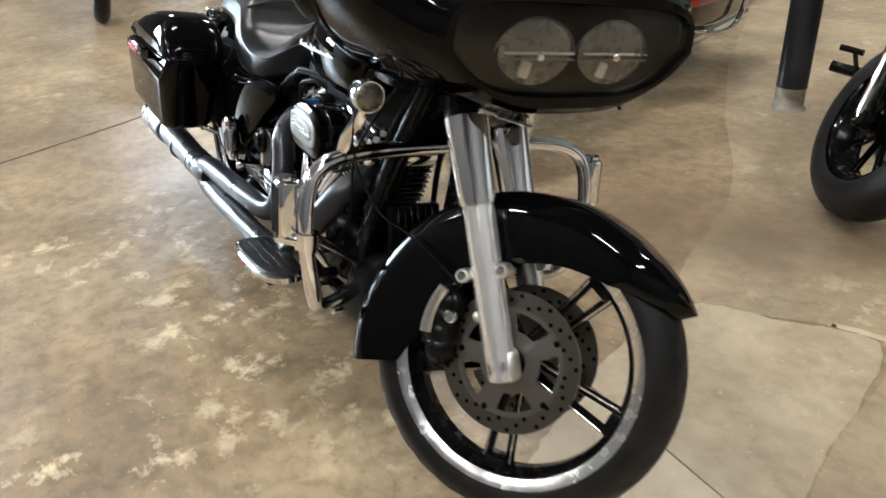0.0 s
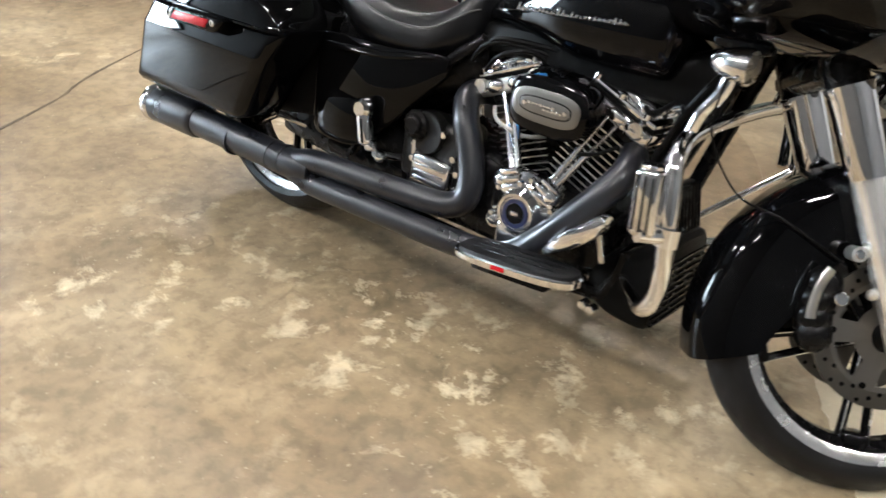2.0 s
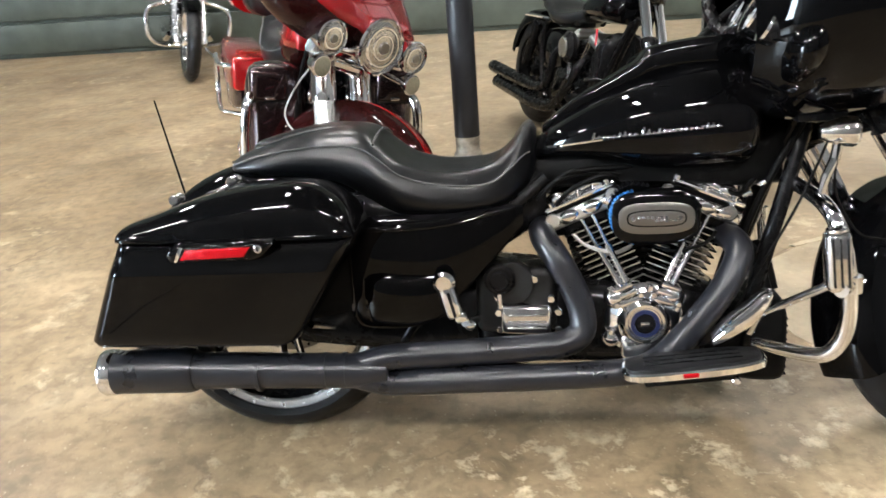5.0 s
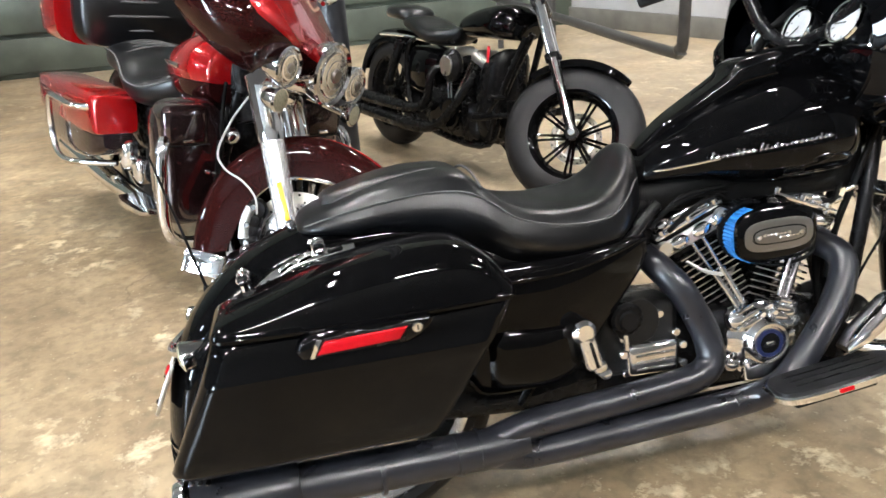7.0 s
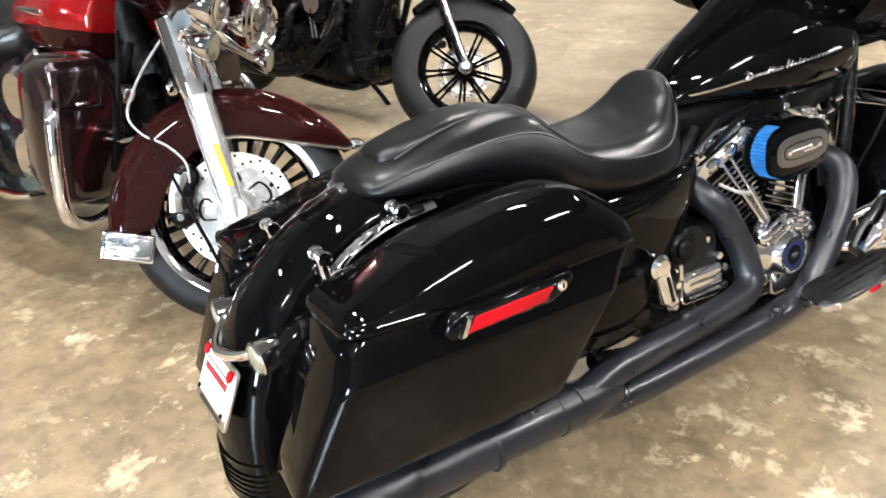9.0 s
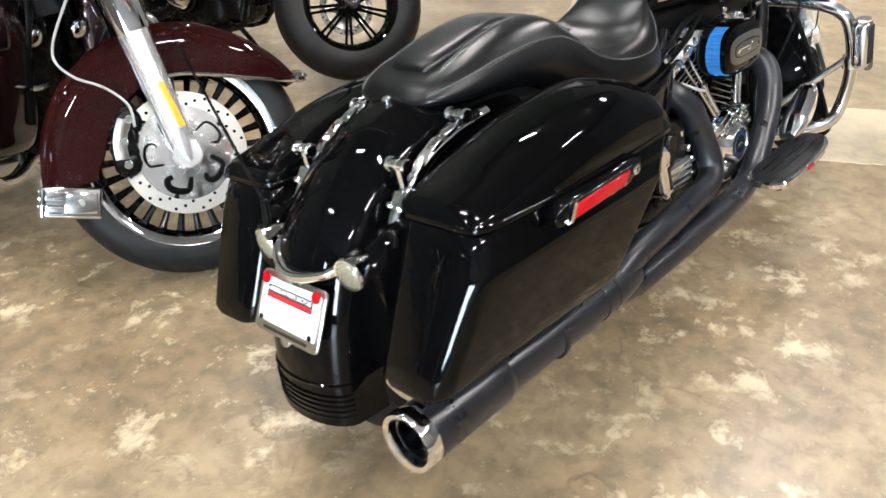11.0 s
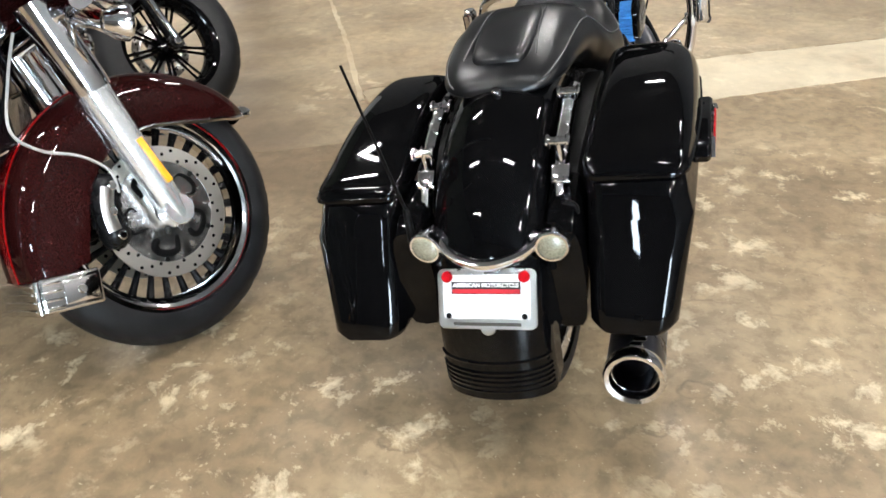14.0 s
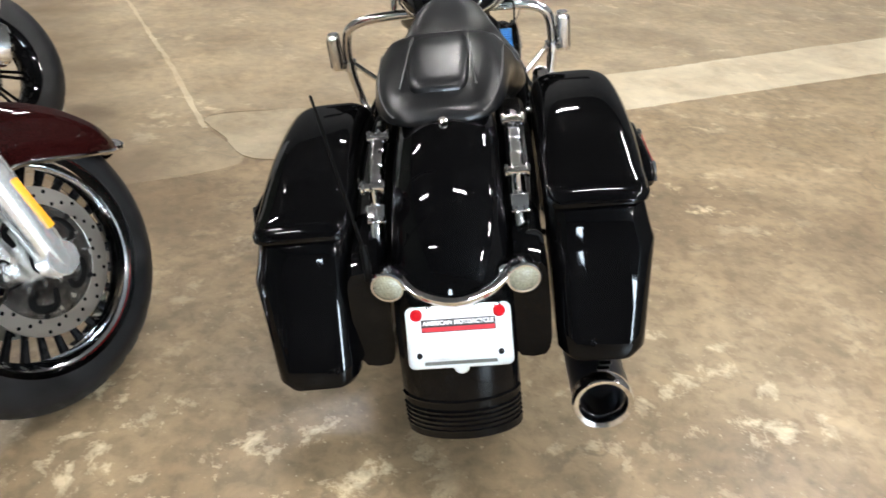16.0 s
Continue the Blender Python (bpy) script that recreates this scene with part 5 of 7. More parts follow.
# cooler and chin below the downtubes
bm = mesh()
hull(bm, [(1.02, 0, 0.20, 0.10, 0.05, 0.03), (1.08, 0, 0.21, 0.12, 0.10, 0.06), (1.15, 0, 0.21, 0.12, 0.13, 0.065), (1.17, 0, 0.21, 0.11, 0.12, 0.055)], 20, 3, 5)
part("oil_cooler", bm, PLASTIC, bike)
for k in range(9):
    part("cooler_slat", box(mesh(), (1.172, 0, 0.165 + 0.016 * k), (0.006, 0.2, 0.005), 0.001, None, 1), LACQUER, bike)
for x, z in ((0.93, 0.19), (0.97, 0.188), (1.04, 0.17), (1.06, 0.166)):
    part("sump_bolt", bolt(mesh(), (x, -0.135, z), (0, 1, 0), 0.010, 0.025), CHROME, bike)
# side stand on the far side
part("side_stand", tube(mesh(), [(0.80, 0.11, 0.20), (0.83, 0.20, 0.10), (0.86, 0.262, 0.0)], [0.014, 0.012, 0.012], 10, 3), LACQUER, bike, "black side stand")

# front end: forks, wheel, mudguard turned to the left lock
RAKE, STEER = radians(29), radians(36)
axis = Vector((-math.sin(RAKE), 0, math.cos(RAKE)))
FM = Matrix.Translation((1.527, 0.030, 0.283)) @ Matrix.Rotation(STEER, 4, axis)
fwheel = wheel(bike, FM, 0.300, 0.057, 0.237, 5, 0.024, LACQUER, LACQUER, MACHINED, 0.130, (1, -1), 0.034, 0.0095, name="front_wheel", carrier=PEWTER)
GUARD = [(36.5, 0.329, 0.324, 0.012), (39, 0.327, 0.303, 0.036), (45, 0.323, 0.275, 0.058), (54, 0.317, 0.246, 0.070), (63, 0.313, 0.223, 0.075), (90, 0.308, 0.190, 0.077), (112, 0.308, 0.174, 0.077), (140, 0.311, 0.160, 0.077), (169, 0.320, 0.155, 0.077), (187, 0.329, 0.180, 0.077), (203, 0.337, 0.222, 0.076)]
guardf = part("front_fender", deep_guard(mesh(), GUARD, FM), PAINT, bike, "gloss black front mudguard", 50)
up = Vector((axis.x, 0, axis.z))
for s in (1, -1):
    def P(d, f=0.0, y=0.108):
        side = Vector((math.cos(RAKE), 0, math.sin(RAKE)))
        return FM @ (axis * d + side * f + Vector((0, s * y, 0)))

    bm = mesh()
    tube(bm, [P(-0.024), P(0.01), P(0.06), P(0.20), P(0.29)], [0.024, 0.026, 0.027, 0.028, 0.028], 22, 2)
    leg = part("fork_slider", bm, POLISHED, bike, "bright polished alloy fork slider")
    part("axle_clamp", box(mesh(), (0, 0, 0), (0.050, 0.046, 0.058), 0.012, None, 3), CAST, leg).matrix_basis = Matrix.Translation(P(0.0, 0.004, 0.102)) @ FM.to_3x3().to_4x4() @ Matrix.Rotation(-RAKE, 4, "Y")
    for f in (-0.042, 0.030):
        part("fender_lug", rod(mesh(), P(0.165, f, 0.092), P(0.165, f, 0.125), 0.013), CAST, leg)
        part("lug_arm", rod(mesh(), P(0.165, f * 0.4, 0.108), P(0.165, f, 0.108), 0.009), CAST, leg)
    part("lug", ball(mesh(), P(0.09, -0.030, 0.108), 0.010), CAST, leg)
    part("axle_nut", disc(mesh(), P(0, 0, 0.125), P(0, 0, 1) - P(0, 0, 0), 0.017, 0.012, 24), CHROME, leg)
    part("axle_hole", disc(mesh(), P(0, 0, 0.1305), P(0, 0, 1) - P(0, 0, 0), 0.010, 0.004, 6), DARK, leg)
    for f in (-0.042, 0.030):
        part("fender_bolt", disc(mesh(), P(0.165, f, 0.127), P(0, 0, 1) - P(0, 0, 0), 0.0085, 0.006, 12), CHROME, leg)
    bm = mesh()
    tube(bm, [P(0.285), P(0.292), P(0.36), P(0.44)], [0.033, 0.0345, 0.037, 0.0395], 26, 2)
    part("fork_cover", bm, CHROME, leg, "polished chrome fork cover")
    part("fork_tube", tube(mesh(), [P(0.43), P(0.62)], 0.036, 20, 1), LACQUER, leg)
    # caliper behind the slider
    bm = mesh()
    for a in (168, 180, 192, 204):
        c = FM @ Vector((0.142 * math.cos(radians(a)), s * 0.075, 0.142 * math.sin(radians(a)) + 0.03))
        ball(bm, c, 0.034, (1, 0.9, 1), 12)
    cal = part("brake_caliper", bm, LACQUER, leg, "black brake caliper")
    bm = mesh()
    tube(bm, [FM @ Vector((0.158 * math.cos(radians(a)), s * 0.110, 0.158 * math.sin(radians(a)) + 0.03)) for a in (158, 169, 180, 191)], 0.010, 8, 3, 0.45)
    part("caliper_plate", bm, ALLOY, leg)
    part("caliper_bolt", disc(mesh(), FM @ Vector((-0.118, s * 0.112, 0.045)), FM.to_3x3() @ Vector((0, 1, 0)), 0.012, 0.012), CHROME, leg)
part("axle", tube(mesh(), [FM @ Vector((0, -0.11, 0)), FM @ Vector((0, 0.11, 0))], 0.013, 12, 1), ALLOY, bike)
bm = mesh()
tube(bm, [FM @ (axis * 0.470 + Vector((0, -0.135, 0))), FM @ (axis * 0.470 + Vector((0, 0.135, 0)))], 0.036, 12, 1, 0.8)
part("lower_fork_clamp", bm, LACQUER, bike)
bm = mesh()
tube(bm, [FM @ (axis * 0.442 + Vector((0.034, y, 0.018))) for y in (-0.13, 0, 0.13)], 0.004, 6, 2)
part("clamp_trim", bm, CHROME, bike)
bm = mesh()
tube(bm, [(1.23, -0.20, 0.72), (1.22, -0.20, 0.60), (1.28, -0.17, 0.50), (1.36, -0.13, 0.47), FM @ Vector((-0.12, -0.10, 0.10))], 0.0021, 8, 6)
tube(bm, [(1.25, -0.12, 0.74), (1.17, -0.17, 0.58), (1.10, -0.14, 0.42), (1.03, -0.15, 0.30)], 0.003, 8, 5)
part("brake_line", bm, PLASTIC, bike)

# fairing, set on the line of the frame
FAIR = Matrix(((0.76, 0, 0, 0.2544), (0.0372, 1, 0, 0.0122), (0, 0, 1, -0.014), (0, 0, 0, 1)))


def fair_ring(x, w, zt, zb, p, n=40, nose=0.0):
    zc, h = (zt + zb) / 2, (zt - zb) / 2
    out = []
    for j in range(n):
        a = 2 * math.pi * j / n
        cc, ss = math.cos(a), math.sin(a)
        y, z = math.copysign(abs(cc) ** (2 / p), cc) * w, math.copysign(abs(ss) ** (2 / p), ss) * h
        out.append(Vector((x, y * (1 - (0.10 + nose) * max(0, -z / h) ** 1.2), zc + z)))
    return out


secs = smoothed([(1.06, 0.265, 1.06), (1.14, 0.330, 1.16), (1.26, 0.370, 1.20), (1.38, 0.370, 1.14), (1.48, 0.345, 1.06), (1.555, 0.298, 0.985), (1.605, 0.266, 0.958)], 4)
lows = smoothed([(0.74, 2.6, 0), (0.725, 2.8, 0.0), (0.728, 3.0, 0.05), (0.733, 3.0, 0.12), (0.734, 3.0, 0.2), (0.738, 3.2, 0.28), (0.746, 3.4, 0.30)], 4)
bm = mesh()
skin(bm, [fair_ring(a.x, a.y, a.z, b.x, b.y, nose=b.z) for a, b in zip(secs, lows)], cap=False)
inner = [[v.lerp(Vector((v.x, 0, 0.9)), 0.03) for v in fair_ring(a.x, a.y, a.z, b.x, b.y, nose=b.z)] for a, b in zip(secs, lows)]
skin(bm, inner, cap=False)
fairing = part("fairing", move(bm, FAIR), PAINT, bike, "gloss black shark-nose fairing", 60)
# headlight housing in the nose
hl = []
for x, w, zt, zb, p, ns in ((1.606, 0.267, 0.959, 0.745, 3.4, 0.30), (1.622, 0.258, 0.949, 0.757, 3.6, 0.30), (1.622, 0.246, 0.930, 0.776, 4.6, 0.26), (1.602, 0.236, 0.924, 0.784, 4.6, 0.25), (1.545, 0.215, 0.915, 0.794, 4.2, 0.22), (1.530, 0.05, 0.88, 0.85, 3.0, 0)):
    hl.append(fair_ring(x, w, zt, zb, p, nose=ns))
headlight = part("headlight_surround", move(skin(mesh(), hl), FAIR), PAINT, bike)
for s in (1, -1):
    m = FAIR @ Matrix.Translation((1.592, s * 0.080, 0.840)) @ Matrix.Rotation(radians(96), 4, "Y") @ Matrix.Diagonal((1.02, 1.24, 1, 1))
    bm = mesh()
    lathe(bm, [(0.064, 0.010), (0.056, 0.015), (0.040, 0.019), (0.015, 0.021), (0, 0.021)], m, 32)
    lamp = part("headlamp", bm, REFLECTOR, headlight, "smoky headlamp reflector")
    part("lamp_ring", lathe(mesh(), [(0.0655, 0.009), (0.0655, 0.013), (0.0640, 0.013), (0.0635, 0.009)], m, 40, True), PEWTER, headlight)
    part("lamp_bar", move(box(mesh(), (1.622, s * 0.080, 0.850), (0.006, 0.140, 0.0045), 0.002), FAIR), ALLOY, headlight)
    part("lamp_bar", move(box(mesh(), (1.622, s * 0.080, 0.840), (0.006, 0.140, 0.003), 0.001), FAIR), PEWTER, headlight)
    part("lamp_bulb", move(ball(mesh(), (1.624, s * 0.080, 0.844), 0.008), FAIR), MACHINED, headlight)
    part("lamp_mirror", move(box(mesh(), (1.614, s * 0.080 - 0.022, 0.822), (0.008, 0.022, 0.028), 0.004, Matrix.Rotation(radians(-18), 4, "X")), FAIR), ALLOY, headlight)
lens = [fair_ring(1.618, 0.242, 0.928, 0.780, 4.6, nose=0.26), fair_ring(1.630, 0.215, 0.917, 0.792, 4.2, nose=0.26), fair_ring(1.634, 0.08, 0.89, 0.85, 3.0)]
cover_glass = part("headlight_lens", move(skin(mesh(), lens, cap=False), FAIR), GLASS, headlight, "clear headlight cover")
cover_glass.visible_shadow = False
# dash inside the fairing
bm = mesh()
hull(bm, [(1.085, 0, 0.85, 0.30, 0.05, 0.07), (1.105, 0, 0.86, 0.41, 0.08, 0.09), (1.14, 0, 0.87, 0.445, 0.11, 0.10), (1.20, 0, 0.90, 0.40, 0.16, 0.12), (1.26, 0, 0.93, 0.36, 0.20, 0.15)], 32, 3, 2.3)
dash = part("dash", move(bm, Matrix.Translation((0, 0.0875, 0)) @ Matrix.Diagonal((1, 0.87, 1, 1))), PAINT, fairing)
for y, z, x, r in ((0.046, 0.930, 1.085, 0.044), (-0.105, 0.935, 1.085, 0.044), (0.195, 0.915, 1.095, 0.030), (-0.215, 0.905, 1.085, 0.030)):
    m = Matrix.Translation((x, y, z)) @ Matrix.Rotation(radians(-62), 4, "Y")
    pod = part("gauge", lathe(mesh(), [(r * 1.05, -0.06), (r * 1.10, 0.0), (r * 1.08, 0.010), (r * 1.0, 0.014), (r * 0.92, 0.012), (r * 0.90, 0.004)], m, 32), LACQUER, bike, "black gauge with a pale dial")
    part("gauge_rim", lathe(mesh(), [(r * 1.08, 0.010), (r * 1.04, 0.0155), (r * 0.95, 0.0145), (r * 0.93, 0.010)], m, 32, True), CHROME, pod)
    part("gauge_face", lathe(mesh(), [(r * 0.92, 0.007), (0, 0.007)], m, 32), DIAL, pod)
    part("needle", move(box(mesh(), (r * 0.3, 0, 0.009), (r * 0.7, 0.003, 0.001), 0), m @ Matrix.Rotation(2.2 + y * 5, 4, "Z")), PRINTBLACK, pod)
    for k in range(7):
        part("dial_mark", move(box(mesh(), (r * 0.74, 0, 0.0078), (r * 0.16, 0.0022, 0.0006), 0), m @ Matrix.Rotation(radians(40 * k + 30), 4, "Z")), PRINTBLACK, pod)
for k in range(6):
    part("switch", box(mesh(), (1.078, -0.20 + 0.08 * k, 0.868), (0.018, 0.040, 0.016), 0.004, Matrix.Rotation(radians(-30), 4, "Y")), LACQUER, bike)
part("dash_trim", tube(mesh(), [(1.088, -0.30, 0.885), (1.072, -0.15, 0.892), (1.068, 0, 0.894), (1.072, 0.15, 0.892), (1.088, 0.30, 0.885)], 0.0035, 6, 4), CHROME, dash)
# side vent and front signals
for s in (1, -1):
    bm = mesh()
    q = Matrix.Translation((1.236, s * 0.190, 0.706)) @ Vector((1, 0, 0)).to_track_quat("Z", "Y").to_matrix().to_4x4()
    lathe(bm, [(0, -0.05), (0.012, -0.047), (0.022, -0.032), (0.028, -0.008), (0.031, 0.012), (0.029, 0.018), (0, 0.018)], q, 28)
    sg = part("front_signal", bm, CHROME, bike, "chrome bullet turn signal")
    part("signal_lens", lathe(mesh(), [(0.028, 0.017), (0.022, 0.024), (0.012, 0.0275), (0, 0.028)], q, 28), REFLECTOR, sg)
    bm = mesh()
    tube(bm, [(1.225, s * 0.188, 0.700), (1.218, s * 0.194, 0.655), (1.200, s * 0.205, 0.62), (1.190, s * 0.210, 0.580)], [0.012, 0.013, 0.012, 0.011], 10, 4, 0.7)
    part("signal_bracket", bm, CHROME, sg)
    part("fairing_bracket", box(mesh(), (1.21, s * 0.12, 0.735), (0.10, 0.05, 0.03), 0.01), LACQUER, fairing)
# handlebar
bm = mesh()
tube(bm, [(1.02, -0.43, 1.00), (1.07, -0.34, 1.03), (1.10, -0.20, 1.02), (1.09, -0.05, 0.93), (1.06, 0.05, 0.90), (1.038, 0.12, 0.945), (1.034, 0.20, 1.035), (0.97, 0.33, 1.055), (0.905, 0.415, 1.035)], 0.0155, 12, 5)
bars = part("handlebar", bm, LACQUER, bike)
for a, b in (((1.01, -0.445, 0.992), (1.06, -0.36, 1.024)), ((0.895, 0.43, 1.032), (0.955, 0.35, 1.052))):
    part("grip", tube(mesh(), [a, b], 0.019, 14, 1), RUBBER, bars)
bm = mesh()
tube(bm, [(1.15, 0.10, 1.0), (1.05, 0.12, 0.92), (1.0, 0.08, 0.87), (1.06, 0.03, 0.85)], 0.012, 10, 4)
part("wiring_loom", bm, PLASTIC, bars)


# ---- the other motorcycles ----
def fork_frame(x, z, rake, steer):
    ax = Vector((-math.sin(radians(rake)), 0, math.cos(radians(rake))))
    return Matrix.Translation((x, 0, z)) @ Matrix.Rotation(radians(steer), 4, ax), ax


def swept(bm, k=0.75, z0=0.10):
    """Leans the upper part of a fairing back."""
    for v in bm.verts:
        v.co.x -= k * max(0.0, v.co.z - z0)


def red_tourer(m):
    b = thing("motorcycle", m, "red and dark maroon full-dress touring motorcycle with chrome guards", "motorcycle", "parked motorcycles")
    fm, ax = fork_frame(1.56, 0.298, 24, 46)
    fl = fork_frame(1.56, 0.298, 24, 33)[0]
    sd = Vector((ax.z, 0, -ax.x))
    wheel(b, pose(0, 0, 0.315), 0.315, 0.085, 0.22, 10, 0.0, LACQUER, LACQUER, CHROME, 0.0, name="rear_wheel")
    wheel(b, fm, 0.307, 0.058, 0.232, 28, 0.0, CHROME, LACQUER, CHROME, 0.150, (1, -1), 0.045, 0.0078, BRIGHTDISC, "front_wheel", carrier=MACHINED, flare=1.5, slotted=True)
    rows = [(35.5, 0.352, 0.346, 0.014), (37.5, 0.349, 0.326, 0.040), (42, 0.343, 0.290, 0.062), (51, 0.335, 0.248, 0.083), (60, 0.328, 0.222, 0.090), (75, 0.322, 0.199, 0.094), (90, 0.320, 0.191, 0.095), (110, 0.319, 0.186, 0.095), (143, 0.321, 0.180, 0.095), (180, 0.327, 0.184, 0.095), (200, 0.338, 0.213, 0.095)]
    part("front_fender", deep_guard(mesh(), rows, fm), MAROON, b, "dark maroon front mudguard", 50)
    part("fender_stripe", guard_band(mesh(), rows, fm, -0.016, 0.016, 38, 199), RED, b, "red centre stripe")
    part("fender_tip", ball(mesh(), fm @ Vector((0.284, 0, 0.213)), 0.020, (1.5, 1.3, 0.8), 14), CHROME, b, "chrome tip of the mudguard")
    for s in (1, -1):
        part("fender_trim", tube(mesh(), guard_edge(rows, fm, 36, 108, s), 0.0055, 8, 1), CHROME, b, "chrome fender edge trim")

        def P(d, f=0.0, y=0.11):
            return fm @ (ax * d + sd * f + Vector((0, s * y, 0)))

        lat = P(0, 0, 1) - P(0, 0, 0)
        bm = mesh()
        tube(bm, [P(-0.03), P(0.02), P(0.16), P(0.32)], [0.026, 0.032, 0.034, 0.036], 20, 2)
        disc(bm, P(0, 0, 0.115), lat, 0.035, 0.045, 24)
        leg = part("fork_slider", bm, POLISHED, b, "bright polished fork slider")
        part("fork_reflector", box(mesh(), (0, 0, 0), (0.015, 0.004, 0.112), 0.003, None), AMBER, leg, "long amber fork reflector").matrix_basis = Matrix.Translation(P(0.118, 0.012, 0.1445)) @ (fm.to_3x3().to_4x4()) @ Matrix.Rotation(radians(-27), 4, "Y")
        part("fork_cover", tube(mesh(), [P(0.30), P(0.33), P(0.42), P(0.50)], [0.041, 0.043, 0.043, 0.045], 22, 2), CHROME, leg, "chrome fork cover")
        bm = mesh()
        for a in (160, 174, 188, 200):
            ball(bm, fm @ Vector((0.142 * math.cos(radians(a)), s * 0.085, 0.142 * math.sin(radians(a)) + 0.02)), 0.036, (1, 0.9, 1), 12)
        cal = part("brake_caliper", bm, LACQUER, leg, "black four-piston brake caliper")
        for a in (158, 180, 202):
            part("caliper_bolt", disc(mesh(), fm @ Vector((0.142 * math.cos(radians(a)), s * 0.120, 0.142 * math.sin(radians(a)) + 0.02)), lat, 0.010, 0.008, 14), CHROME, cal)
        part("caliper_plate", tube(mesh(), [fm @ Vector((0.150 * math.cos(radians(a)), s * 0.118, 0.150 * math.sin(radians(a)) + 0.02)) for a in (160, 172, 184, 196)], 0.016, 8, 3, 0.4), ALLOY, leg)
        bm = mesh()
        def L(d, f, y):
            return fl @ (ax * d + sd * f + Vector((0, s * y, 0)))

        q = Matrix.Translation(L(0.475, 0.165, 0.190)) @ (fl.to_3x3() @ Vector((1, 0, -0.1))).to_track_quat("Z", "Y").to_matrix().to_4x4()
        lathe(bm, [(0, -0.07), (0.025, -0.066), (0.048, -0.04), (0.058, 0.0), (0.060, 0.014), (0.055, 0.018), (0.051, 0.012)], q, 28)
        lamp = part("passing_lamp", bm, CHROME, b, "chrome passing lamp")
        part("lamp_lens", lathe(mesh(), [(0.052, 0.011), (0.035, 0.018), (0, 0.021)], q, 28), LAMPGLASS, lamp)
        part("lens_ring", lathe(mesh(), [(0.040, 0.0175), (0.037, 0.0195), (0.034, 0.0195), (0.031, 0.0195)], q, 28, True), CHROME, lamp)
        part("bulb_cap", lathe(mesh(), [(0.015, 0.021), (0.012, 0.026), (0, 0.027)], q, 20), PEWTER, lamp)
        bm = mesh()
        q2 = Matrix.Translation(L(0.385, 0.135, 0.210)) @ (fl.to_3x3() @ Vector((1, 0, -0.1))).to_track_quat("Z", "Y").to_matrix().to_4x4()
        lathe(bm, [(0, -0.05), (0.02, -0.045), (0.034, -0.02), (0.038, 0.004), (0.034, 0.010), (0, 0.010)], q2, 24)
        rod(bm, L(0.385, 0.12, 0.205), L(0.45, 0.06, 0.08), 0.010)
        sg = part("front_signal", bm, CHROME, b, "chrome turn signal")
        part("signal_lens", lathe(mesh(), [(0.034, 0.009), (0.02, 0.016), (0, 0.018)], q2, 24), LENS, sg)
    bm = mesh()
    q = Matrix.Translation(fl @ (ax * 0.475 + sd * 0.19)) @ (fl.to_3x3() @ Vector((1, 0, -0.1))).to_track_quat("Z", "Y").to_matrix().to_4x4()
    lathe(bm, [(0, -0.10), (0.05, -0.09), (0.085, -0.03), (0.096, 0.0), (0.098, 0.018), (0.092, 0.024), (0.085, 0.014)], q, 36)
    hl = part("headlight", bm, CHROME, b, "round chrome headlight")
    part("headlight_lens", lathe(mesh(), [(0.086, 0.013), (0.06, 0.024), (0, 0.029)], q, 36), LAMPGLASS, hl)
    for r in (0.070, 0.046):
        part("lens_ring", lathe(mesh(), [(r, 0.022 + 0.05 * (0.07 - r)), (r - 0.003, 0.0265 + 0.05 * (0.07 - r)), (r - 0.007, 0.0265 + 0.05 * (0.07 - r))], q, 32, True), CHROME, hl)
    part("bulb_cap", lathe(mesh(), [(0.022, 0.028), (0.018, 0.036), (0, 0.038)], q, 20), PEWTER, hl)
    bm = mesh()
    tube(bm, [fl @ (ax * 0.465 + sd * 0.09 + Vector((0, y, 0))) for y in (-0.21, -0.1, 0, 0.1, 0.21)], 0.030, 12, 3, 0.7)
    part("nacelle", bm, CHROME, b)
    bm = mesh()
    tube(bm, [fm @ (ax * 0.46 + Vector((0, -0.12, 0))), fm @ (ax * 0.46 + Vector((0, 0.12, 0)))], 0.035, 12, 1)
    part("lower_fork_clamp", bm, CHROME, b)
    bm = mesh()
    for yy in (-0.101, 0.101):
        box(bm, (-0.252, yy, -0.126), (0.124, 0.012, 0.074), 0.006, None, 3)
    box(bm, (-0.318, 0, -0.128), (0.014, 0.210, 0.074), 0.006, None, 3)
    skirt = part("fender_skirt", move(bm, fm), CHROME, b, "chrome rear fender skirt")
    for k in range(4):
        z = -0.152 + 0.017 * k
        for yy in (-0.108, 0.108):
            part("skirt_rib", move(box(mesh(), (-0.292, yy, z), (0.034, 0.004, 0.006), 0.0015), fm), CHROME, skirt)
        part("skirt_rib", move(box(mesh(), (-0.326, 0, z), (0.004, 0.18, 0.006), 0.0015), fm), CHROME, skirt)
    for yy in (-0.1075, 0.1075):
        part("skirt_panel", move(box(mesh(), (-0.235, yy, -0.126), (0.070, 0.004, 0.050), 0.0018), fm), CHROME, skirt)
        part("skirt_screw", move(disc(mesh(), (-0.235, yy * 1.03, -0.126), (0, 1, 0), 0.009, 0.006, 12), fm), ALLOY, skirt)
    bm = mesh()
    tube(bm, [fm @ (ax * d + sd * f + Vector((0, y, 0))) for d, f, y in ((0.47, -0.05, -0.06), (0.40, -0.12, -0.08), (0.315, -0.182, -0.085), (0.255, -0.165, -0.10), (0.205, -0.110, -0.12), (0.150, -0.078, -0.125), (0.10, -0.085, -0.118))], 0.0032, 8, 6)
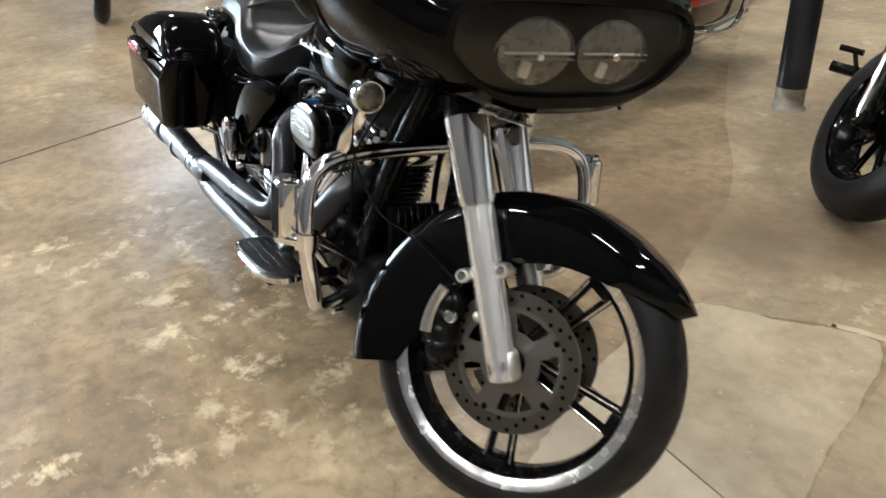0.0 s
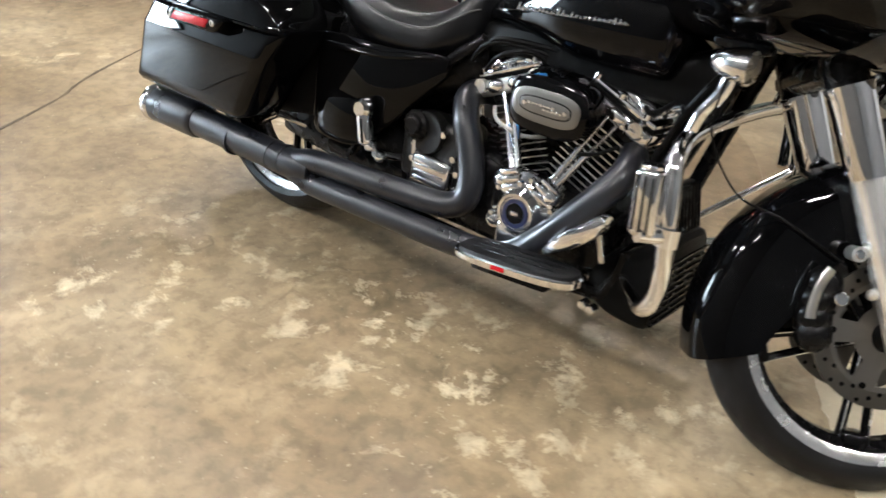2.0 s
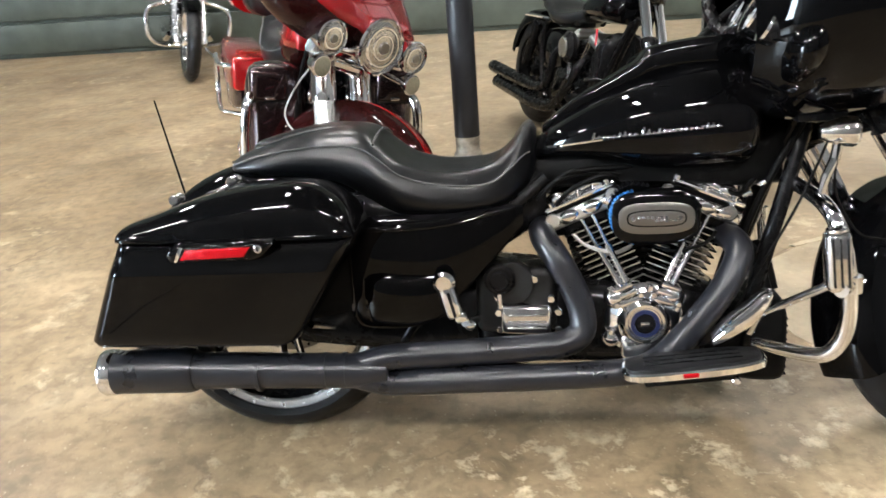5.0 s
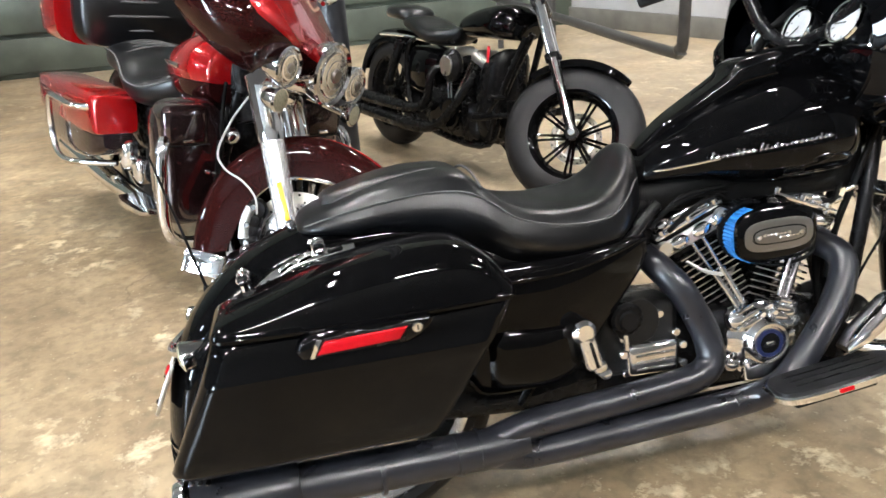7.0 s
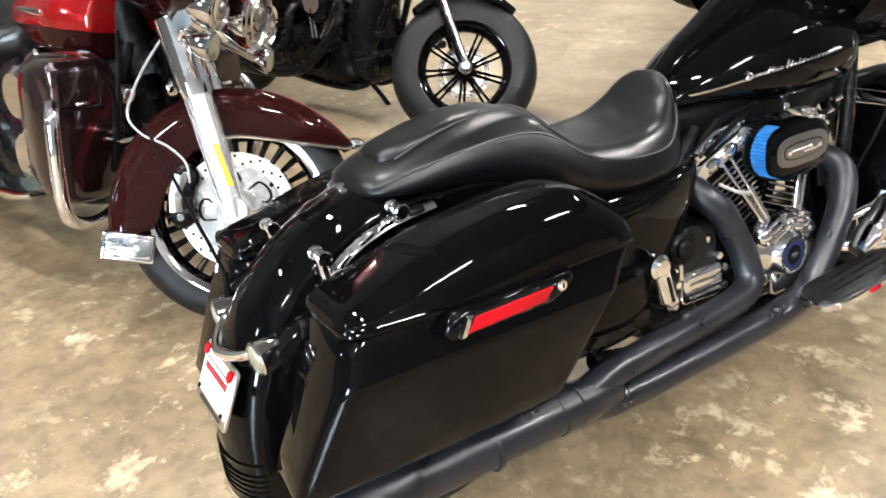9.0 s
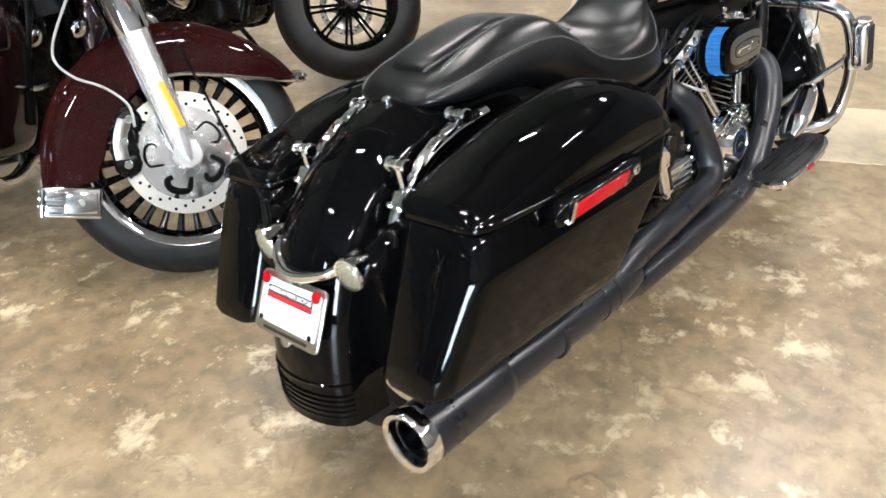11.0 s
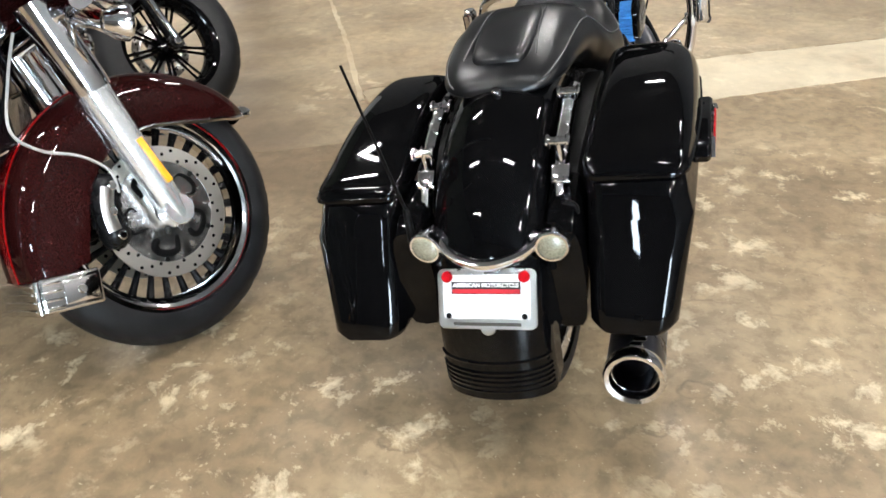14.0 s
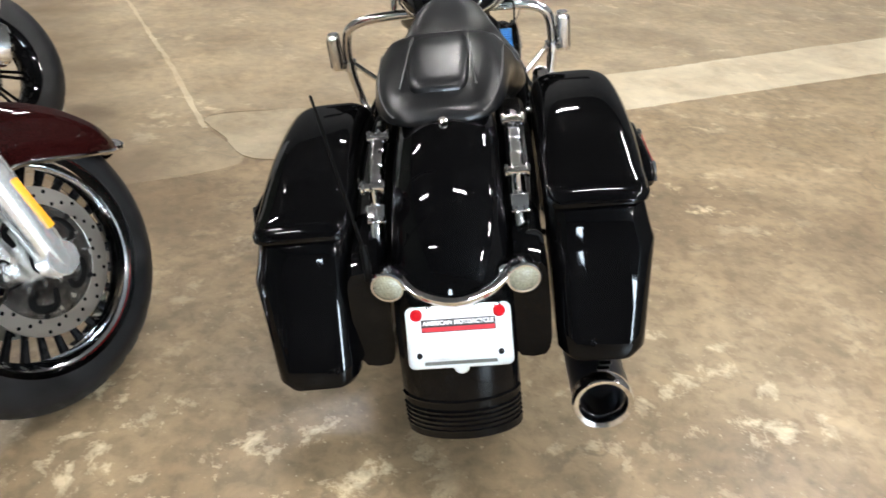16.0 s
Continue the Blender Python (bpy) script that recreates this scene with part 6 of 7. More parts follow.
    part("brake_line", bm, CABLE, b, "pale braided brake line")
    # batwing fairing, turned with the forks
    hb = fm @ Matrix.Translation(ax * 0.485 + sd * 0.03)
    bm = mesh()
    hull(bm, [(-0.20, 0, 0.16, 0.34, 0.20, 0.10), (-0.10, 0, 0.16, 0.40, 0.24, 0.15), (0.0, 0, 0.15, 0.38, 0.26, 0.16), (0.07, 0, 0.15, 0.30, 0.26, 0.12), (0.115, 0, 0.17, 0.20, 0.22, 0.06)], 32, 4, 3)
    swept(bm)
    part("fairing", move(bm, hb), MAROON, b, "dark maroon batwing fairing", 60)
    bm = mesh()
    hull(bm, [(0.045, 0, 0.17, 0.338, 0.265, 0.10), (0.07, 0, 0.165, 0.310, 0.268, 0.10), (0.10, 0, 0.165, 0.265, 0.252, 0.085), (0.130, 0, 0.18, 0.19, 0.215, 0.04)], 32, 4, 3)
    swept(bm)
    part("fairing_band", move(bm, hb), RED, b, "candy red fairing front", 60)
    # tank, seat, tour box, bags
    bm = mesh()
    hull(bm, [(0.63, 0, 0.71, 0.06, 0.03, 0.02), (0.70, 0, 0.72, 0.12, 0.08, 0.01), (0.85, 0, 0.725, 0.158, 0.13, 0.01), (1.02, 0, 0.73, 0.165, 0.15, 0.01), (1.13, 0, 0.73, 0.12, 0.12, 0.01)], 28, 4, 2.5)
    tk = part("fuel_tank", bm, RED, b, "candy red fuel tank", 70)
    bm = mesh()
    hull(bm, [(0.66, 0, 0.715, 0.09, 0.02, 0.04), (0.85, 0, 0.722, 0.160, 0.01, 0.08), (1.02, 0, 0.726, 0.168, 0.01, 0.09), (1.12, 0, 0.726, 0.12, 0.01, 0.08)], 24, 4, 2.8)
    part("tank_lower", bm, MAROON, tk, "dark maroon lower tank")
    part("tank_badge", box(mesh(), (0.90, -0.166, 0.765), (0.13, 0.008, 0.018), 0.004), CHROME, tk)
    bm = mesh()
    hull(bm, [(-0.06, 0, 0.71, 0.12, 0.04, 0.06), (0.05, 0, 0.71, 0.17, 0.05, 0.08), (0.22, 0, 0.705, 0.18, 0.05, 0.09), (0.34, 0, 0.685, 0.20, 0.05, 0.10), (0.46, 0, 0.64, 0.21, 0.05, 0.09), (0.58, 0, 0.635, 0.18, 0.05, 0.07), (0.70, 0, 0.67, 0.09, 0.06, 0.05)], 28, 4, 2.8)
    touring_seat = part("seat", bm, LEATHER, b, "wide black leather touring seat", 80)
    for x in (0.02, 0.10, 0.18, 0.26):
        part("seat_seam", tube(mesh(), [(x, y, 0.764 - 1.3 * y * y) for y in (-0.15, -0.08, 0, 0.08, 0.15)], 0.004, 6, 3), STITCH, touring_seat)
    part("seat_piping", tube(mesh(), [(0.02, -0.168, 0.735), (0.22, -0.182, 0.728), (0.36, -0.202, 0.70), (0.46, -0.212, 0.655), (0.58, -0.182, 0.645), (0.67, -0.11, 0.68)], 0.004, 6, 4), STITCH, touring_seat)
    bm = mesh()
    hull(bm, [(-0.20, 0, 0.87, 0.22, 0.18, 0.14), (-0.11, 0, 0.87, 0.26, 0.20, 0.15), (-0.02, 0, 0.86, 0.23, 0.17, 0.13)], 24, 3, 4)
    rest = part("backrest", bm, LEATHER, b, "tall black passenger backrest", 80)
    for z in (0.80, 0.86, 0.92, 0.98):
        part("backrest_seam", tube(mesh(), [(-0.012 - 0.10 * abs(y) - 0.5 * abs(z - 0.87) ** 1.5, y, z) for y in (-0.18, -0.09, 0, 0.09, 0.18)], 0.006, 6, 3), STITCH, rest)
    bm = mesh()
    hull(bm, [(-0.60, 0, 0.85, 0.22, 0.10, 0.11), (-0.54, 0, 0.85, 0.30, 0.18, 0.13), (-0.35, 0, 0.85, 0.33, 0.20, 0.13), (-0.20, 0, 0.85, 0.31, 0.18, 0.13)], 28, 3, 4)
    part("tour_box", bm, RED, b, "candy red top box", 60)
    for s in (1, -1):
        bm = mesh()
        hull(bm, [(-0.42, s * 0.272, 0.505, 0.070, 0.060, 0.06), (-0.405, s * 0.272, 0.505, 0.088, 0.082, 0.07), (0.10, s * 0.272, 0.510, 0.096, 0.100, 0.07), (0.42, s * 0.258, 0.515, 0.088, 0.090, 0.07), (0.475, s * 0.250, 0.515, 0.074, 0.070, 0.06)], 28, 3, 7)
        bag = part("saddlebag", bm, RED, b, "candy red saddlebag lid and side", 50)
        part("lid_seam", tube(mesh(), [(-0.39, s * 0.359, 0.540), (0.10, s * 0.370, 0.545), (0.43, s * 0.345, 0.550)], 0.0035, 6, 4), DARK, bag)
        part("bag_latch", box(mesh(), (0.06, s * 0.371, 0.530), (0.060, 0.012, 0.050), 0.005, None, 2), CHROME, bag)
        part("bag_reflector", box(mesh(), (-0.24, s * 0.364, 0.500), (0.12, 0.008, 0.022), 0.003, None, 2), REDLENS, bag)
        bm = mesh()
        hull(bm, [(-0.42, s * 0.268, 0.44, 0.060, 0.02, 0.09), (-0.40, s * 0.268, 0.44, 0.080, 0.02, 0.115), (0.12, s * 0.268, 0.44, 0.088, 0.02, 0.125), (0.36, s * 0.254, 0.44, 0.078, 0.02, 0.09), (0.44, s * 0.245, 0.44, 0.055, 0.02, 0.05)], 24, 3, 6)
        part("bag_bottom", bm, SHIELD, bag, "dark maroon lower bag")
        bm = mesh()
        tube(bm, [(0.46, s * 0.20, 0.545), (0.40, s * 0.375, 0.555), (0.22, s * 0.398, 0.555), (0.02, s * 0.40, 0.545), (-0.04, s * 0.395, 0.46), (-0.03, s * 0.39, 0.34), (0.05, s * 0.385, 0.295), (0.18, s * 0.36, 0.295), (0.30, s * 0.22, 0.30)], 0.013, 10, 5)
        part("bag_guard", bm, CHROME, b, "chrome saddlebag guard rail")
        # leg shields and engine guard
        bm = mesh()
        hull(bm, [(0.98, s * 0.19, 0.49, 0.06, 0.14, 0.13), (1.04, s * 0.200, 0.485, 0.098, 0.18, 0.185), (1.13, s * 0.206, 0.492, 0.112, 0.195, 0.215), (1.19, s * 0.202, 0.492, 0.104, 0.180, 0.205), (1.225, s * 0.20, 0.49, 0.075, 0.14, 0.165)], 28, 4, 4.2)
        shield = part("leg_shield", bm, SHIELD, b, "dark maroon lower fairing")
        lid = part("glove_box", box(mesh(), (1.172, s * 0.232, 0.608), (0.124, 0.150, 0.136), 0.030, None, 5), SHIELD, shield, "rounded glove box lid")
        part("lid_gap", box(mesh(), (1.236, s * 0.232, 0.553), (0.006, 0.130, 0.004), 0.001), DARK, lid)
        part("lid_latch", box(mesh(), (1.237, s * 0.232, 0.566), (0.010, 0.034, 0.012), 0.004, None, 3), CHROME, lid)
        part("shield_vent", box(mesh(), (1.226, s * 0.140, 0.46), (0.012, 0.020, 0.20), 0.005, Matrix.Rotation(radians(s * 6), 4, "X"), 2), DARK, shield)
        bm = mesh()
        tube(bm, [(1.10, s * 0.06, 0.23), (1.18, s * 0.20, 0.22), (1.23, s * 0.305, 0.27), (1.245, s * 0.325, 0.40), (1.238, s * 0.318, 0.53), (1.215, s * 0.30, 0.57)], 0.019, 12, 5)
        part("engine_guard", bm, CHROME, b, "thick chrome engine guard")
        bm = mesh()
        hull(bm, [(0.72, s * 0.28, 0.27, 0.05, 0.012, 0.015), (0.80, s * 0.28, 0.27, 0.06, 0.012, 0.018), (1.00, s * 0.28, 0.285, 0.055, 0.012, 0.018), (1.06, s * 0.28, 0.30, 0.04, 0.01, 0.01)], 16, 2, 4)
        part("footboard", bm, CHROME, b)
        bm = mesh()
        tube(bm, [(0.92, s * 0.16, 0.30), (0.80, s * 0.21, 0.235), (0.5, s * 0.225, 0.225), (0.2, s * 0.235, 0.225), (-0.35, s * 0.245, 0.24), (-0.48, s * 0.248, 0.243)], [0.022, 0.026, 0.034, 0.043, 0.045, 0.043], 18, 4)
        part("exhaust", bm, CHROME, b, "long chrome exhaust and muffler")
        bm = mesh()
        q = Matrix.Translation((0.95, s * 0.40, 1.03)) @ Vector((-1, 0, 0.2)).to_track_quat("Z", "Y").to_matrix().to_4x4()
        lathe(bm, [(0, -0.02), (0.05, -0.016), (0.062, 0.0), (0.060, 0.006)], q, 24)
        rod(bm, (0.97, s * 0.40, 1.02), (1.10, s * 0.30, 0.98), 0.008)
        mir = part("mirror", bm, CHROME, b)
        part("mirror_glass", lathe(mesh(), [(0.058, 0.004), (0, 0.004)], q, 24), LACQUER, mir)
    bm = mesh()
    hull(bm, [(0.46, 0, 0.32, 0.12, 0.14, 0.12), (0.60, 0, 0.32, 0.16, 0.13, 0.13), (0.95, 0, 0.31, 0.16, 0.11, 0.12), (1.05, 0, 0.30, 0.10, 0.08, 0.09)], 20, 3, 4)
    part("engine_case", bm, LACQUER, b)
    bm = mesh()
    hull(bm, [(0.98, 0, 0.46, 0.09, 0.18, 0.20), (1.05, 0, 0.46, 0.10, 0.20, 0.22), (1.12, 0, 0.46, 0.10, 0.20, 0.22), (1.15, 0, 0.47, 0.07, 0.16, 0.18)], 20, 2, 5)
    part("radiator_shroud", bm, LACQUER, b)
    part("steering_head", rod(mesh(), (1.17, 0, 0.60), (1.10, 0, 0.80), 0.050, n=20), LACQUER, b)
    for s in (1, -1):
        part("down_tube", tube(mesh(), [(1.17, s * 0.04, 0.70), (1.16, s * 0.085, 0.50), (1.10, s * 0.10, 0.24)], 0.017, 10, 3), LACQUER, b)
        part("hose", tube(mesh(), [(1.22, s * 0.10, 0.74), (1.25, s * 0.13, 0.62), (1.21, s * 0.12, 0.50), (1.17, s * 0.13, 0.40)], 0.006, 8, 4), PLASTIC, b)
        part("shield_stay", tube(mesh(), [(1.20, s * 0.06, 0.44), (1.225, s * 0.14, 0.45), (1.21, s * 0.20, 0.47)], 0.008, 8, 3), CHROME, b)
        part("horn_cover", ball(mesh(), (1.19, s * 0.075, 0.565), 0.030, (0.8, 1, 1), 14), CHROME, b)
    for lean in (-22.5, 22.5):
        cm = Matrix.Translation((0.82, 0, 0.28)) @ Matrix.Rotation(radians(lean), 4, "Y")
        c = part("cylinder", move(rod(mesh(), (0, 0, 0.08), (0, 0, 0.33), 0.06, n=20), cm), LACQUER, b)
        for k in range(8):
            part("cooling_fin", move(box(mesh(), (0, 0, 0.13 + 0.02 * k), (0.15, 0.17, 0.006), 0.002, None, 1), cm), LACQUER, c)
        part("rocker_box", move(box(mesh(), (0, 0, 0.34), (0.14, 0.18, 0.05), 0.014, None, 3), cm), CHROME, c)
    part("air_cleaner", disc(mesh(), (0.82, -0.17, 0.52), (0, 1, 0), 0.085, 0.07, 32, 0.02), CHROME, b, "round chrome air cleaner")
    part("cam_cover", disc(mesh(), (0.82, -0.165, 0.33), (0, 1, 0), 0.09, 0.05, 32, 0.015), CHROME, b)
    bm = mesh()
    box(bm, (0.42, -0.20, 0.36), (0.09, 0.07, 0.13), 0.03, None, 4)
    box(bm, (0.54, -0.19, 0.32), (0.10, 0.06, 0.10), 0.02, None, 3)
    part("primary_cover", bm, CHROME, b, "ribbed chrome side covers")
    bm = mesh()
    hull(bm, [(0.15, 0, 0.50, 0.12, 0.16, 0.16), (0.40, 0, 0.50, 0.15, 0.14, 0.15), (0.66, 0, 0.55, 0.10, 0.10, 0.10)], 20, 3, 4)
    part("frame_cover", bm, LACQUER, b)
    bm = mesh()
    arch(bm, 0.335, 0.11, 20, 205, pose(0, 0, 0.315), 0.10, 24, 0.004, 0, 0.02, 0)
    part("rear_fender", bm, MAROON, b)
    part("side_stand", tube(mesh(), [(0.75, 0.12, 0.20), (0.78, 0.21, 0.10), (0.81, 0.262, -0.01)], 0.013, 8, 2), CHROME, b)
    return b


red_tourer(pose(-0.658, 2.343, -0.006, -8, 0, -68))


def black_roadster(m):
    b = thing("motorcycle", m, "small black roadster motorcycle with a fat front tyre", "motorcycle", "parked motorcycles")
    fm, ax = fork_frame(1.46, 0.308, 29, 42)
    sd = Vector((ax.z, 0, -ax.x))
    wheel(b, pose(0, 0, 0.305), 0.305, 0.075, 0.20, 9, 0.014, LACQUER, LACQUER, LACQUER, 0.0, name="rear_wheel")
    wheel(b, fm, 0.308, 0.074, 0.196, 9, 0.013, LACQUER, PAINT, PAINT, 0.115, (1,), 0.040, 0.0068, name="front_wheel")
    part("front_fender", arch(mesh(), 0.322, 0.072, 58, 140, fm, 0.028, 26, 0.004, 0, 0.014, 0.5), PAINT, b, "short black front mudguard")
    for s in (1, -1):
        def P(d, f=0.0, y=0.10):
            return fm @ (ax * d + sd * f + Vector((0, s * y, 0)))

        bm = mesh()
        tube(bm, [P(-0.02), P(0.03), P(0.20), P(0.34)], [0.019, 0.021, 0.022, 0.025], 18, 2)
        disc(bm, P(0, 0, 0.10), P(0, 0, 1) - P(0, 0, 0), 0.030, 0.04, 20)
        leg = part("fork_slider", bm, LACQUER, b, "black fork slider")
        # chrome rod laid on the dark slider as its bright highlight line
        part("slider_highlight", rod(mesh(), P(0.01, 0.004, 0.124), P(0.33, 0.004, 0.127), 0.0125, n=12), CHROME, leg)
        part("axle_nut", disc(mesh(), P(0, 0, 0.126), P(0, 0, 1) - P(0, 0, 0), 0.016, 0.014, 12), CHROME, leg)
        part("fork_tube", tube(mesh(), [P(0.33), P(0.60)], 0.023, 18, 1), CHROME, leg, "chrome fork tube")
        part("fork_collar", rod(mesh(), P(0.325), P(0.355), 0.034, n=18), LACQUER, leg)
        part("fork_collar", rod(mesh(), P(0.60), P(0.70), 0.030, n=18), LACQUER, leg)
        part("fork_brace", rod(mesh(), P(0.33, 0, 0.10), P(0.34, 0.03, 0.075), 0.014), LACQUER, leg)
        bm = mesh()
        rod(bm, (1.12, s * 0.05, 0.35), (1.10, s * 0.26, 0.35), 0.014)
        rod(bm, (1.10, s * 0.20, 0.35), (1.10, s * 0.31, 0.35), 0.020)
        rod(bm, (1.11, s * 0.22, 0.36), (1.20, s * 0.23, 0.45), 0.008)
        rod(bm, (1.20, s * 0.20, 0.45), (1.20, s * 0.28, 0.45), 0.011)
        part("forward_peg", bm, LACQUER, b, "black forward foot peg")
    bm = mesh()
    tube(bm, [fm @ (ax * 0.60 + Vector((0, -0.12, 0))), fm @ (ax * 0.60 + Vector((0, 0.12, 0)))], 0.035, 12, 1)
    tube(bm, [fm @ (ax * 0.72 + Vector((0, -0.12, 0))), fm @ (ax * 0.72 + Vector((0, 0.12, 0)))], 0.03, 12, 1)
    part("fork_clamp", bm, LACQUER, b)
    bm = mesh()
    q = Matrix.Translation(fm @ (ax * 0.70 + sd * 0.12)) @ (fm.to_3x3() @ Vector((1, 0, -0.05))).to_track_quat("Z", "Y").to_matrix().to_4x4()
    lathe(bm, [(0, -0.10), (0.05, -0.09), (0.074, -0.03), (0.078, 0.0), (0.074, 0.014)], q, 28)
    hl = part("headlight", bm, PAINT, b)
    part("headlight_lens", lathe(mesh(), [(0.074, 0.006), (0.05, 0.016), (0, 0.02)], q, 28), LENS, hl)
    part("handlebar", tube(mesh(), [fm @ (ax * 0.76 + Vector(v)) for v in ((-0.22, -0.40, 0.14), (-0.10, -0.28, 0.16), (0.0, -0.10, 0.02), (0.0, 0.10, 0.02), (-0.10, 0.28, 0.16), (-0.22, 0.40, 0.14))], 0.014, 10, 5), LACQUER, b)
    bm = mesh()
    hull(bm, [(0.62, 0, 0.70, 0.05, 0.03, 0.03), (0.70, 0, 0.715, 0.10, 0.06, 0.05), (0.85, 0, 0.73, 0.13, 0.09, 0.06), (1.0, 0, 0.735, 0.13, 0.10, 0.06), (1.08, 0, 0.73, 0.09, 0.07, 0.05)], 24, 4, 2.5)
    part("fuel_tank", bm, PAINT, b, "", 70)
    bm = mesh()
    hull(bm, [(0.16, 0, 0.70, 0.09, 0.035, 0.04), (0.28, 0, 0.69, 0.12, 0.045, 0.05), (0.42, 0, 0.655, 0.14, 0.035, 0.05), (0.55, 0, 0.66, 0.11, 0.04, 0.05), (0.64, 0, 0.69, 0.06, 0.03, 0.04)], 24, 4, 2.7)
    part("seat", bm, LEATHER, b, "black leather solo seat", 80)
    bm = mesh()
    hull(bm, [(-0.05, 0, 0.735, 0.07, 0.02, 0.03), (0.0, 0, 0.74, 0.10, 0.04, 0.03), (0.14, 0, 0.74, 0.11, 0.04, 0.04), (0.20, 0, 0.73, 0.08, 0.03, 0.04)], 20, 3, 2.8)
    part("pillion_pad", bm, LEATHER, b, "black leather pillion pad", 80)
    part("rear_fender", arch(mesh(), 0.335, 0.085, 55, 165, pose(0, 0, 0.305), 0.06, 24, 0.004, 0, 0.016, 0), PAINT, b)
    part("fender_rail", tube(mesh(), [(0.45, -0.09, 0.62), (0.2, -0.105, 0.63), (-0.05, -0.105, 0.62)], 0.010, 8, 3), CHROME, b)
    part("shock", rod(mesh(), (0.20, -0.13, 0.60), (0.08, -0.13, 0.36), 0.028, n=14), LACQUER, b)
    bm = mesh()
    hull(bm, [(0.42, 0, 0.30, 0.10, 0.13, 0.11), (0.56, 0, 0.30, 0.13, 0.12, 0.13), (0.84, 0, 0.29, 0.13, 0.10, 0.13), (0.93, 0, 0.28, 0.09, 0.07, 0.09)], 20, 3, 4)
    part("engine_case", bm, LACQUER, b)
    for lean in (-22.5, 22.5):
        cm = Matrix.Translation((0.715, 0, 0.27)) @ Matrix.Rotation(radians(lean), 4, "Y")
        c = part("cylinder", move(rod(mesh(), (0, 0, 0.08), (0, 0, 0.32), 0.055, n=20), cm), LACQUER, b)
        for k in range(9):
            part("cooling_fin", move(box(mesh(), (0, 0, 0.12 + 0.018 * k), (0.14, 0.16, 0.006), 0.002, None, 1), cm), LACQUER, c)
        bm = mesh()
        box(bm, (0, -0.01, 0.322), (0.118, 0.160, 0.040), 0.014, None, 3)
        box(bm, (0, -0.01, 0.345), (0.095, 0.130, 0.026), 0.012, None, 3)
        part("rocker_box", move(bm, cm), ALLOY, c, "bare alloy rocker box")
        bm = mesh()
        sx = 1 if lean < 0 else -1
        for off in (0.0, 0.025):
            rod(bm, (0.715 - sx * (0.01 + off), -0.13, 0.36), cm @ Vector((sx * (0.03 - off), -0.095, 0.31)), 0.0075, n=10)
        part("pushrod_cover", bm, CHROME, c)
    part("front_cover", hull(mesh(), [(0.86, 0, 0.40, 0.10, 0.14, 0.20), (0.92, 0, 0.42, 0.12, 0.18, 0.24), (1.00, 0, 0.44, 0.11, 0.20, 0.24), (1.04, 0, 0.47, 0.06, 0.16, 0.18)], 18, 3, 4), LACQUER, b)
    part("regulator", box(mesh(), (1.045, 0, 0.34), (0.03, 0.12, 0.13), 0.006), PLASTIC, b)
    for k in range(5):
        part("regulator_fin", box(mesh(), (1.062, -0.045 + 0.0225 * k, 0.34), (0.014, 0.004, 0.12), 0.001), PLASTIC, b)
    part("engine_bolt", bolt(mesh(), (0.80, -0.145, 0.33), (0, 1, 0), 0.012, 0.02), CHROME, b)
    part("gear_cover", disc(disc(mesh(), (0.72, -0.138, 0.30), (0, 1, 0), 0.075, 0.03, 28, 0.008), (0.60, -0.135, 0.28), (0, 1, 0), 0.055, 0.03, 28, 0.008), PAINT, b, "glossy black engine side cover")
    part("frame_tube", tube(mesh(), [(1.14, -0.05, 0.70), (1.06, -0.10, 0.45), (1.00, -0.11, 0.22)], 0.016, 10, 3), LACQUER, b)
    cl = part("air_cleaner", disc(mesh(), (0.735, -0.165, 0.535), (0, 1, 0), 0.078, 0.06, 32, 0.02), LACQUER, b, "round black air cleaner")
    part("cleaner_cap", disc(mesh(), (0.735, -0.198, 0.535), (0, 1, 0), 0.050, 0.012, 32, 0.004), ALLOY, cl, "grey round cap")
    part("tag", box(mesh(), (1.00, -0.15, 0.615), (0.018, 0.004, 0.075), 0.003), PRINTRED, b, "small red hanging tag")
    bm = mesh()
    tube(bm, [(0.60, -0.10, 0.52), (0.57, -0.165, 0.48), (0.56, -0.18, 0.36), (0.48, -0.185, 0.29), (0.25, -0.19, 0.275), (-0.10, -0.20, 0.28), (-0.28, -0.205, 0.285)], [0.020, 0.022, 0.024, 0.026, 0.036, 0.038, 0.036], 14, 4)
    ex2 = part("rear_exhaust_pipe", bm, LACQUER, b, "satin black exhaust")
    bm = mesh()
    tube(bm, [(0.84, -0.10, 0.50), (0.88, -0.165, 0.46), (0.80, -0.185, 0.34), (0.66, -0.19, 0.23), (0.45, -0.195, 0.20), (0.15, -0.20, 0.205), (-0.18, -0.205, 0.21)], [0.020, 0.022, 0.024, 0.026, 0.036, 0.038, 0.036], 14, 4)
    part("front_exhaust_pipe", bm, LACQUER, b, "satin black exhaust")
    bm = mesh()
    for s in (1, -1):
        tube(bm, [(1.16, s * 0.03, 0.72), (1.05, s * 0.07, 0.45), (0.98, s * 0.09, 0.19), (0.6, s * 0.10, 0.17), (0.3, s * 0.10, 0.25), (0.25, s * 0.10, 0.60), (0.6, s * 0.07, 0.64)], 0.016, 8, 4)
    part("frame", bm, LACQUER, b)
    bm = mesh()
    hull(bm, [(0.26, 0, 0.46, 0.11, 0.13, 0.13), (0.40, 0, 0.47, 0.13, 0.12, 0.13), (0.52, 0, 0.48, 0.11, 0.10, 0.10)], 18, 3, 4)
    part("oil_tank", bm, PAINT, b)
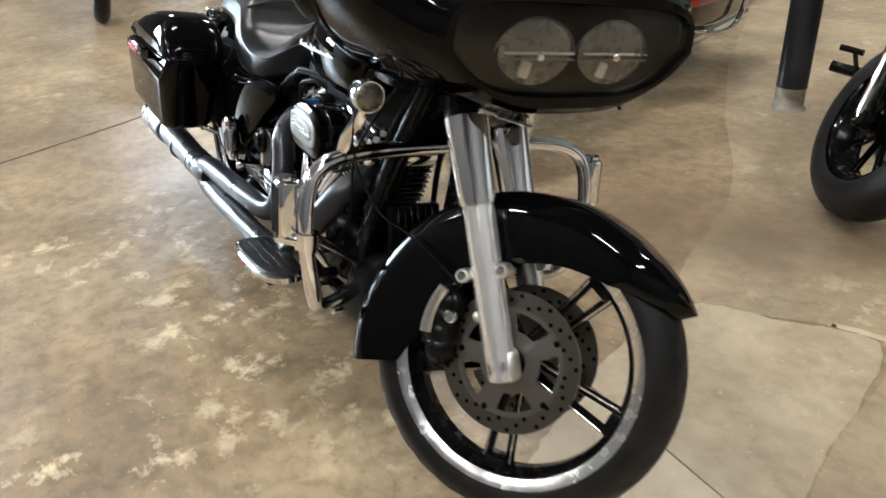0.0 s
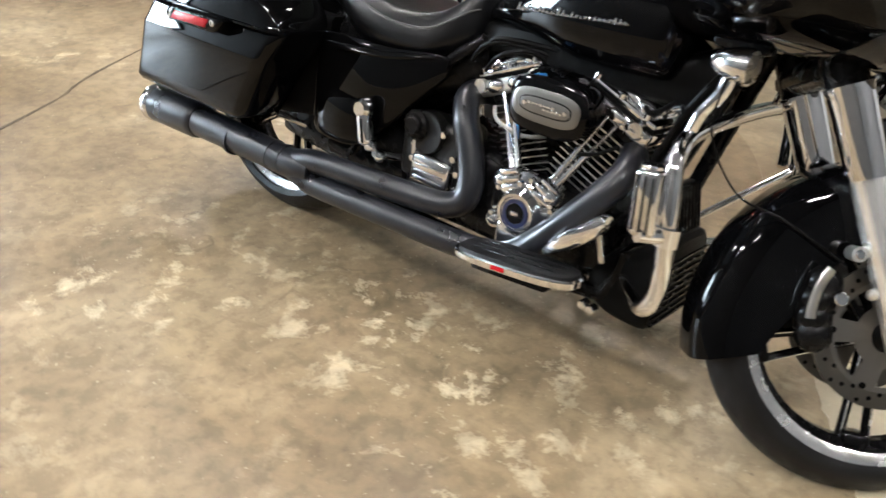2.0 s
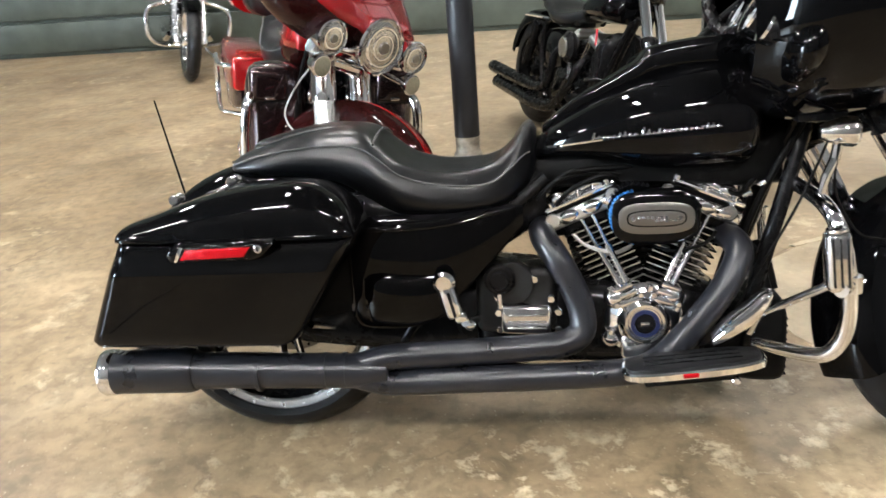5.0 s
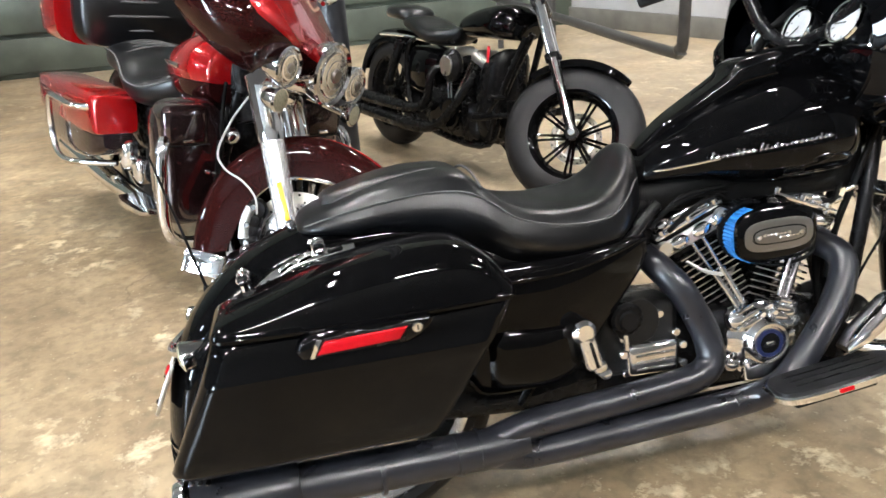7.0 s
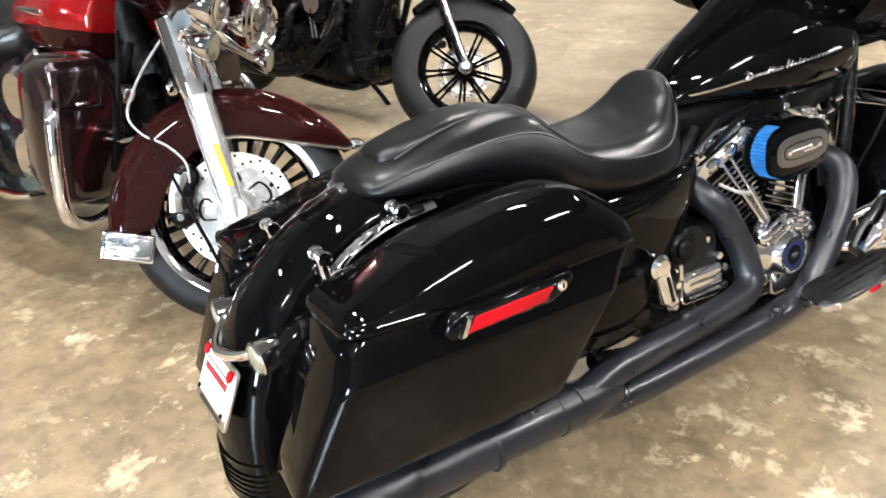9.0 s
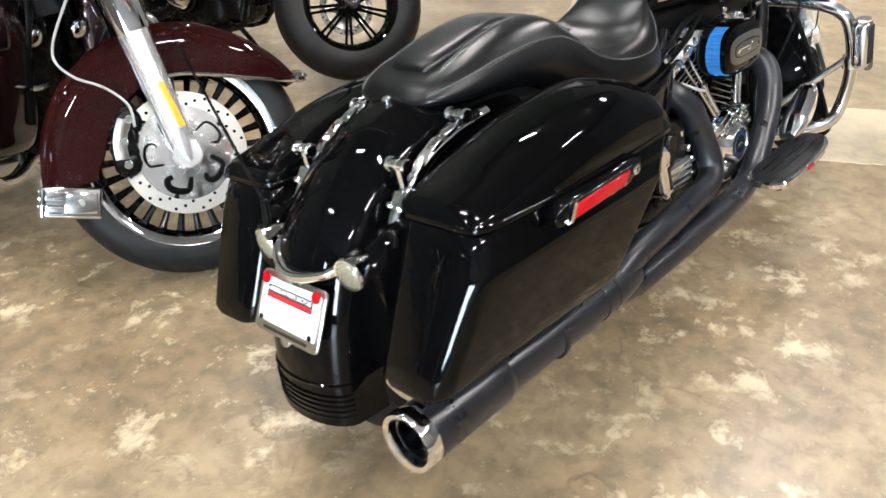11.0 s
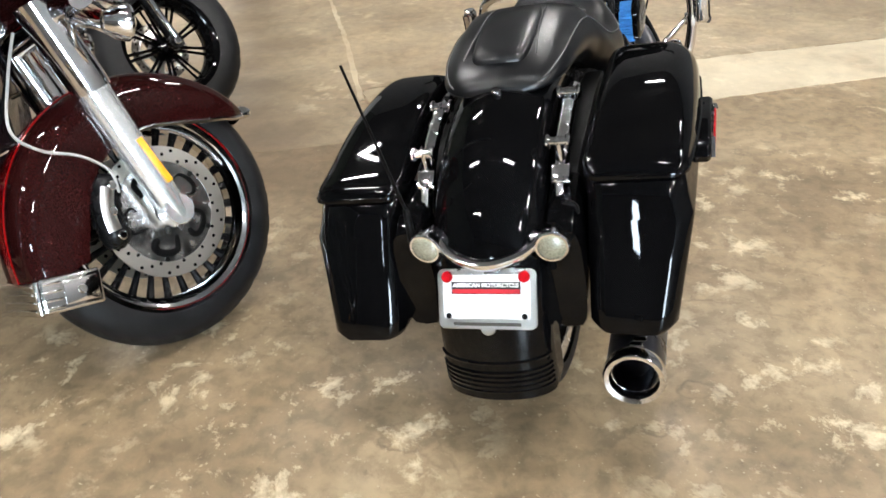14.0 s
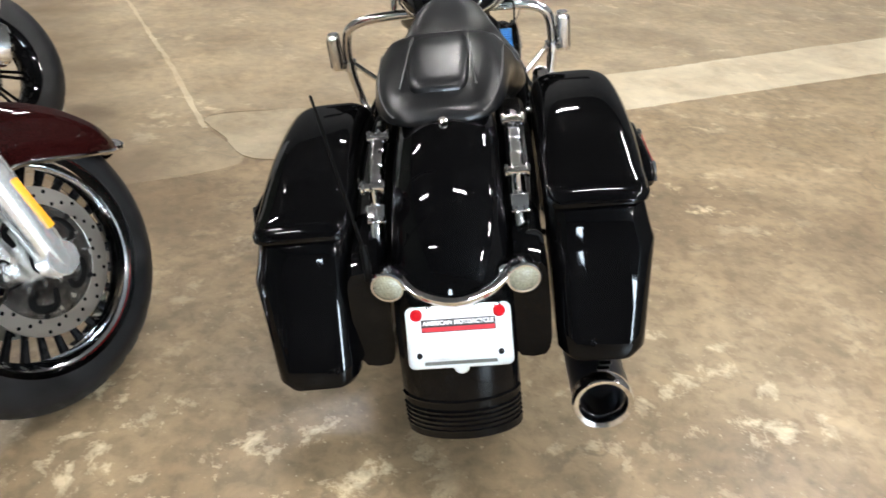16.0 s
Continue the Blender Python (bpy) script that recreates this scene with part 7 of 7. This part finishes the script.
    part("side_stand", tube(mesh(), [(0.78, 0.10, 0.19), (0.82, 0.19, 0.08), (0.85, 0.25, -0.01)], 0.012, 8, 2), LACQUER, b)
    return b


black_roadster(pose(0.605, 2.930, 0, -8, 0, -69) @ Matrix.Scale(0.95, 4))


def far_cruiser(m):
    b = thing("motorcycle", m, "dark cruiser motorcycle with chrome forks and amber signals", "motorcycle", "parked motorcycles")
    fm, ax = fork_frame(1.62, 0.32, 31, 6)
    wheel(b, pose(0, 0, 0.315), 0.315, 0.08, 0.21, 10, 0.0, CHROME, CHROME, CHROME, 0.0, name="rear_wheel")
    wheel(b, fm, 0.32, 0.055, 0.245, 16, 0.0, CHROME, CHROME, CHROME, 0.13, (1,), 0.045, 0.005, name="front_wheel")
    part("front_fender", arch(mesh(), 0.338, 0.07, 50, 165, fm, 0.06, 26, 0.004, 0, 0.018, 0.3), PAINT, b)
    for s in (1, -1):
        def P(d, f=0.0, y=0.105):
            return fm @ (ax * d + Vector((f, s * y, 0)))

        leg = part("fork_slider", tube(mesh(), [P(-0.02), P(0.04), P(0.36)], [0.026, 0.034, 0.036], 16, 2), MACHINED, b, "bright chrome fork leg")
        part("fork_cover", tube(mesh(), [P(0.34), P(0.40), P(0.66)], [0.044, 0.046, 0.046], 16, 2), CHROME, leg)
        bm = mesh()
        ball(bm, P(0.62, 0.08, 0.22), 0.040, (0.8, 1, 1))
        rod(bm, P(0.60, 0.04, 0.10), P(0.62, 0.06, 0.22), 0.012)
        sg = part("front_signal", bm, CHROME, b)
        part("signal_lens", ball(mesh(), P(0.62, 0.10, 0.22), 0.034, (0.8, 1, 1)), AMBER, sg, "amber signal lens")
        part("engine_guard", tube(mesh(), [(1.12, s * 0.05, 0.22), (1.20, s * 0.28, 0.26), (1.22, s * 0.34, 0.40), (1.20, s * 0.30, 0.55), (1.15, 0, 0.62)], 0.018, 10, 4), CHROME, b)
        part("exhaust", tube(mesh(), [(0.9, s * 0.16, 0.30), (0.5, s * 0.20, 0.22), (-0.4, s * 0.22, 0.24)], [0.024, 0.036, 0.042], 14, 4), CHROME, b)
    bm = mesh()
    q = Matrix.Translation(fm @ (ax * 0.66 + Vector((0.14, 0, 0.02)))) @ (fm.to_3x3() @ Vector((1, 0, 0))).to_track_quat("Z", "Y").to_matrix().to_4x4()
    lathe(bm, [(0, -0.12), (0.06, -0.10), (0.095, -0.02), (0.10, 0.01), (0.09, 0.014)], q, 28)
    hl = part("headlight", bm, CHROME, b, "round chrome headlight")
    part("headlight_lens", lathe(mesh(), [(0.09, 0.008), (0.05, 0.022), (0, 0.026)], q, 28), LENS, hl)
    part("handlebar", tube(mesh(), [fm @ (ax * 0.78 + Vector(v)) for v in ((-0.30, -0.42, 0.10), (-0.12, -0.32, 0.14), (0.0, -0.10, 0.02), (0.0, 0.10, 0.02), (-0.12, 0.32, 0.14), (-0.30, 0.42, 0.10))], 0.015, 10, 5), CHROME, b)
    bm = mesh()
    hull(bm, [(0.60, 0, 0.70, 0.06, 0.03, 0.03), (0.75, 0, 0.72, 0.14, 0.08, 0.06), (1.0, 0, 0.74, 0.16, 0.11, 0.07), (1.15, 0, 0.74, 0.11, 0.08, 0.05)], 24, 4, 2.5)
    part("fuel_tank", bm, PAINT, b, "", 70)
    bm = mesh()
    hull(bm, [(-0.10, 0, 0.72, 0.10, 0.04, 0.05), (0.15, 0, 0.71, 0.15, 0.05, 0.06), (0.40, 0, 0.66, 0.17, 0.04, 0.06), (0.62, 0, 0.67, 0.10, 0.04, 0.05)], 22, 4, 2.7)
    part("seat", bm, LEATHER, b, "", 80)
    bm = mesh()
    hull(bm, [(0.40, 0, 0.36, 0.10, 0.20, 0.15), (0.65, 0, 0.38, 0.15, 0.20, 0.18), (0.95, 0, 0.38, 0.14, 0.20, 0.18), (1.08, 0, 0.34, 0.09, 0.14, 0.12)], 20, 3, 4)
    part("engine_case", bm, LACQUER, b)
    part("rear_fender", arch(mesh(), 0.335, 0.10, 20, 170, pose(0, 0, 0.315), 0.08, 24, 0.004, 0, 0.02, 0), PAINT, b)
    part("side_stand", tube(mesh(), [(0.72, 0.11, 0.20), (0.75, 0.20, 0.10), (0.78, 0.262, -0.01)], 0.013, 8, 2), CHROME, b)
    return b


cru = far_cruiser(pose(-2.88, 6.22, 0, -8, 0, -66))
copy_thing(cru, pose(-5.0, 0.45, 0, -8, 0, -15))
copy_thing(cru, pose(-5.75, 4.32, 0, -8, 0, -52))

# pipe rail in front of the far wall
rail = thing("pipe_rail", pose(2.03, 0, 0), "dark steel pipe rail with rounded corners", "rail")
part("rail_pipe", tube(mesh(), [(0, 5.9, 0.42), (0, 4.0, 0.42), (0, 2.56, 0.42), (0, 2.44, 0.45), (0, 2.40, 0.55), (0, 2.40, 1.30), (0, 2.44, 1.40), (0, 2.56, 1.43), (0, 5.9, 1.43)], 0.030, 14, 4), STEEL, rail)
for y in (4.3, 5.6):
    part("rail_post", rod(mesh(), (0.0, y, 0.0), (0.0, y, 1.43), 0.028, n=14), STEEL, rail)

# grey wall beyond the rail
slant = Matrix.Translation((3.75, 4.95, 0)) @ Matrix.Rotation(radians(-67), 4, "Z")
tagged(part("wall_partition", move(box(mesh(), (0, 0.1, 1.0), (3.60, 0.2, 2.0), 0.006), slant), WALLPAINT, None), "light grey partition wall above a dark base", "wall", kind="structure")
tagged(part("baseboard", move(box(mesh(), (0, -0.015, 0.09), (3.60, 0.03, 0.18), 0.004), slant), WALLBASE, None), "dark base band along the grey wall", "baseboard", kind="structure")
# boards along the dark wall
boards = thing("wall_boards", pose(0, Y1, 0), "dark green horizontal boards along the wall", "wall", kind="structure")
for k in range(8):
    part("board", box(mesh(), (-3.6, -0.03 - 0.004 * (k % 2), 0.20 + 0.34 * k), (14.0, 0.05, 0.30), 0.01), WALLGREEN, boards)


def pallet(m):
    p = thing("pallet", m, "weathered wooden pallet lying on the floor", "pallet")
    wood = bpy.data.materials.get("pallet_wood") or mat("pallet_wood", (0.30, 0.22, 0.13), 0.7, vary=0.35, scale=14, bump=0.4, bscale=90)
    for k in range(7):
        part("slat", box(mesh(), (-0.52 + 0.173 * k, 0, 0.128), (0.10, 1.0, 0.020), 0.003), wood, p)
    for y in (-0.45, 0, 0.45):
        part("bearer", box(mesh(), (0, y, 0.068), (1.15, 0.08, 0.10), 0.004), wood, p)
        part("runner", box(mesh(), (0, y, 0.009), (1.15, 0.10, 0.018), 0.003), wood, p)
    return p


pallet(pose(-6.9, 5.75, 0, 0, 0, 8))
